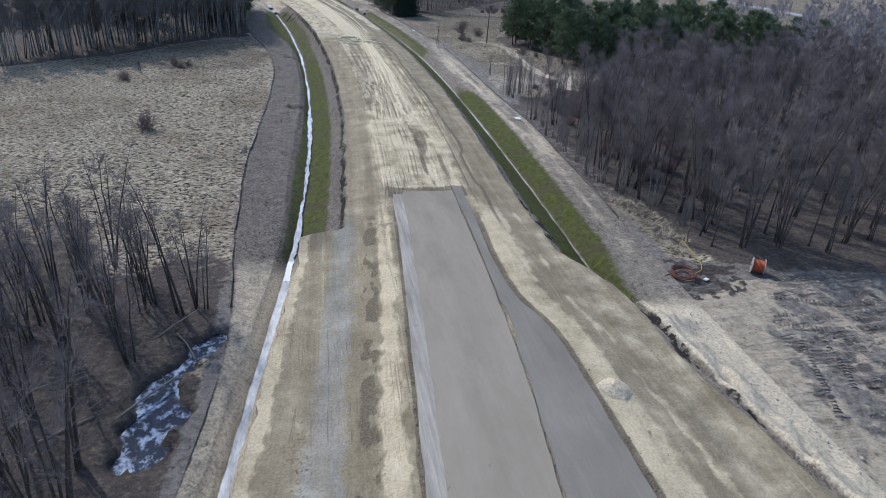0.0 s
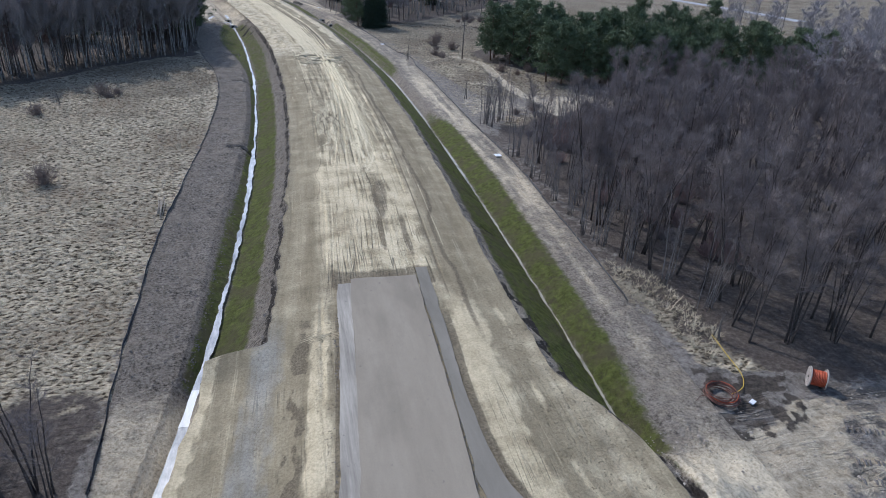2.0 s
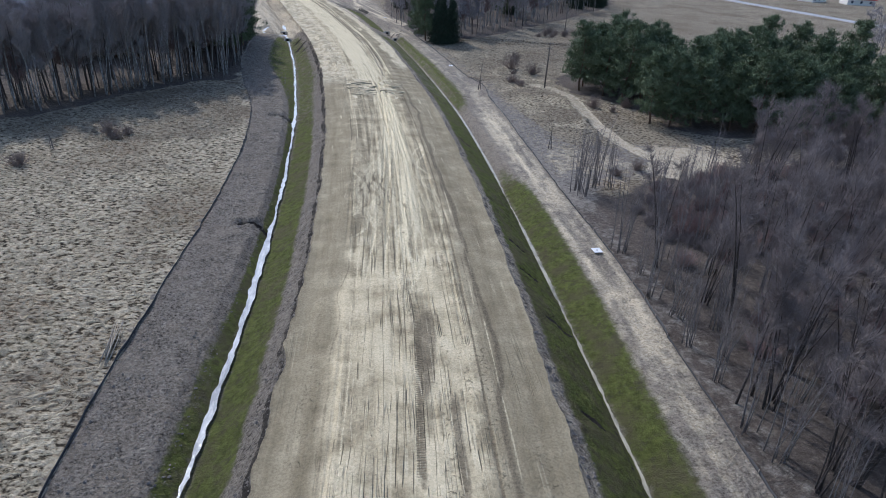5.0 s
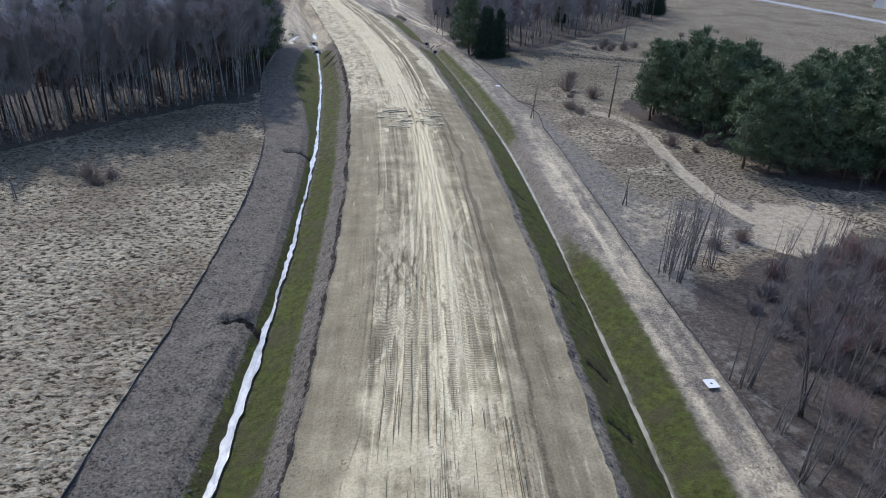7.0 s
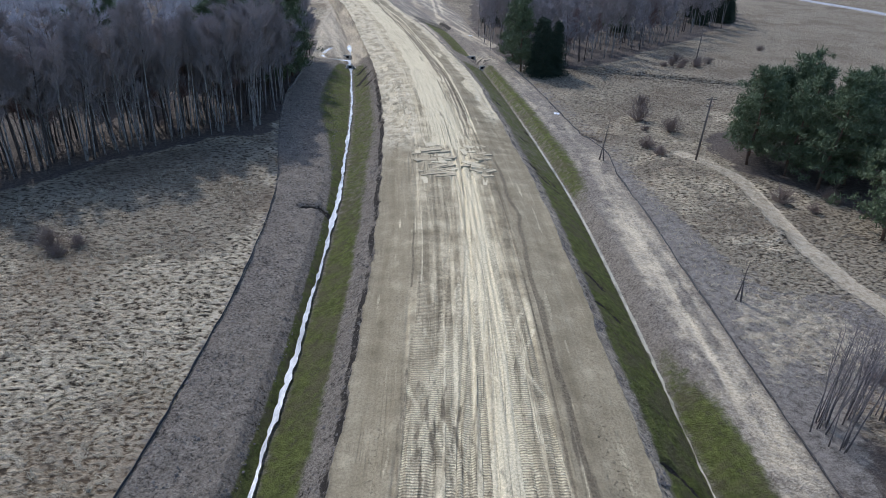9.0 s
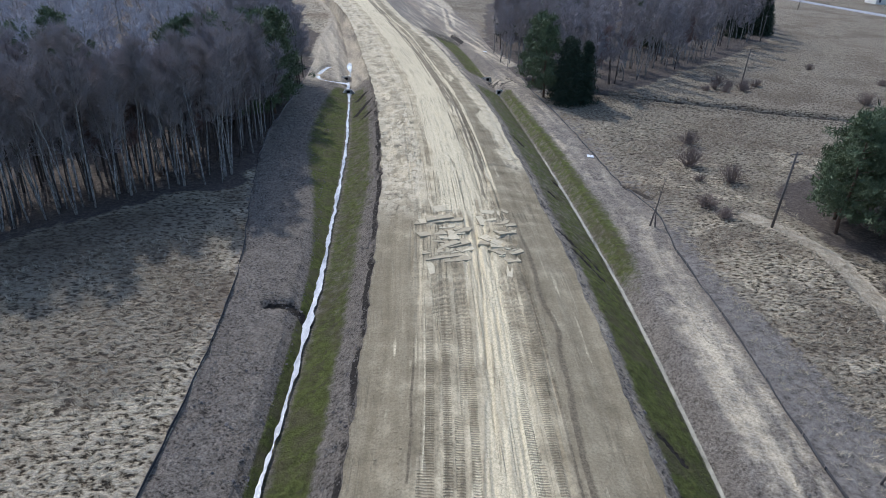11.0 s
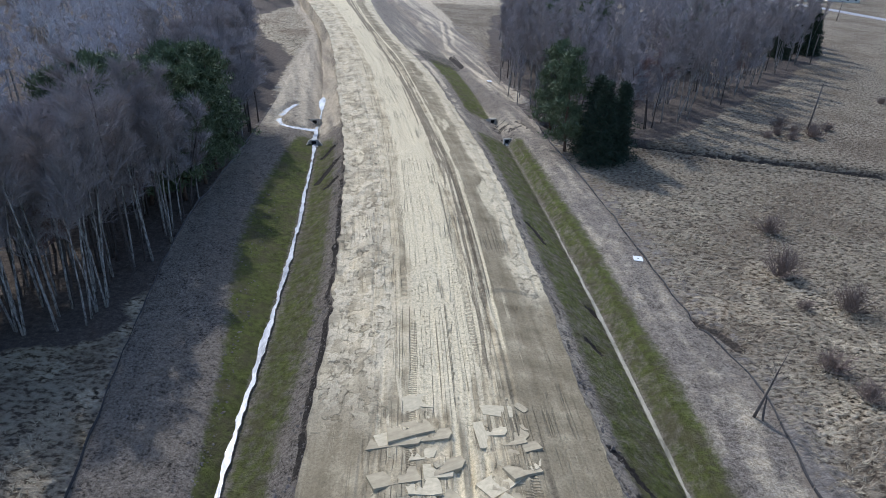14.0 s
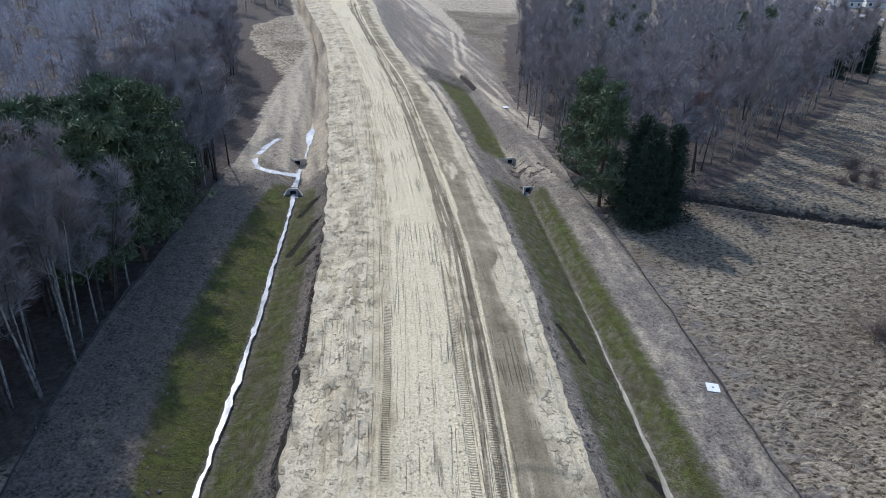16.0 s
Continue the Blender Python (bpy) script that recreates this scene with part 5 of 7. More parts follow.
slab("pavement_edge", lambda y: strip_left(y) - 0.1, lambda y: strip_left(y) + 1.05, -20, 64.2, 0.10, M_SLAB_PALE, "pale cement strip along the pavement's edge", 0.3)
slab("pavement", lambda y: strip_left(y) + 1.0, strip_crack, -20, 64.8, 0.13, M_SLAB, "smooth grey-beige cement-bound pavement layer on sand", 0.25)
slab("pavement_lane", lambda y: strip_crack(y) + 0.16 + 0.25 * band(36, 41, y, 1.0), strip_right, -20, 66.2, 0.085, M_SLAB_GREY, "damp grey cement lane beside the pavement", 0.3)


def ribbon(name, centre, width, y0, y1, z, material, label, n=None, seed=0):
    ys = np.arange(y0, y1, 0.35)
    wob = 0.3 * (1 + 2.0 * (1 - smooth(50, 58, ys))) * (fbm(ys / 3.5, ys * 0, 91 + seed, 3) - 0.5)
    c = centre(ys) + wob
    swell = 0.30 + 1.45 * fbm(ys / 6.0, ys * 0, 92 + seed, 3) ** 1.3
    swell = swell + (0.95 - swell) * (1 - smooth(56, 59, ys)) * (seed == 0)
    left, right = [0.5 * width(ys) * swell + 0.42 * (fbm(ys / 0.9, ys * 0, k + seed, 4) - 0.5) for k in (93, 94)]
    X = np.stack([c - np.maximum(left, 0.03), c - 0.02, c + 0.02, c + np.maximum(right, 0.03)], -1)
    Y = ys[:, None] * np.ones_like(X)
    Z = z(ys)[:, None] * np.ones_like(X)
    return tagged(new(name, grid_mesh(name, X, Y, Z, material)), label, "water", kind="structure")


ribbon("ditch_water_left", water_left_x, lambda y: 0.55 - 0.13 * smooth(60, 75, y) + 1.15 * (1 - smooth(40, 46, y)) + 1.15 * band(44, 57.2, y, 0.8) + 0.35 * band(96, 112, y, 3) + 0.7 * band(151.5, 155, y, 1.2), 14, 234, lambda y: -0.72 + 0 * y, M_WATER,
       "silty water in the roadside ditch, paled by painted sky reflection")
# patch of water whose white is a painted sky reflection
ribbon("ditch_glare_water", lambda y: water_left_x(y) + 0.05, lambda y: 1.5 + 0 * y, 53.2, 57.2, lambda y: -0.70 + 0 * y, M_WATER_GLARE, "water where the ditch widens, painted white for the sky's reflection", seed=3)
ribbon("basin_water", lambda y: water_left_x(y) - 0.1, lambda y: 1.3 + 0 * y, 235.6, 242.5, lambda y: -0.70 + 0 * y, M_WATER, "pale water in a basin between two culverts", seed=7)
ribbon("upper_water", lambda y: water_left_x(y) + 0.2, lambda y: 0.2 + 1.1 * band(253, 260, y, 1.5), 246, 262, lambda y: -0.70 + 0 * y, M_WATER, "pale puddle in the sandy upper ditch", seed=8)
ribbon("ditch_water_right", water_right_x, lambda y: 0.22 + 0.75 * band(134, 166, y, 3) + 0.28 * band(168, 200, y, 4) + 0.25 * band(98, 112, y, 4), 45, 214, lambda y: -0.74 + 0 * y, M_WATER_TAN, "sandy water trickling along the roadside ditch", seed=4)
ribbon("seep_water", water_right_x, lambda y: 0.3 + 0 * y, 33.5, 43.6, lambda y: bank_right_z(y, 1 + 0 * y) - 0.25, M_WATER_TAN, "thin trickle of sandy water in a groove", seed=11)
pf, py = np.meshgrid(np.linspace(0, 1, 30), np.arange(18, 46, 0.5))
px = -21 + (np.minimum(fence_left_x(py), -7.3) + 21) * pf
tagged(new("pond_water", grid_mesh("pond_water", px, py, 0.0 + 0 * px, M_POND)), "bluish marsh pool among flooded trees", "pond", kind="structure")
cpts = np.array(CHANNEL, float)
ck = np.linspace(0, len(cpts) - 1, 60)
cx, cy = cubic(ck, range(len(cpts)), cpts[:, 0]), cubic(ck, range(len(cpts)), cpts[:, 1])
cl = np.hypot(np.gradient(cx), np.gradient(cy))
ch = 0.55 * (0.4 + 1.0 * fbm(ck * 2, ck * 0, 98, 3))
cf = np.array([-1.0, 0.0, 1.0])[None, :]
tagged(new("side_channel_water", grid_mesh("side_channel_water", cx[:, None] + cf * (ch * np.gradient(cy) / cl)[:, None], cy[:, None] - cf * (ch * np.gradient(cx) / cl)[:, None],
                                           -0.05 + 0 * cf * ch[:, None], M_WATER)), "silty water in a bend beside the culvert, paled by painted reflection", "water", kind="structure")


# ---- trees ----
def bare_tree(height, seed, branches, subs, twigs, thick, start, spread, stems=1, stem_r=0.012, rise=0.75, fine=0.016):
    """Trunk and leafless crown: tapered stems, limbs, side limbs and twigs."""
    rnd = random.Random(seed)
    trunk, crown = Build(), Build()
    for st in range(stems):
        lean = Vector((rnd.uniform(-1, 1), rnd.uniform(-1, 1), 0)) * (0.05 if stems == 1 else 0.16)
        foot = Vector((rnd.uniform(-0.35, 0.35), rnd.uniform(-0.35, 0.35), -0.3)) * (0.1 if stems == 1 else 1)
        foot.z = -0.3
        h = height * rnd.uniform(0.8, 1.05)
        pts, rad = [], []
        for k in range(8):
            f = k / 7
            pts.append(foot + Vector((0, 0, h * f)) + lean * h * f * (0.6 + 0.5 * f) + Vector((rnd.uniform(-1, 1), rnd.uniform(-1, 1), 0)) * 0.10 * f)
            rad.append(stem_r * h * (1 - f) ** 0.9 + 0.012)
        trunk.tube(pts, rad, 5)

        def along(f):
            f = min(max(f, 0), 0.999) * 7
            k = int(f)
            return pts[k].lerp(pts[k + 1], f - k)

        for b in range(branches // stems):
            f = start + (1 - start) * (b + rnd.random()) / (branches // stems)
            p = along(f)
            az = rnd.uniform(0, 2 * math.pi)
            length = spread * h * (1.05 - f) ** 0.6 * rnd.uniform(0.6, 1.2)
            d = Vector((math.cos(az), math.sin(az), rise * rnd.uniform(0.6, 1.5))).normalized()
            mid = p + d * length * 0.55
            q = mid + (d + Vector((0, 0, 0.25))).normalized() * length * 0.45
            r = thick * (1.2 - 0.5 * f)
            crown.tube([p, mid], [r, r * 0.6], 3, False)
            crown.spike(mid, q, r * 0.6)
            for s in range(subs):
                g = rnd.uniform(0.08, 1.0)
                o = p.lerp(mid, g / 0.55) if g < 0.55 else mid.lerp(q, (g - 0.55) / 0.45)
                d2 = (d + Vector((rnd.uniform(-1, 1), rnd.uniform(-1, 1), rnd.uniform(-0.4, 0.9)))).normalized()
                l2 = max(0.7, length * rnd.uniform(0.3, 0.6))
                e = o + d2 * l2
                crown.spike(o, e, r * 0.5)
                for t in range(twigs):
                    o2 = o.lerp(e, rnd.uniform(0.1, 1.05))
                    d3 = (d2 + Vector((rnd.uniform(-1, 1), rnd.uniform(-1, 1), rnd.uniform(-0.4, 1.1)))).normalized()
                    crown.blade(o2, o2 + d3 * rnd.uniform(0.6, 1.3), fine, rnd)
    return trunk, crown


def make_tree(name, label, category, group, bark, twig, spec):
    trunk, crown = bare_tree(**spec)
    ob = tagged(new(name), label, category, group)
    part("trunk", trunk.mesh(name + "_trunk", bark, True), ob)
    part("crown", crown.mesh(name + "_crown", twig), ob)
    return ob


def tuft(build, c, size, count, rnd, up=0.35, slim=0.15):
    """A puff of needles: slim leaning triangles round one point."""
    for k in range(count):
        a, e = rnd.uniform(0, 6.283), rnd.uniform(-0.5, 1.3)
        d = Vector((math.cos(a) * math.cos(e), math.sin(a) * math.cos(e), math.sin(e) + up)).normalized()
        p = Vector(c) + Vector((rnd.gauss(0, 1), rnd.gauss(0, 1), rnd.gauss(0, 0.7))) * size * 0.38
        side = d.cross(Vector((rnd.uniform(-1, 1), rnd.uniform(-1, 1), rnd.uniform(-1, 1)))).normalized() * size * slim
        b = len(build.v)
        build.v += [tuple(p - side), tuple(p + side), tuple(p + d * size * rnd.uniform(0.6, 1.0))]
        build.f.append((b, b + 1, b + 2))


def make_pine(seed, height, width, label, clumps=300, needles=30):
    rnd = random.Random(seed)
    ob = tagged(new("pine_tree"), label, "tree", "pines beside the meadow")
    trunk, crown = Build(), Build()
    pts = [Vector((0.15 * math.sin(k * 1.7 + seed), 0.15 * math.cos(k + seed), -0.3 + height * 0.93 * k / 7)) for k in range(8)]
    trunk.tube(pts, [0.20 * (1 - k / 8.0) + 0.03 for k in range(8)], 6)
    limbs = 26
    for b in range(limbs):
        f = 0.12 + 0.86 * (b + rnd.random()) / limbs
        z = height * f
        az = b * 2.4 + rnd.uniform(-0.4, 0.4)
        reach = width * 0.5 * (1.0 - max(0.0, (f - 0.35) / 0.72)) ** 0.6 * rnd.uniform(0.75, 1.15) * (0.75 + 0.25 * min(1, f / 0.3))
        p = Vector((0, 0, z - 0.3))
        q = Vector((math.cos(az) * reach, math.sin(az) * reach, z + reach * rnd.uniform(0.1, 0.4)))
        trunk.tube([p, q], [0.05, 0.02], 3, False)
        for c in range(clumps // limbs):
            g = rnd.uniform(0.35, 1.05)
            o = p.lerp(q, g) + Vector((rnd.gauss(0, 1), rnd.gauss(0, 1), rnd.gauss(0, 0.6))) * reach * 0.22
            tuft(crown, o, rnd.uniform(0.55, 1.0), needles, rnd, 0.35, 0.085)
    part("trunk", trunk.mesh("pine_trunk", M_BARK_PINE, True), ob)
    part("crown", crown.mesh("pine_crown", M_NEEDLE), ob)
    return ob


def make_spruce(seed, height, width, label, tiers=26):
    rnd = random.Random(seed)
    ob = tagged(new("spruce_tree"), label, "tree", "conifers at the wood's edge")
    trunk, crown = Build(), Build()
    trunk.tube([(0, 0, -0.3), (0, 0, height * 0.5), (0, 0, height)], [0.2, 0.12, 0.02], 6)
    for k in range(tiers):
        f = 0.05 + 0.95 * k / tiers
        reach = width * 0.5 * (1.02 - f) ** 0.72 * (0.9 + 0.2 * rnd.random())
        for j in range(9):
            az = j * 0.698 + k * 0.5 + rnd.uniform(-0.2, 0.2)
            r = reach * rnd.uniform(0.7, 1.15)
            p, q = Vector((0, 0, height * f)), Vector((math.cos(az) * r, math.sin(az) * r, height * f - r * 0.35))
            trunk.tube([p, q], [0.03, 0.012], 3, False)
            for g in (0.4, 0.7, 1.0):
                tuft(crown, p.lerp(q, g) + Vector((rnd.gauss(0, 0.2), rnd.gauss(0, 0.2), rnd.gauss(0, 0.15))), 0.5 + 0.4 * (1 - f) + 0.2 * rnd.random(), 19, rnd, -0.2, 0.075)
    part("trunk", trunk.mesh("spruce_trunk", M_BARK_PINE, True), ob)
    part("crown", crown.mesh("spruce_crown", M_NEEDLE_DARK), ob)
    return ob


def scatter(poly, spacing, seed, keep=lambda x, y: True):
    """Jittered places inside an outline."""
    rnd = random.Random(seed)
    xs, ys = [p[0] for p in poly], [p[1] for p in poly]
    spots = []
    x = min(xs)
    while x < max(xs):
        y = min(ys)
        while y < max(ys):
            spots.append((x + rnd.uniform(0, spacing), y + rnd.uniform(0, spacing)))
            y += spacing
        x += spacing
    grid = np.array(spots)
    out = [q for q, hit in zip(spots, inside(grid[:, 0], grid[:, 1], poly)) if hit and keep(*q)]
    rnd.shuffle(out)
    return out


def land_at(x, y):
    return float(outer_z(np.array(float(x)), np.array(float(y))))


def plant(kinds, places, seed, lo=0.8, hi=1.15):
    """Copies of the given trees, the first ones moved to the first places."""
    rnd = random.Random(seed)
    for k, (x, y) in enumerate(places):
        s = rnd.uniform(lo, hi)
        m = pose(x, y, land_at(x, y) - 0.05, rnd.uniform(-3, 3), rnd.uniform(-3, 3), rnd.uniform(0, 360)) @ Matrix.Scale(s, 4)
        if k < len(kinds):
            kinds[k].matrix_basis = m
        else:
            copy_bare(kinds[k % len(kinds)], m)


def copy_bare(ob, m):
    made = copy_thing(ob, Matrix.Identity(4))
    made.matrix_basis = m
    return made


ALDER = dict(branches=24, subs=6, twigs=19, thick=0.030, start=0.32, spread=0.22, fine=0.010, rise=1.0)
grove_kinds = [make_tree("alder_tree", "leafless dark alder with slender upright stems in a wet grove", "tree", "alders of the grove", M_BARK_ALDER, M_TWIG_ALDER,
                         dict(ALDER, height=h, seed=s, stems=n, stem_r=r, start=0.42, spread=0.19)) for h, s, n, r in ((14.5, 1, 2, 0.0075), (13.5, 2, 3, 0.0065), (14, 3, 1, 0.0085), (12, 4, 5, 0.006), (12.5, 5, 4, 0.006))]


def make_clump(seed, height, count):
    """Thin stems from one root, each with its own few twigs."""
    rnd = random.Random(seed)
    ob = tagged(new("alder_clump"), "bunch of many thin leafless alder stems from one root", "tree", "alders of the grove")
    crown = Build()
    for k in range(count):
        stem = Build()
        a, out = rnd.uniform(0, 6.283), rnd.uniform(0.05, 0.9)
        foot = Vector((math.cos(a) * out, math.sin(a) * out, -0.2))
        lean = Vector((math.cos(a), math.sin(a), 0)) * rnd.uniform(0.02, 0.13) + Vector((rnd.gauss(0, 0.03), rnd.gauss(0, 0.03), 0))
        h = height * rnd.uniform(0.65, 1.05)
        pts = [foot + (Vector((0, 0, 1)) + lean * (0.7 + 0.5 * q / 5)) * h * q / 5 + Vector((rnd.gauss(0, 0.05), rnd.gauss(0, 0.05), 0)) for q in range(6)]
        stem.tube(pts, [0.0050 * h * (1 - q / 5) + 0.012 for q in range(6)], 4)
        part("stem", stem.mesh("alder_stem", M_BARK_PALE, True), ob)
        for t in range(14):
            q = rnd.uniform(1.8, 4.9)
            p = pts[int(q)].lerp(pts[int(q) + 1], q - int(q))
            az = rnd.uniform(0, 6.283)
            d = Vector((math.cos(az), math.sin(az), rnd.uniform(0.8, 2.0))).normalized()
            e = p + d * rnd.uniform(0.6, 1.5)
            crown.spike(p, e, 0.014)
            for s in range(3):
                o = p.lerp(e, rnd.uniform(0.3, 1))
                crown.blade(o, o + (d + Vector((rnd.gauss(0, 0.6), rnd.gauss(0, 0.6), rnd.gauss(0, 0.4)))).normalized() * rnd.uniform(0.3, 0.8), 0.009, rnd)
    part("crown", crown.mesh("clump_crown", M_TWIG_ALDER), ob)
    return ob


clump_kinds = [make_clump(6, 9.5, 9), make_clump(7, 8.5, 8), make_clump(8, 10, 7)]
clump_places = [(37.4, 120.5), (38.6, 121.4), (40, 121.2), (41.4, 122.4), (43, 121.6), (37.8, 118.6), (36.9, 103), (37.4, 98), (36.8, 93.5), (37.6, 90), (37, 86), (36.8, 81.5), (38.5, 84), (39.6, 95),
                (36.4, 76), (36.8, 73.5), (38.3, 69), (40, 65), (41, 60), (40.5, 88), (41, 101), (43, 92), (44, 97), (42, 79), (45, 87), (46, 103), (48, 94)]
THICKET = [(41, 104), (44, 117), (51, 122.5), (60, 126.5), (72, 127.5), (74, 112), (56, 100)]
plant(clump_kinds, clump_places + scatter(THICKET, 4.2, 17)[:26], 33, 0.75, 1.1)
grove_places = [(42, 57), (47, 55.5), (53, 53.5), (40, 72), (39, 78), (42, 66), (45, 60), (50, 57), (58, 54), (64, 53)]
grove_places += scatter(GROVE, 3.5, 5, lambda x, y: (x < 80 or y > 70) and not (x < 38 and y > 82) and not (y > 104 and x < 54) and y < 119)[:235]
plant(grove_kinds, grove_places, 3)

left_kinds = [make_tree("alder_tree", "thin leafless alder leaning over a marsh pool", "tree", "alders round the pool", M_BARK_ALDER, M_TWIG_ALDER,
                        dict(ALDER, height=h, seed=s, stems=n, stem_r=0.0078, branches=20, subs=5, twigs=9, thick=0.028, spread=0.17, fine=0.011)) for h, s, n in ((11.5, 11, 4), (10, 12, 3), (12.5, 13, 3), (9.5, 14, 5))]
MARSH = [(-32, 60), (-20, 57), (-14.5, 52), (-12.5, 46), (-13.5, 40), (-14.5, 33), (-16, 27), (-30, 22), (-44, 34), (-44, 52)]
left_places = [(-10.2, 47.6), (-9.2, 47.2), (-11.2, 46.6), (-15.2, 52), (-18.2, 55), (-16.5, 54), (-14.2, 30.5), (-15.5, 27), (-13.4, 26), (-16.5, 24.5)] + scatter(MARSH, 2.9, 8)[:76]
plant(left_kinds, left_places, 4, 0.75, 1.1)

BIRCH = dict(branches=20, subs=7, twigs=21, thick=0.032, start=0.34, spread=0.24, fine=0.017, rise=1.0)
wood_kinds = [make_tree("birch_tree", "leafless birch with pale trunk at the wood's edge", "tree", "trees of the wood", M_BIRCH, M_TWIG_WOODS, dict(BIRCH, height=h, seed=s, stems=n, stem_r=0.0066))
              for h, s, n in ((13, 21, 1), (14, 22, 1), (12, 23, 2))]
front_kinds = [make_tree("birch_tree", "slender birch with long bare pale trunk at the wood's edge", "tree", "trees of the wood", M_BIRCH, M_TWIG_DUSK, dict(BIRCH, height=h, seed=s, stems=n, stem_r=0.0066, start=0.6, spread=0.15, branches=18, subs=6, twigs=18, fine=0.014, thick=0.026, rise=1.3))
               for h, s, n in ((15, 25, 1), (16, 26, 1), (14, 27, 2))]
wood_kinds += [make_tree("woodland_tree", "leafless dark-barked tree in the mixed wood", "tree", "trees of the wood", M_BARK_ALDER, M_TWIG_WOODS, dict(BIRCH, height=h, seed=s, stems=n, stem_r=0.009))
               for h, s, n in ((13, 31, 1), (12, 32, 2))]
wood_kinds.append(make_tree("birch_tree", "young birch with reddish leafless crown", "tree", "trees of the wood", M_BIRCH, M_TWIG_RED, dict(BIRCH, height=11, seed=24, stems=1, stem_r=0.008)))


def fringe(poly, depth):
    return lambda x, y: float(edge_dist(np.array(x), np.array(y), poly)) < depth and x > -75 and y < 335 and x < 127


in_stand = lambda x, y: bool(inside(np.array(x), np.array(y), PINE_STAND))
left_front = scatter(FOREST_LEFT, 2.2, 23, lambda x, y: fringe(FOREST_LEFT, 6)(x, y) and x > -64 and y < 240 and not in_stand(x, y))[:215]
left_front += scatter(FOREST_LEFT, 3.4, 21, lambda x, y: fringe(FOREST_LEFT, 12)(x, y) and float(edge_dist(np.array(x), np.array(y), FOREST_LEFT)) > 5 and not in_stand(x, y))[:110]
right_front = scatter(FOREST_RIGHT, 3.7, 22, fringe(FOREST_RIGHT, 10))[:110]
edge_row = [q for q in left_front if q[1] < 200 and float(edge_dist(np.array(q[0]), np.array(q[1]), FOREST_LEFT)) < 3.2]
edge_row += [(-40, 160), (-37.5, 163.2), (-35, 165.8), (-33, 168), (-31, 170), (-29.6, 171.8), (-28.3, 174.2), (-27, 175.6), (-25.5, 177.4), (-24, 178.3), (-22.3, 179.4), (-20.5, 180.4), (-18.6, 181.4), (-18, 184)]
plant(front_kinds, edge_row + [q for k, q in enumerate(right_front) if k % 3], 7, 1.05, 1.25)
plant(wood_kinds, [q for q in left_front if q not in edge_row] + right_front[::3], 6, 1.08, 1.32)


def deep_woods(name, poly, depth, spacing, limit, seed, label, twig, keep=lambda x, y: True, fine=0.042, twigs=12, start=0.3, bark=M_BIRCH):
    """Trees far inside a wood, too many to count, as one mesh for stems and one for crowns."""
    rnd = random.Random(seed)
    kinds = [bare_tree(height=h, seed=seed * 10 + k, branches=16, subs=5, twigs=twigs, thick=0.05, start=start, spread=0.28, stem_r=0.010, fine=fine) for k, h in enumerate((16, 15, 17))]
    raw = [[(np.array(b.v), b.f) for b in pair] for pair in kinds]
    spots = scatter(poly, spacing, seed, lambda x, y: float(edge_dist(np.array(x), np.array(y), poly)) >= depth and keep(x, y))[:limit]
    stack = [[[], [], 0], [[], [], 0]]
    for k, (x, y) in enumerate(spots):
        a, s = rnd.uniform(0, 6.283), rnd.uniform(0.8, 1.15)
        turn = np.array([[math.cos(a), -math.sin(a), 0], [math.sin(a), math.cos(a), 0], [0, 0, 1]]) * s
        for j in (0, 1):
            v, f = raw[k % 3][j]
            st = stack[j]
            st[0].append(v @ turn.T + np.array([x, y, land_at(x, y)]))
            st[1] += [tuple(i + st[2] for i in q) for q in f]
            st[2] += len(v)
    ob = tagged(new(name), label, "woods", kind="stuff")
    for j, (nm, mat) in enumerate((("trunks", bark), ("crowns", twig))):
        part(nm, mesh_of(name + "_" + nm, np.concatenate(stack[j][0]).tolist(), stack[j][1], mat), ob)
    return ob


deep_woods("far_woods", FOREST_LEFT, 9, 5.9, 350, 41, "dense leafless mixed wood", M_TWIG_HAZE, lambda x, y: x > -52 - (y - 150) * 0.5 and y < 430 and not in_stand(x, y), 0.036, 13)
deep_woods("far_woods", FOREST_LEFT, 0.8, 3.1, 290, 45, "brownish thicket of leafless trees inside the wood", M_TWIG_DUSK, lambda x, y: x > -60 and y < 240 and not in_stand(x, y) and float(edge_dist(np.array(x), np.array(y), FOREST_LEFT)) < 12, 0.026, 24, 0.5, M_BARK_ALDER)
deep_woods("far_woods", FOREST_RIGHT, 8, 5.6, 205, 42, "dense leafless wood beyond the meadow", M_TWIG_WOODS)
deep_woods("far_woods", [(150, 530), (330, 470), (420, 640), (100, 640)], 0, 18, 50, 43, "bluish distant trees behind the village", M_TWIG_WOODS)
deep_woods("far_woods", [(70, 62), (140, 46), (190, 110), (90, 118)], 0, 8, 70, 44, "brownish thicket behind the grove", M_TWIG_ALDER)

deep_woods("far_woods", [(86, 114), (150, 96), (190, 190), (140, 215), (128, 138)], 0, 7.5, 75, 46, "tall leafless trees behind the pines", M_TWIG_WOODS)

pine_kinds = [make_pine(s, h, w, "bushy dark green pine with dense rounded crown") for s, h, w in ((1, 13.5, 8.4), (2, 15, 8.0), (3, 12, 8.2))]
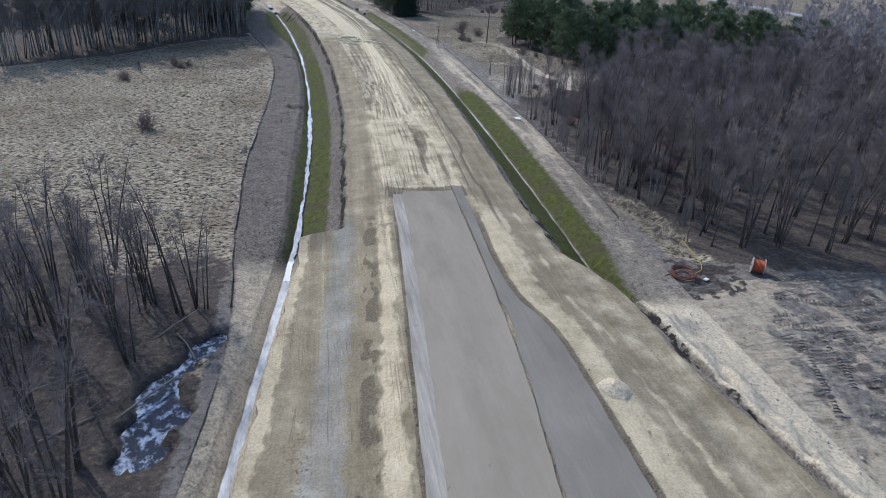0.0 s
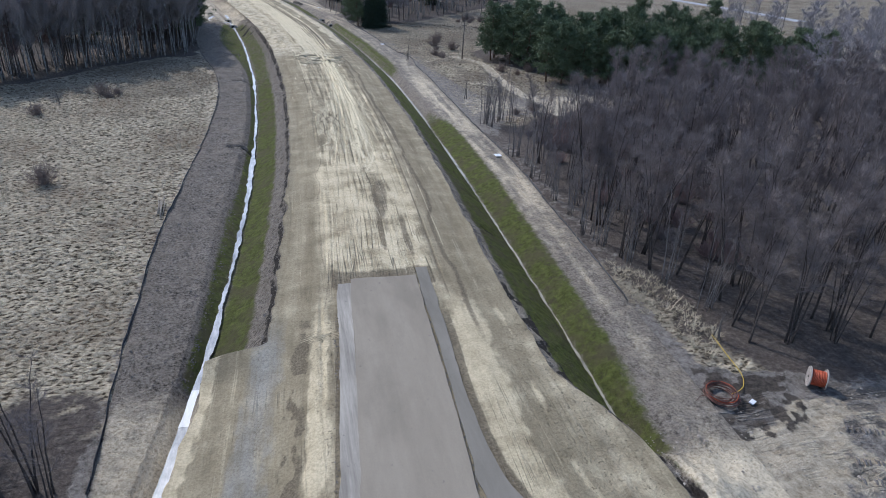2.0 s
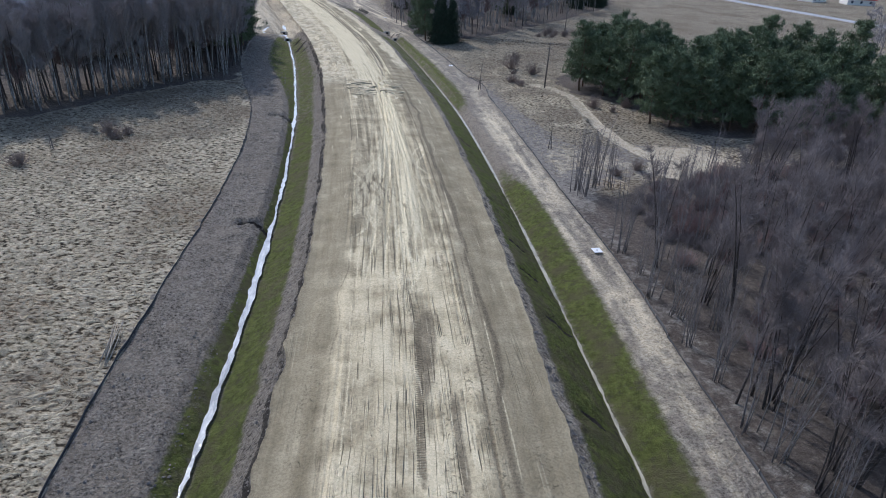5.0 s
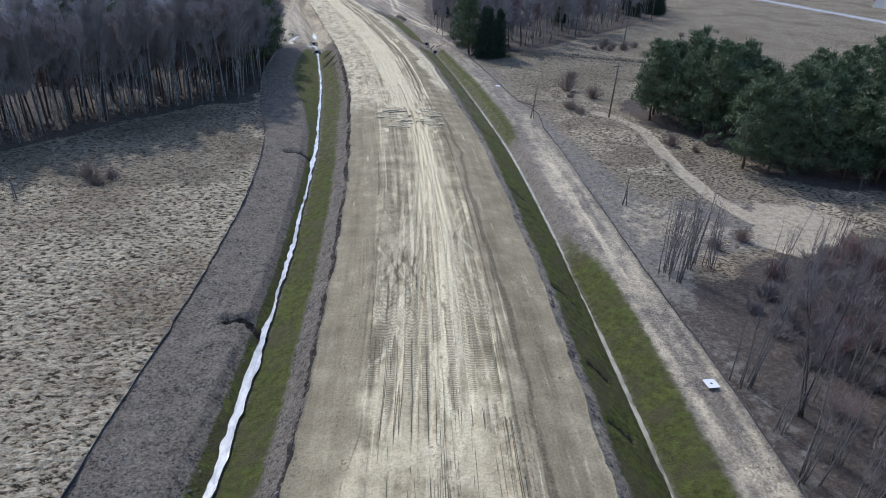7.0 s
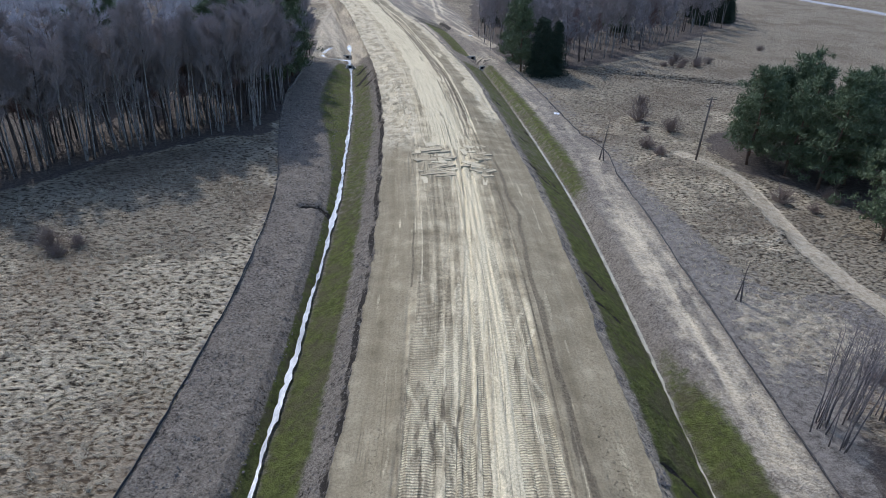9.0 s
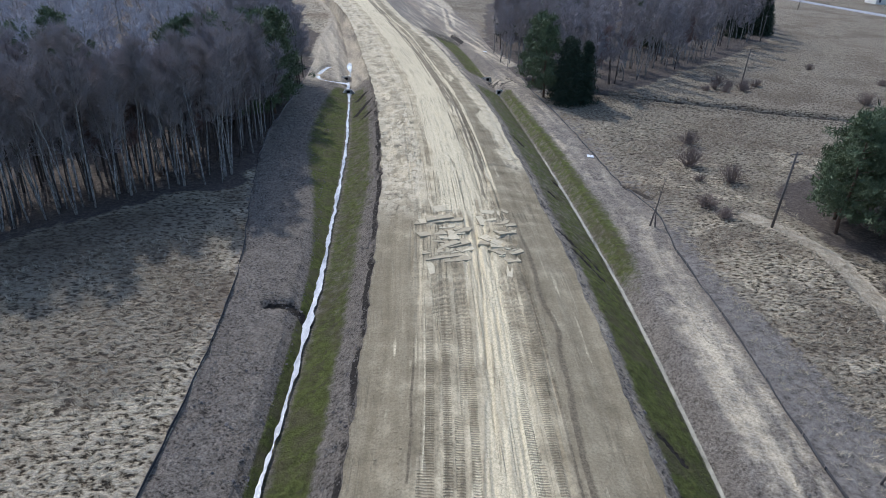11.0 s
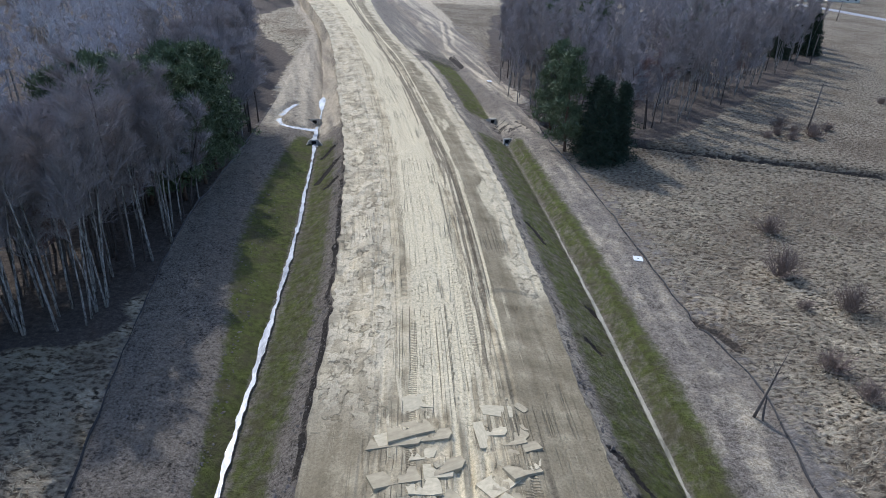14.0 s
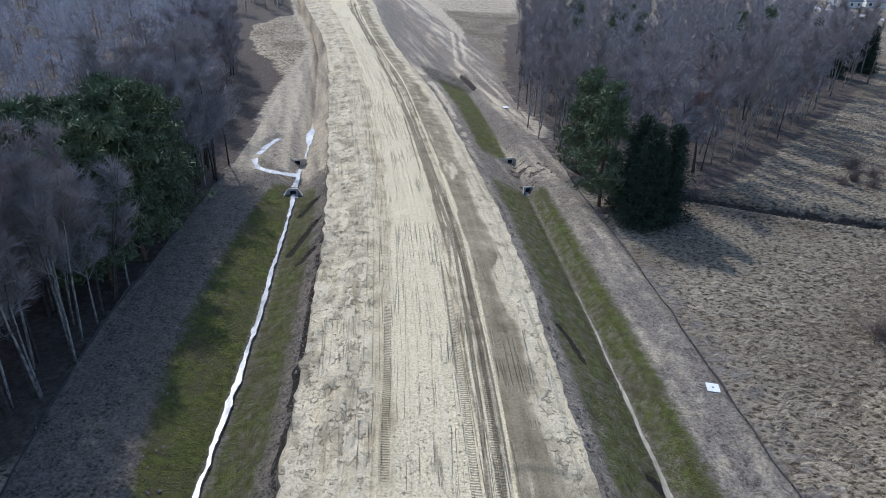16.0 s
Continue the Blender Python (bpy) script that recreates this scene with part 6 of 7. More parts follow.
pine_places = [(60.5, 151.5), (63.5, 150), (83, 144.5), (78, 147), (54.5, 174.5), (57, 179), (58.5, 171), (63, 176), (66, 169), (65, 185), (71, 180), (72, 171), (68, 151), (66, 156), (74, 148.5), (75, 158), (80, 150), (79, 174), (82, 165), (86, 153), (87, 180), (90, 168),
               (93, 149), (96, 160), (100, 175), (103, 152), (108, 164), (112, 148), (116, 176), (120, 158), (77, 186), (98, 188), (126, 146), (110, 188), (61, 166.5), (61, 183), (69, 174), (76, 166), (84, 172), (90, 158), (70, 156), (82, 157), (100, 165), (94, 176), (116, 150), (106, 146), (84, 145), (90, 144), (97, 143.5), (103, 141), (109, 140.5), (116, 141), (122, 140), (88, 149), (128, 152), (120, 147)]
plant(pine_kinds, pine_places, 9, 0.85, 1.1)
spruce_kinds = [make_spruce(s, h, w, "dark dense spruce at the edge of a leafless wood") for s, h, w in ((1, 13.2, 7.6), (2, 12.2, 7.0))]
plant(spruce_kinds, [(31.6, 228.2), (34.2, 230.4), (31.4, 231.6), (112, 333), (117, 343), (120, 354), (108, 338), (114, 350), (104, 345), (100, 325), (24.5, 305), (66, 300)], 10, 0.86, 0.95)
wood_pines = [make_pine(s, h, w, "slender green pine among leafless trees") for s, h, w in ((4, 14, 6.2), (5, 13, 5.6))]
plant(wood_pines, [(27.4, 232.6), (26.4, 243), (-20.5, 207), (-23.5, 205), (-27, 205.5), (-31, 207), (-34.5, 208.5), (-20, 212), (-23, 210.5), (-26.5, 210), (-30, 212), (-33.5, 214), (-20.5, 217.5), (-24, 216), (-28, 216.5), (-32, 219.5), (-21.5, 222.5), (-25, 222), (-29, 224),
                   (-45, 199), (-48.5, 203), (-52, 201), (-42, 196), (-50, 196), (-56, 204), (62, 296), (70, 312), (40, 300), (46, 310), (34, 318), (84, 330), (90, 345), (30, 292)], 11, 1.0, 1.16)


# ---- bushes ----
def make_bush(seed, size, twig, label):
    rnd = random.Random(seed)
    b = Build()
    for k in range(110):
        az, el = rnd.uniform(0, 6.283), rnd.uniform(0.5, 1.45)
        d = Vector((math.cos(az) * math.cos(el), math.sin(az) * math.cos(el), math.sin(el)))
        p = Vector((rnd.gauss(0, 0.3), rnd.gauss(0, 0.3), -0.1))
        q = p + d * size * rnd.uniform(0.6, 1.0)
        b.spike(p, q, 0.028)
        for t in range(7):
            o = p.lerp(q, rnd.uniform(0.3, 1))
            e = (d + Vector((rnd.uniform(-1, 1), rnd.uniform(-1, 1), rnd.uniform(-0.3, 0.9)))).normalized()
            b.spike(o, o + e * size * rnd.uniform(0.12, 0.3), 0.022)
    ob = tagged(new("bush"), label, "bush", "bushes on the meadow")
    part("crown", b.mesh("bush_crown", twig), ob)
    return ob


bush_kinds = [make_bush(1, 3.2, M_TWIG_BROWN, "leafless twiggy grey bush on dry meadow"), make_bush(2, 2.2, M_TWIG_BROWN, "low reddish leafless bush on dry meadow")]
plant(bush_kinds, [(47.9, 207), (44, 190), (48.5, 190.5), (64, 246), (66.5, 248), (68, 245.5), (70, 249.5), (72.5, 247.5), (74, 251), (77, 252), (69, 253), (42.7, 177), (44.9, 196.7), (41.8, 180.6),
                   (53, 160), (56, 158), (60, 162), (45, 126), (49, 128), (-26, 140), (-27.5, 141.5), (-25, 142), (-24, 97), (-34, 128), (100, 275), (80, 228), (95, 240), (110, 260)], 12, 0.6, 1.1)


brush_kinds = [make_bush(3, 2.3, M_TWIG_RED, "low reddish-brown brush on the grove's wet floor"), make_bush(4, 1.7, M_TWIG_ALDER, "low grey brush on the grove's wet floor")]
plant(brush_kinds, scatter([(39, 84), (42, 104), (48, 111), (60, 117), (74, 116), (70, 92), (60, 70), (50, 66), (44, 74)], 4.4, 13)[:60] + scatter(THICKET, 2.7, 15)[:78], 14, 0.7, 1.25)


# ---- dry grass, clods ----
def tussocks(name, spots, label, seed, size=0.4):
    rnd = random.Random(seed)
    b = Build()
    grid = np.array(spots)
    heights = outer_z(grid[:, 0], grid[:, 1]) + tussock(grid[:, 0], grid[:, 1]) - 0.04
    for (x, y), z in zip(spots, heights.tolist()):
        s = size * rnd.uniform(0.6, 1.4)
        lean = rnd.uniform(0, 6.283)
        for k in range(11):
            a = lean + rnd.gauss(0, 1.2)
            d = Vector((math.cos(a), math.sin(a), rnd.uniform(0.25, 1.1))) * s * 0.8
            p = Vector((x + rnd.gauss(0, 0.14), y + rnd.gauss(0, 0.14), z))
            side = Vector((-math.sin(a), math.cos(a), 0)) * 0.06 * s
            n = len(b.v)
            b.v += [tuple(p - side), tuple(p + side), tuple(p + d)]
            b.f.append((n, n + 1, n + 2))
    ob = tagged(new(name, b.mesh(name, M_STRAW)), label, "grass", kind="stuff")
    return ob


left_field = [(-8.9, 56), (-9.5, 80), (-8.9, 100), (-8.2, 120), (-8.6, 140), (-11, 160), (-15, 172), (-36, 152), (-60, 134), (-60, 70), (-34, 64)]
right_field = [(36.5, 124), (36, 140), (35.8, 160), (36.5, 178), (32.5, 200), (29.5, 222), (39, 234), (74, 226), (74, 200), (53, 190), (50, 150), (44, 126)]
tussocks("dry_grass", scatter(left_field, 0.72, 51), "straw-coloured tussock grass of the dry meadow", 1)
tussocks("dry_grass", scatter(right_field, 0.76, 52), "bleached grass clumps beside the ditch", 2)
tussocks("dry_grass", scatter([(35.5, 70), (39.5, 66), (40, 56), (37, 52), (34.8, 60)], 0.55, 53), "pale reed litter at the grove's edge", 3, 0.55)


def clods(name, spots, label, seed, lo, hi, material):
    """Lumps of earth: squashed uneven octahedra."""
    rnd = random.Random(seed)
    b = Build()
    for x, y, z in spots:
        s = rnd.uniform(lo, hi) * (0.6 + 0.8 * rnd.random() ** 3)
        n = len(b.v)
        tip = [(1, 0, 0), (0, 1, 0), (-1, 0, 0), (0, -1, 0), (0, 0, 0.8), (0, 0, -0.8)]
        t = rnd.uniform(0, 6.283)
        for q in tip:
            k = s * rnd.uniform(0.6, 1.2)
            b.v.append((x + k * (q[0] * math.cos(t) - q[1] * math.sin(t)), y + k * (q[0] * math.sin(t) + q[1] * math.cos(t)), z - 0.25 * s + k * q[2] * 0.8))
        b.f += [tuple(n + i for i in f) for f in ((0, 1, 4), (1, 2, 4), (2, 3, 4), (3, 0, 4), (1, 0, 5), (2, 1, 5), (3, 2, 5), (0, 3, 5))]
    return tagged(new(name, b.mesh(name, material)), label, "earth clods", kind="stuff")


rim = []
crnd = random.Random(61)
for k in range(4200):
    y = crnd.uniform(46, 238)
    i = int(np.searchsorted(YS, y))
    if crnd.random() < 0.6:
        s = crnd.random() ** 1.6 * 0.22
        x = Rr[i] + (Rw[i] - Rr[i]) * s
        rim.append((x, y, float(bank_right_z(np.array(y), np.array(s)))))
    elif y > 58:
        s = 3 - crnd.random() ** 1.6 * 0.3
        x = Lw[i] + (Lr[i] - Lw[i]) * (s - 2)
        rim.append((x, y, float(bank_left_z(np.array(y), np.array(s)))))
clods("earth_clods", rim, "dark clods of earth along the road's edges", 62, 0.07, 0.2, M_CLOD)


crumbs, verge = [], []
for k in range(6500):
    y = crnd.uniform(56, 215)
    i = int(np.searchsorted(YS, y))
    if k % 5 < 3:
        s = crnd.random() * 1.6
        x = Lf[i] + (Lg[i] - Lf[i]) * s if s < 1 else Lg[i] + (Lw[i] - Lg[i]) * (s - 1)
        crumbs.append((x, y, float(np.interp(s, [0, 1, 1.55, 2], [0.55, 0.25, -0.35, -1.0])) + 0.06))
    else:
        s = 0.55 * crnd.random()
        x = Rg[i] + (Rf[i] - Rg[i]) * (1 - s)
        verge.append((x, y, 0.68))
clods("earth_clods", crumbs, "grey lumps of topsoil strewn over the ditch bank", 64, 0.05, 0.15, M_CLOD)
clods("earth_clods", verge, "pale crumbs of sandy soil on the verge", 65, 0.04, 0.11, M_SANDCLOD)
seams = []
for k in range(1500):
    y = crnd.uniform(18, 64.5)
    pick = crnd.random()
    if pick < 0.45:
        x, z = float(strip_right(y)) + abs(crnd.gauss(0.1, 0.28)), float(crown_z(y)) - 0.02
    elif pick < 0.75:
        x, z = float(strip_crack(y)) + 0.08 + crnd.gauss(0, 0.09 + 0.18 * float(band(29, 40, y, 2))), float(crown_z(y)) + 0.08
    else:
        x, z = float(strip_left(y)) - 0.2 + crnd.gauss(0, 0.12), float(crown_z(y)) - 0.02
    seams.append((x, y, z))
clods("earth_clods", seams, "dark damp crumbs along the pavement's seams", 63, 0.03, 0.10, M_CLOD)


# ---- fences ----
def film_fence(label, xs, y0, y1, zs):
    """A low barrier of black film on stakes."""
    ob = tagged(new("silt_fence"), label, "fence", "film fences along the road")
    ys = np.arange(y0, y1, 0.6)
    x = xs(ys) + 0.45 * (fbm(ys / 2.5, ys * 0, 95, 2) - 0.5)
    h = 0.22 + 0.34 * (fbm(ys / 3.0, ys * 0, 96, 3) - 0.5)
    z = zs(x, ys)
    lean = 0.16 * (fbm(ys / 6.0, ys * 0, 97, 2) - 0.5)
    X = np.stack([x - 0.012, x - 0.012 + lean, x + 0.012 + lean, x + 0.012], -1)
    Z = np.stack([z - 0.15, z + h, z + h, z - 0.15], -1)
    part("film", grid_mesh("fence_film", X, np.stack([ys] * 4, -1), Z, M_FILM), ob)
    b = Build()
    b.box(-0.025, -0.025, -0.3, 0.025, 0.025, 0.36)
    stake = b.mesh("fence_stake", M_POST)
    for k in range(2, len(ys), 5):
        p = part("stake", stake, ob)
        p.location = (x[k] - 0.045, ys[k], z[k])
    return ob


film_fence("low black film fence on stakes along the meadow", lambda y: fence_left_x(y) - 0.05, 47, 236, outer_z)
film_fence("low sagging black film fence beside the verge", lambda y: fence_right_x(y) + 0.05, 62, 246, outer_z)


# ---- poles, snags, logs ----
def utility_pole(x, y, height, arms, label, lean=1.5, turn=20):
    ob = place_at(tagged(new("utility_pole"), label, "utility pole"), pose(x, y, land_at(x, y), lean, 0, turn))
    b = Build()
    b.tube([(0, 0, -0.4), (0, 0, height * 0.5), (0, 0, height)], [0.15, 0.13, 0.10], 8)
    part("post", b.mesh("pole_post", M_POLE, True), ob)
    for k in range(arms):
        z = height - 0.35 - 0.95 * k
        b = Build()
        b.box(-0.85 + 0.25 * k, -0.05, z, 0.85 - 0.25 * k, 0.05, z + 0.1)
        arm = part("crossarm", b.mesh("pole_arm", M_POLE), ob)
        for dx in (-0.7 + 0.25 * k, 0.7 - 0.25 * k):
            c = Build()
            c.tube([(dx, 0, z + 0.1), (dx, 0, z + 0.2), (dx, 0, z + 0.26)], [0.03, 0.06, 0.03], 6)
            part("insulator", c.mesh("pole_insulator", M_CONCRETE), arm)
    return ob


utility_pole(47.2, 174.6, 9.2, 2, "dark wooden utility pole with two crossarms beside a path")
utility_pole(74.0, 252.5, 8.2, 1, "dark wooden utility pole on the far meadow")
utility_pole(105, 317, 8.0, 1, "small wooden utility pole far across the meadow")
utility_pole(165, 420, 8.0, 1, "small wooden utility pole near the country road")


def snag(x, y, height, label, seed):
    trunk, crown = bare_tree(height=height, seed=seed, branches=9, subs=2, twigs=1, thick=0.03, start=0.45, spread=0.16, stem_r=0.018)
    ob = place_at(tagged(new("dead_tree"), label, "dead tree"), pose(x, y, land_at(x, y), 4, 6, 0))
    part("trunk", trunk.mesh("snag_trunk", M_POLE, True), ob)
    part("branches", crown.mesh("snag_branches", M_POLE), ob)
    b = Build()
    b.tube([(0.5, -0.3, -0.2), (0.25, -0.1, 0.9), (0.05, 0, 2.0)], [0.09, 0.08, 0.05], 5)
    part("prop", b.mesh("snag_prop", M_POLE), ob)
    return ob


snag(33.4, 174.8, 6.3, "thin dead tree with broken branches by the film fence", 71)
snag(38.2, 137.2, 5.0, "bare leaning sapling on rough grass", 72)
snag(38.9, 55.6, 3.4, "dark broken stump at the grove's edge", 74)
snag(-33, 135, 3.0, "short bare sapling in the meadow", 73)


def fallen_log(x0, y0, z0, x1, y1, z1, r):
    b = Build()
    p, q = Vector((x0, y0, z0)), Vector((x1, y1, z1))
    bend = Vector((0.1, 0.15, 0.08))
    b.tube([p, p.lerp(q, 0.35) + bend, p.lerp(q, 0.7) + bend * 0.6, q], [r, r * 0.85, r * 0.7, r * 0.4], 6)
    for t, d in ((0.55, (0.5, 0.4, 0.5)), (0.8, (-0.4, 0.5, 0.4))):
        o = p.lerp(q, t)
        b.spike(o, o + Vector(d), r * 0.35)
    return tagged(new("fallen_log", b.mesh("fallen_log", M_LOG, True)), "fallen grey trunk lying across the marsh pool", "log", "logs in the marsh")


fallen_log(-13.2, 34.2, 0.55, -10.0, 38.6, 0.5, 0.09)
fallen_log(-10.9, 43.5, 0.7, -8.9, 40.0, 0.2, 0.08)
fallen_log(-12.5, 43.2, 0.5, -9.6, 46.3, 1.1, 0.07)
fallen_log(-18.5, 31.6, 0.5, -14.4, 34.6, 0.75, 0.10)
fallen_log(-21, 36.5, 0.5, -16.5, 39.5, 0.6, 0.07)


# ---- site things ----
def ring(build, centre, axis, radius, r, sides=28, tube=6, jitter=0.0, rnd=random):
    axis = Vector(axis).normalized()
    a = axis.orthogonal().normalized()
    c = axis.cross(a)
    base = len(build.v)
    for k in range(sides):
        t = 2 * math.pi * k / sides
        out = a * math.cos(t) + c * math.sin(t)
        o = Vector(centre) + out * (radius + jitter * rnd.uniform(-1, 1))
        for j in range(tube):
            s = 2 * math.pi * j / tube
            build.v.append(tuple(o + (out * math.cos(s) + axis * math.sin(s)) * r))
    for k in range(sides):
        for j in range(tube):
            k2, j2 = (k + 1) % sides, (j + 1) % tube
            build.f.append((base + k * tube + j, base + k * tube + j2, base + k2 * tube + j2, base + k2 * tube + j))


def cable_reel(x, y):
    ob = place_at(tagged(new("cable_reel"), "pale-flanged drum wound with orange duct on bare soil", "cable reel"), pose(x, y, land_at(x, y) + 0.78, 0, 0, -34))
    b = Build()
    for k in range(9):
        for r in (0.5, 0.56):
            ring(b, ((k - 4) * 0.108 + (0.05 if r > 0.5 else 0), 0, 0), (1, 0, 0), r, 0.058, 26, 6)
    part("duct_winding", b.mesh("reel_winding", M_ORANGE, True), ob, "glossy orange duct winding")
    for sx in (-0.56, 0.56):
        f = Build()
        ring(f, (sx, 0, 0), (1, 0, 0), 0.76, 0.05, 30, 6)
        ring(f, (sx, 0, 0), (1, 0, 0), 0.22, 0.05, 18, 6)
        for k in range(8):
            t = math.pi * k / 4
            f.tube([(sx, 0.2 * math.cos(t), 0.2 * math.sin(t)), (sx, 0.76 * math.cos(t), 0.76 * math.sin(t))], [0.05, 0.05], 4)
        f.tube([(sx - 0.018, 0, 0), (sx + 0.018, 0, 0)], [0.72, 0.72], 26)
        part("flange", f.mesh("reel_flange", M_FLANGE), ob)
    h = Build()
    h.tube([(-0.64, 0, 0), (0.64, 0, 0)], [0.09, 0.09], 12)
    part("axle", h.mesh("reel_axle", M_POLE), ob)
    return ob


cable_reel(43.1, 48.6)


def duct_coil(x, y):
    rnd = random.Random(5)
    ob = place_at(tagged(new("duct_coil"), "loose coil of red-brown duct lying on soil", "coil"), pose(x, y, land_at(x, y) + 0.1))
    for k in range(9):
        b = Build()
        ring(b, (rnd.uniform(-0.14, 0.14), rnd.uniform(-0.14, 0.14), 0.03 + 0.055 * k), (rnd.uniform(-0.12, 0.12), rnd.uniform(-0.12, 0.12), 1), 1.12 + rnd.uniform(-0.2, 0.14), 0.036, 34, 5, 0.012, rnd)
        part("loop", b.mesh("coil_loop", M_ORANGE if k == 6 else M_RUST, True), ob)
    b = Build()
    pts = [Vector((0.9 + 3.1 * (t / 6.5) ** 0.6, 0.2 * math.sin(t * 1.1) + 7.0 * (t / 6.5) ** 2.2, 0.10 + 0.05 * math.sin(t * 2.1))) for t in np.linspace(0, 6.5, 16)]
    b.tube(pts, [0.03] * 16, 5)
    part("loose_end", b.mesh("coil_end", M_YELLOW, True), ob, "yellow loose end")
    b = Build()
    pts = [Vector((-0.9 - 0.3 * t, 0.25 * math.sin(t), 0.03)) for t in np.linspace(0, 6, 14)]
    b.tube(pts, [0.025] * 14, 5)
    part("loose_end", b.mesh("coil_tail", M_RUST, True), ob)
    return ob


duct_coil(34.9, 48.6)


def survey_target(x, y, turn):
    ob = place_at(tagged(new("survey_target"), "white square board with dark centre mark on the verge", "survey board", "survey boards along the verge"),
                  pose(x, y, land_at(x, y) + 0.22, 2, 1, turn))
    b = Build()
    b.box(-0.48, -0.48, 0, 0.48, 0.48, 0.05)
    board = part("board", b.mesh("target_board", M_WHITE), ob)
    c = Build()
    c.tube([(0, 0, 0.046), (0, 0, 0.056)], [0.09, 0.09], 16)
    part("mark", c.mesh("target_mark", M_DARK), board)
    for sx, sy in ((-1, -1), (1, -1), (1, 1), (-1, 1)):
        d = Build()
        d.box(sx * 0.42 - 0.03, sy * 0.42 - 0.03, -0.35, sx * 0.42 + 0.03, sy * 0.42 + 0.03, 0)
        part("stake", d.mesh("target_stake", M_POST), ob)


for tx, ty, tr in ((34.4, 102.7, 8), (30.6, 198.4, -6), (17.4, 276, 10)):
    survey_target(tx, ty, tr)


def loose_slab(x, y, z, size, turn, material, label, category):
    b = Build()
    b.box(-size, -size * 0.6, -0.05, size, size * 0.6, 0.05)
    return place_at(tagged(new("loose_slab", b.mesh("loose_slab", material)), label, category), pose(x, y, z, 4, 3, turn))


loose_slab(36.9, 47.6, land_at(36.9, 47.6) + 0.12, 0.28, 30, M_WHITE, "pale scrap of sheeting on soil", "scrap")


def heap(x, y, z, r, h, material, label, seed):
    n = 22
    g = np.linspace(-1, 1, n)
    U, V = np.meshgrid(g, g)
    d = np.hypot(U, V)
    Z = h * np.clip(1 - d, 0, 1) ** 0.8 + 0.35 * h * (fbm(U * 3 + seed, V * 3, seed, 3) - 0.5) * (d < 0.95) - 0.12 - 0.5 * np.clip(d - 0.85, 0, 1)
    return tagged(new("sand_mound", grid_mesh("sand_mound", x + U * r, y + V * r, z + Z, material, {"pale": 0 * U + 0.9, "green": 0 * U, "mud": 0.3 * fbm(U * 4, V * 4, 5)})), label, "mound")


def road_z(x, y):
    i = int(np.clip(np.searchsorted(YS, y), 1, len(YS) - 1))
    w = (x - bed_left_x(y)) / (bed_right_x(y) - bed_left_x(y))
    return float(road_bed_z(np.array([x]), np.array([float(y)]), np.array([float(w)]))[0])


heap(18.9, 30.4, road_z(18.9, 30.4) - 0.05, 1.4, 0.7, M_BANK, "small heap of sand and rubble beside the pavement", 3)


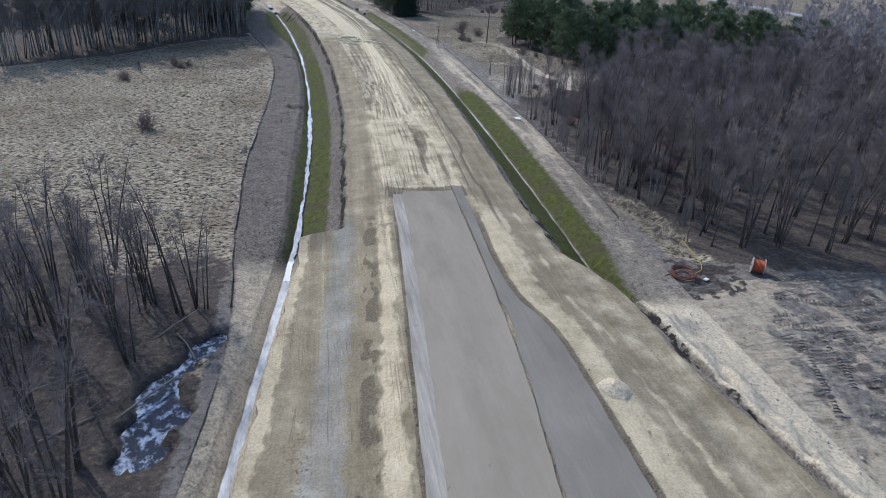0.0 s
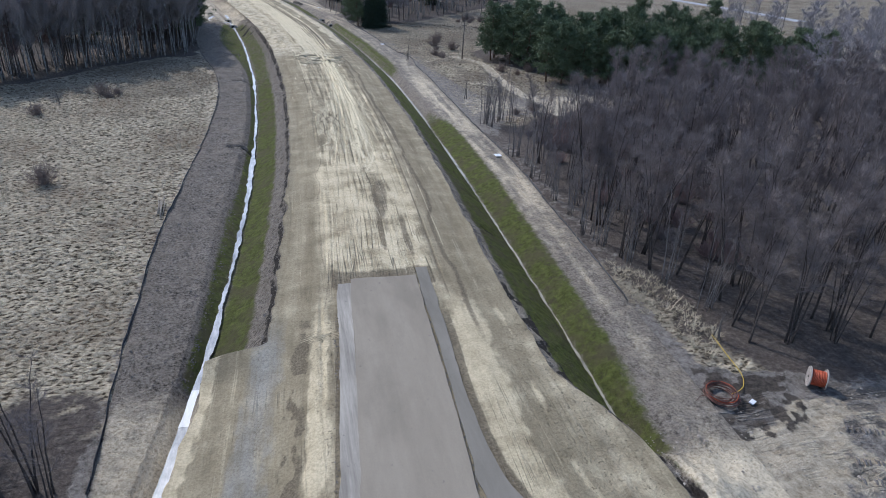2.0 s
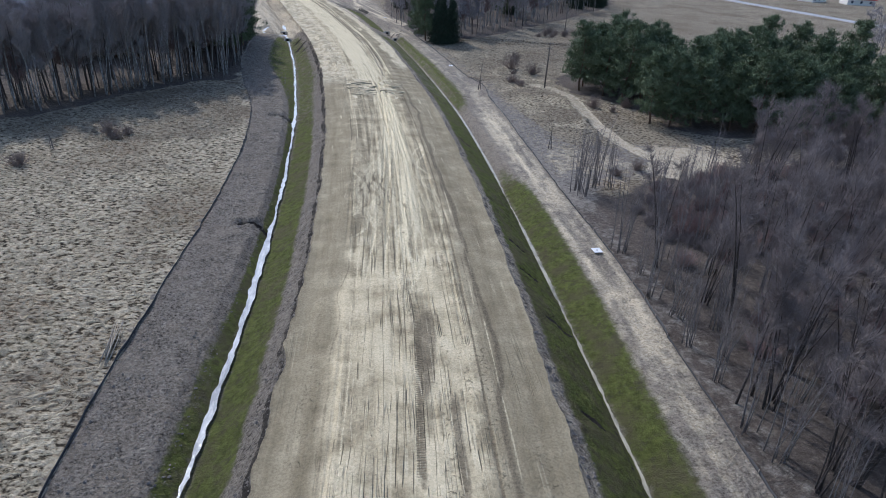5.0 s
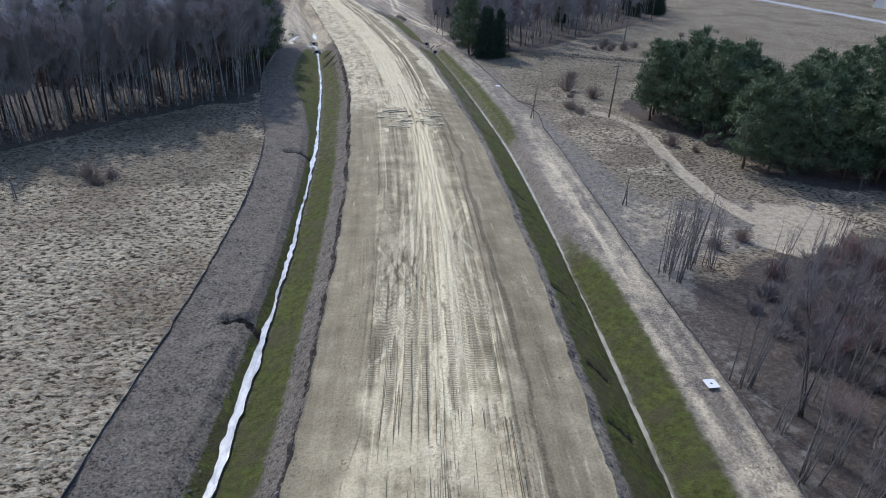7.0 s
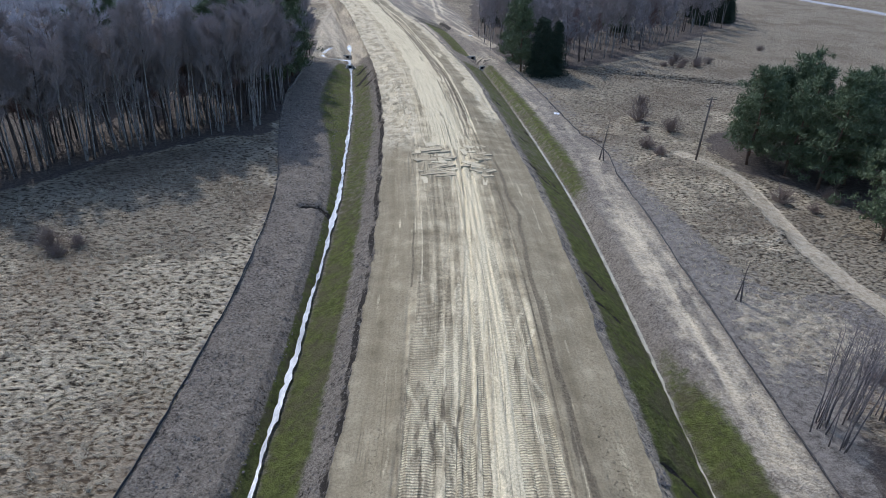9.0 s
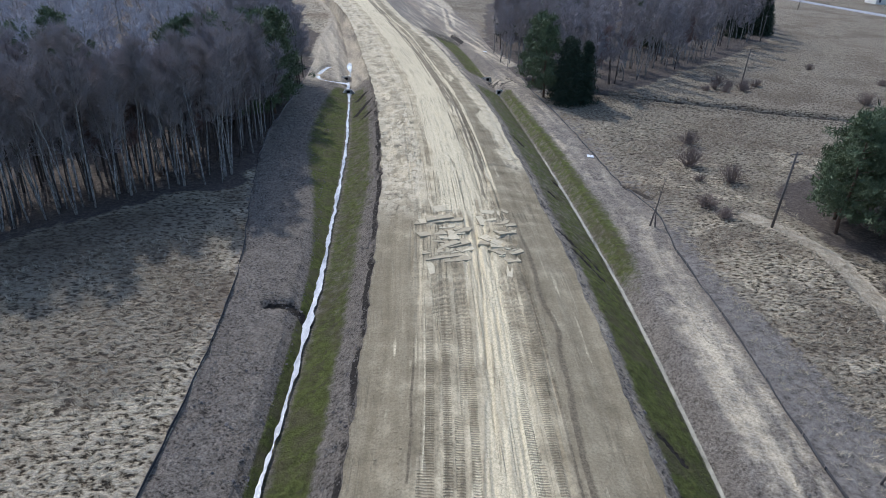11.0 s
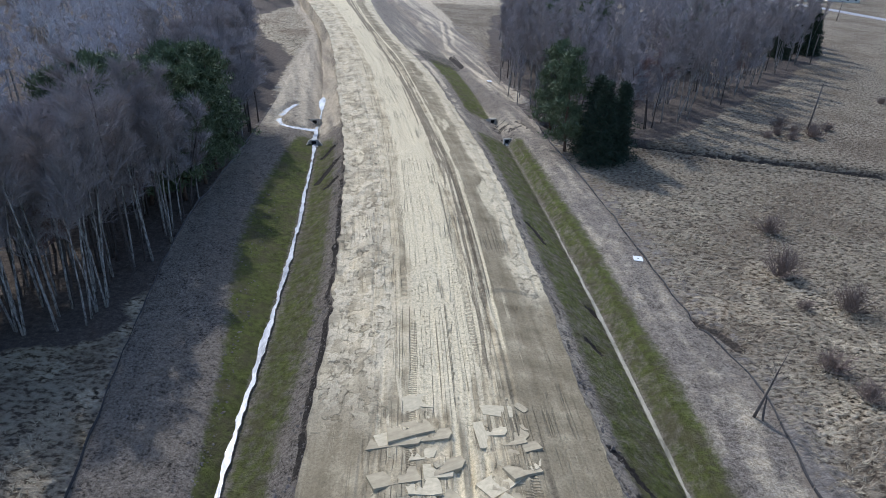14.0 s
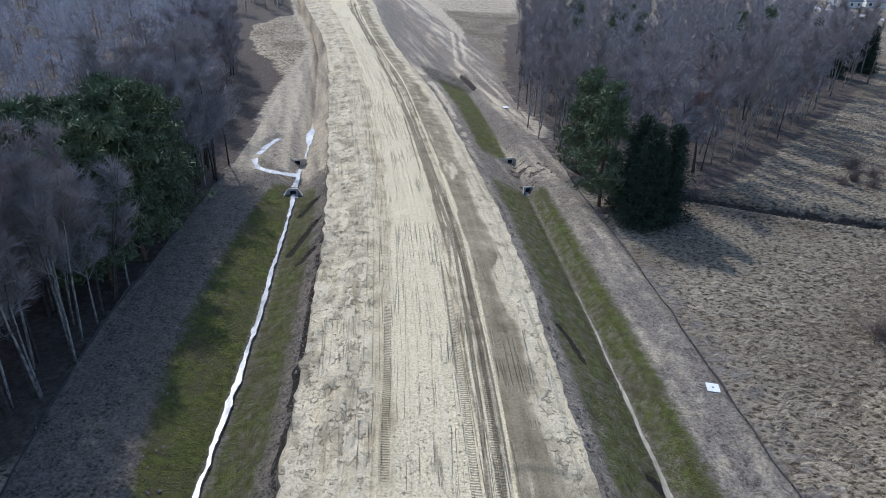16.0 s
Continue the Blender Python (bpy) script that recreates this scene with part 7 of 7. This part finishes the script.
def sand_rubble():
    """Plates of crusted sand pushed up across the road: long tilted ridges and a few flat pale pieces."""
    rnd = random.Random(83)
    ob = tagged(new("rubble_heap"), "pushed-up plates of pale crusted sand across the road", "rubble")
    kinds = []
    for k in range(8):
        b = Build()
        rim = [(-1, -1), (rnd.uniform(-0.3, 0.3), -1.05), (1, -0.9), (1.05, rnd.uniform(-0.2, 0.4)), (0.9, 1), (-0.2, 0.95), (-0.95, 0.9)]
        rim = [(x + rnd.uniform(-0.14, 0.14), y + rnd.uniform(-0.18, 0.18)) for x, y in rim]
        n = len(rim)
        b.v += [(x, y, -0.3) for x, y in rim] + [(x * 0.98, y * 0.96, 0.02 + rnd.uniform(-0.02, 0.02)) for x, y in rim]
        b.f += [tuple(range(n - 1, -1, -1)), tuple(range(n, 2 * n))] + [(q, (q + 1) % n, n + (q + 1) % n, n + q) for q in range(n)]
        kinds.append((b.v, b.f))
    meshes = [[mesh_of("sand_plate", list(v), f, m) for v, f in kinds] for m in (M_SANDSLAB, M_SANDSLAB_PALE)]

    def plate(w, y, long, wide, heading, tilt, pale, lift):
        x = float(bed_left_x(y)) + w * float(bed_right_x(y) - bed_left_x(y))
        p = part("plate", meshes[pale][rnd.randrange(8)], ob)
        p.matrix_basis = pose(x, y, road_z(x, y) + lift, tilt, rnd.gauss(0, 2.5), heading) @ Matrix.Diagonal((long, wide, 1, 1))

    for k in range(15):
        plate(rnd.uniform(0.28, 0.44), 160.2 + 0.66 * k + rnd.uniform(-0.3, 0.3), rnd.uniform(0.9, 1.9), rnd.uniform(0.45, 0.8), rnd.gauss(20, 9), rnd.gauss(-5.5, 1.2), k % 4 == 3, rnd.uniform(-0.07, -0.02))
    for k in range(15):
        plate(rnd.uniform(0.61, 0.73), 160.8 + 0.66 * k + rnd.uniform(-0.3, 0.3), rnd.uniform(0.6, 1.4), rnd.uniform(0.4, 0.75), rnd.choice((4, -32, 28)) + rnd.gauss(0, 7), rnd.gauss(-5, 1.5), k % 3 == 1, rnd.uniform(-0.07, -0.02))
    for w, y, long, wide, heading in ((0.66, 171.5, 1.2, 0.5, 2), (0.585, 169.2, 0.35, 1.1, 12), (0.33, 171.6, 1.1, 0.8, 30), (0.30, 168.4, 1.3, 0.6, 14), (0.64, 163.2, 0.8, 0.45, 3), (0.275, 158.2, 0.5, 1.1, 8), (0.67, 158.6, 0.3, 1.2, -6), (0.43, 166, 0.9, 0.5, 5)):
        plate(w, y, long, wide, heading, rnd.gauss(-1, 1), True, -0.025)
    for k in range(26):
        plate(rnd.choice((rnd.uniform(0.27, 0.49), rnd.uniform(0.6, 0.75))), rnd.uniform(159, 173), rnd.uniform(0.2, 0.5), rnd.uniform(0.12, 0.3), rnd.uniform(-60, 60), rnd.gauss(-6, 4), k % 3 == 0, rnd.uniform(-0.05, 0.0))


sand_rubble()
yrnd = random.Random(91)
yard_bits = []
for k in range(1800):
    x, y = yrnd.uniform(33, 62), yrnd.uniform(16, 48)
    yard_bits.append((x, y, land_at(x, y) + 0.05))
for k in range(500):
    y = yrnd.uniform(14, 46)
    i = int(np.searchsorted(YS, y))
    x = Rr[i] + yrnd.uniform(0.2, 6)
    s = float(np.interp(x, [Rr[i], Rw[i], Rg[i], Rf[i]], [0, 1, 2, 3]))
    yard_bits.append((x, y, float(bank_right_z(np.array(y), np.array(s))) + 0.3))
clods("earth_clods", yard_bits, "scattered clods of soil and sand on the churned yard", 92, 0.04, 0.15, M_SANDCLOD)


def tyre_marks():
    """Ladders of low dark ridges that heavy tyres pressed into the soil."""
    rnd = random.Random(57)
    b = Build()
    for way in ([(39.4, 37.2), (38.7, 35.4), (37.3, 31.7), (35.6, 27.8)], [(41.8, 37.8), (41.3, 36.1), (40.4, 33.1), (38.8, 29.7)], 
                [(39.5, 41.6), (43, 40.4), (48, 40.0)], [(39.2, 39.8), (43.5, 38.6), (49, 38.6)], [(42, 44.2), (46, 42.6), (52, 42.2)], [(44, 33.5), (47.5, 31.2), (52, 30.4)], [(43.5, 31.2), (47, 29.0), (51, 28.4)]):
        for (x0, y0), (x1, y1) in zip(way, way[1:]):
            d = Vector((x1 - x0, y1 - y0, 0))
            n = int(d.length / 0.38)
            side = Vector((-d.y, d.x, 0)).normalized()
            for k in range(n):
                if rnd.random() < 0.18:
                    continue
                c = Vector((x0, y0, 0)) + d * (k + rnd.uniform(-0.2, 0.2)) / n
                h = 0.30 * rnd.uniform(0.6, 1.2)
                p, q = c - side * h + d.normalized() * rnd.uniform(-0.06, 0.06), c + side * h
                m = p.lerp(q, 0.5)
                z = land_at(c.x, c.y) + 0.06
                b.tube([(p.x, p.y, z - 0.06), (m.x, m.y, z + rnd.uniform(0.02, 0.08)), (q.x, q.y, z - 0.06)], [0.06, 0.09, 0.05], 4)
    return tagged(new("tyre_marks", b.mesh("tyre_marks", M_CLOD)), "dark ladder-like tyre marks pressed into churned soil", "tyre marks", kind="stuff")


tyre_marks()


def culvert(x, y, z, turn, label, width=1.7):
    """A concrete headwall with wings; a black disc paints the shade in its mouth."""
    ob = place_at(tagged(new("culvert_headwall"), label, "culvert", "culverts under the track"), pose(x, y, z, 0, 0, turn) @ Matrix.Scale(0.72, 4))
    w = width / 2
    b = Build()
    b.box(-w, -0.1, 0.7, w, 0.2, 1.0)
    b.box(-w, -0.1, -0.4, -0.5, 0.2, 0.7)
    b.box(0.5, -0.1, -0.4, w, 0.2, 0.7)
    part("headwall", b.mesh("culvert_wall", M_CONCRETE), ob)
    for s in (-1, 1):
        b = Build()
        n = len(b.v)
        b.v += [(s * w, -0.1, -0.4), (s * (w + 0.2), -0.1, -0.4), (s * (w + 0.9), -1.5, -0.4), (s * (w + 0.7), -1.6, -0.4),
                (s * w, -0.1, 0.98), (s * (w + 0.2), -0.1, 0.98), (s * (w + 0.9), -1.5, 0.35), (s * (w + 0.7), -1.6, 0.35)]
        b.f += [(0, 1, 2, 3), (4, 5, 6, 7), (0, 1, 5, 4), (1, 2, 6, 5), (2, 3, 7, 6), (3, 0, 4, 7)]
        part("wing_wall", b.mesh("culvert_wing", M_CONCRETE), ob)
    b = Build()
    b.tube([(0, -0.02, 0.3), (0, 0.12, 0.3)], [0.56, 0.56], 18)
    part("pipe", b.mesh("culvert_mouth_shade", M_DARK), ob)
    b = Build()
    b.box(-w, -1.6, -0.35, w, 0, -0.12)
    part("apron", b.mesh("culvert_apron", M_CONCRETE), ob)
    return ob


culvert(-11.1, 233.5, -0.75, 15, "pale concrete culvert headwall at the ditch's end")
culvert(-13.2, 244.0, -0.6, 195, "pale concrete culvert headwall beyond the crossing")
culvert(19.2, 239.0, -0.6, 22, "pale concrete culvert headwall above the ditch")
culvert(17.2, 249.5, -0.4, 200, "concrete culvert headwall beyond the crossing")


# ---- village and road in the distance ----
def house(x, y, length, depth, eaves, ridge, turn, roof, label):
    ob = place_at(tagged(new("house"), label, "house", "houses of the village"), pose(x, y, land_at(x, y), 0, 0, turn))
    a, d = length / 2, depth / 2
    v = [(-a, -d, -0.3), (a, -d, -0.3), (a, d, -0.3), (-a, d, -0.3), (-a, -d, eaves), (a, -d, eaves), (a, d, eaves), (-a, d, eaves), (-a, 0, ridge), (a, 0, ridge)]
    part("wall", mesh_of("house_wall", v, [(3, 2, 1, 0), (0, 1, 5, 4), (2, 3, 7, 6), (1, 2, 6, 9, 5), (3, 0, 4, 8, 7)], M_WALL), ob)
    o, up = 0.5, 0.18
    drop = (ridge - eaves) / d * o
    v = [(-a - o, -d - o, eaves - drop), (a + o, -d - o, eaves - drop), (a + o, 0, ridge), (-a - o, 0, ridge), (a + o, d + o, eaves - drop), (-a - o, d + o, eaves - drop)]
    v += [(p[0], p[1], p[2] + up) for p in v]
    rf = part("roof", mesh_of("house_roof", v, [(0, 3, 2, 1), (3, 5, 4, 2), (6, 7, 8, 9), (9, 8, 10, 11), (0, 1, 7, 6), (5, 11, 10, 4), (0, 6, 9, 3), (3, 9, 11, 5), (1, 2, 8, 7), (2, 4, 10, 8)], roof), ob)
    b = Build()
    b.box(a * 0.3, -0.35, ridge - 0.6, a * 0.3 + 0.6, 0.25, ridge + 1.0)
    part("chimney", b.mesh("house_chimney", M_ROOF_GREY), rf)
    n = max(2, int(length // 4))
    for k in range(n):
        for sy in (-1, 1):
            b = Build()
            cx = -a + (k + 0.5) * length / n
            b.box(cx - 0.6, sy * d - 0.04, 1.0, cx + 0.6, sy * d + 0.04, 2.3)
            part("window", b.mesh("house_window", M_GLASS), ob)
    return ob


house(156, 532, 34, 14, 4.0, 7.5, -12, M_ROOF_RED, "long hall with red sheet roof")
house(120, 530, 14, 10, 3.5, 6.0, 10, M_WALL, "white shed beyond the wood")
house(193, 505, 13, 9, 3.5, 7.0, 20, M_ROOF_GREY, "white house with grey roof by the country road")
house(214, 512, 16, 10, 3.2, 6.5, -8, M_ROOF_GREY, "pale house with grey roof by the country road")
house(262, 404, 13, 9, 3.3, 7.0, 25, M_ROOF_RED, "house with red roof behind the pines")
house(284, 396, 15, 9, 3.3, 7.0, -10, M_ROOF_RED, "house with red roof behind the pines")
house(232, 470, 12, 9, 3.3, 6.5, 5, M_ROOF_GREY, "pale house with grey roof by the country road")


def country_road():
    t = np.linspace(0, 1, 60)
    cx = 150 + 70 * np.sin(t * 1.35) ** 1.0 + 8 * t
    cy = 560 - 290 * t
    nx, ny = np.gradient(cy), -np.gradient(cx)
    k = np.hypot(nx, ny)
    nx, ny = nx / k, ny / k
    off = np.array([-3.2, -3.0, 3.0, 3.2])
    X = cx[:, None] + nx[:, None] * off
    Y = cy[:, None] + ny[:, None] * off
    Z = outer_z(X, Y) + np.array([-0.5, 0.35, 0.35, -0.5])
    return tagged(new("country_road", grid_mesh("country_road", X[:, ::-1], Y[:, ::-1], Z[:, ::-1], M_ASPHALT)), "pale asphalt country road across the fields", "road", kind="structure")


country_road()


def stick_bundle():
    rnd = random.Random(44)
    ob = tagged(new("stick_bundle"), "bundle of bare pale poles lying along the film fence", "sticks")
    for k in range(7):
        x, y = -9.15 - 0.09 * k + rnd.uniform(-0.1, 0.1), 85.6 + rnd.uniform(0, 1.2)
        l = rnd.uniform(3.2, 5.0)
        b = Build()
        z0 = land_at(x, y) + 0.12 + 0.05 * (k % 3)
        b.tube([(x, y, z0), (x - 0.15, y + l * 0.5, z0 + 0.12), (x - 0.35 + rnd.uniform(-0.2, 0.2), y + l, z0 + 0.2)], [0.05, 0.045, 0.03], 5)
        part("stick", b.mesh("stick", M_POST, True), ob)


stick_bundle()
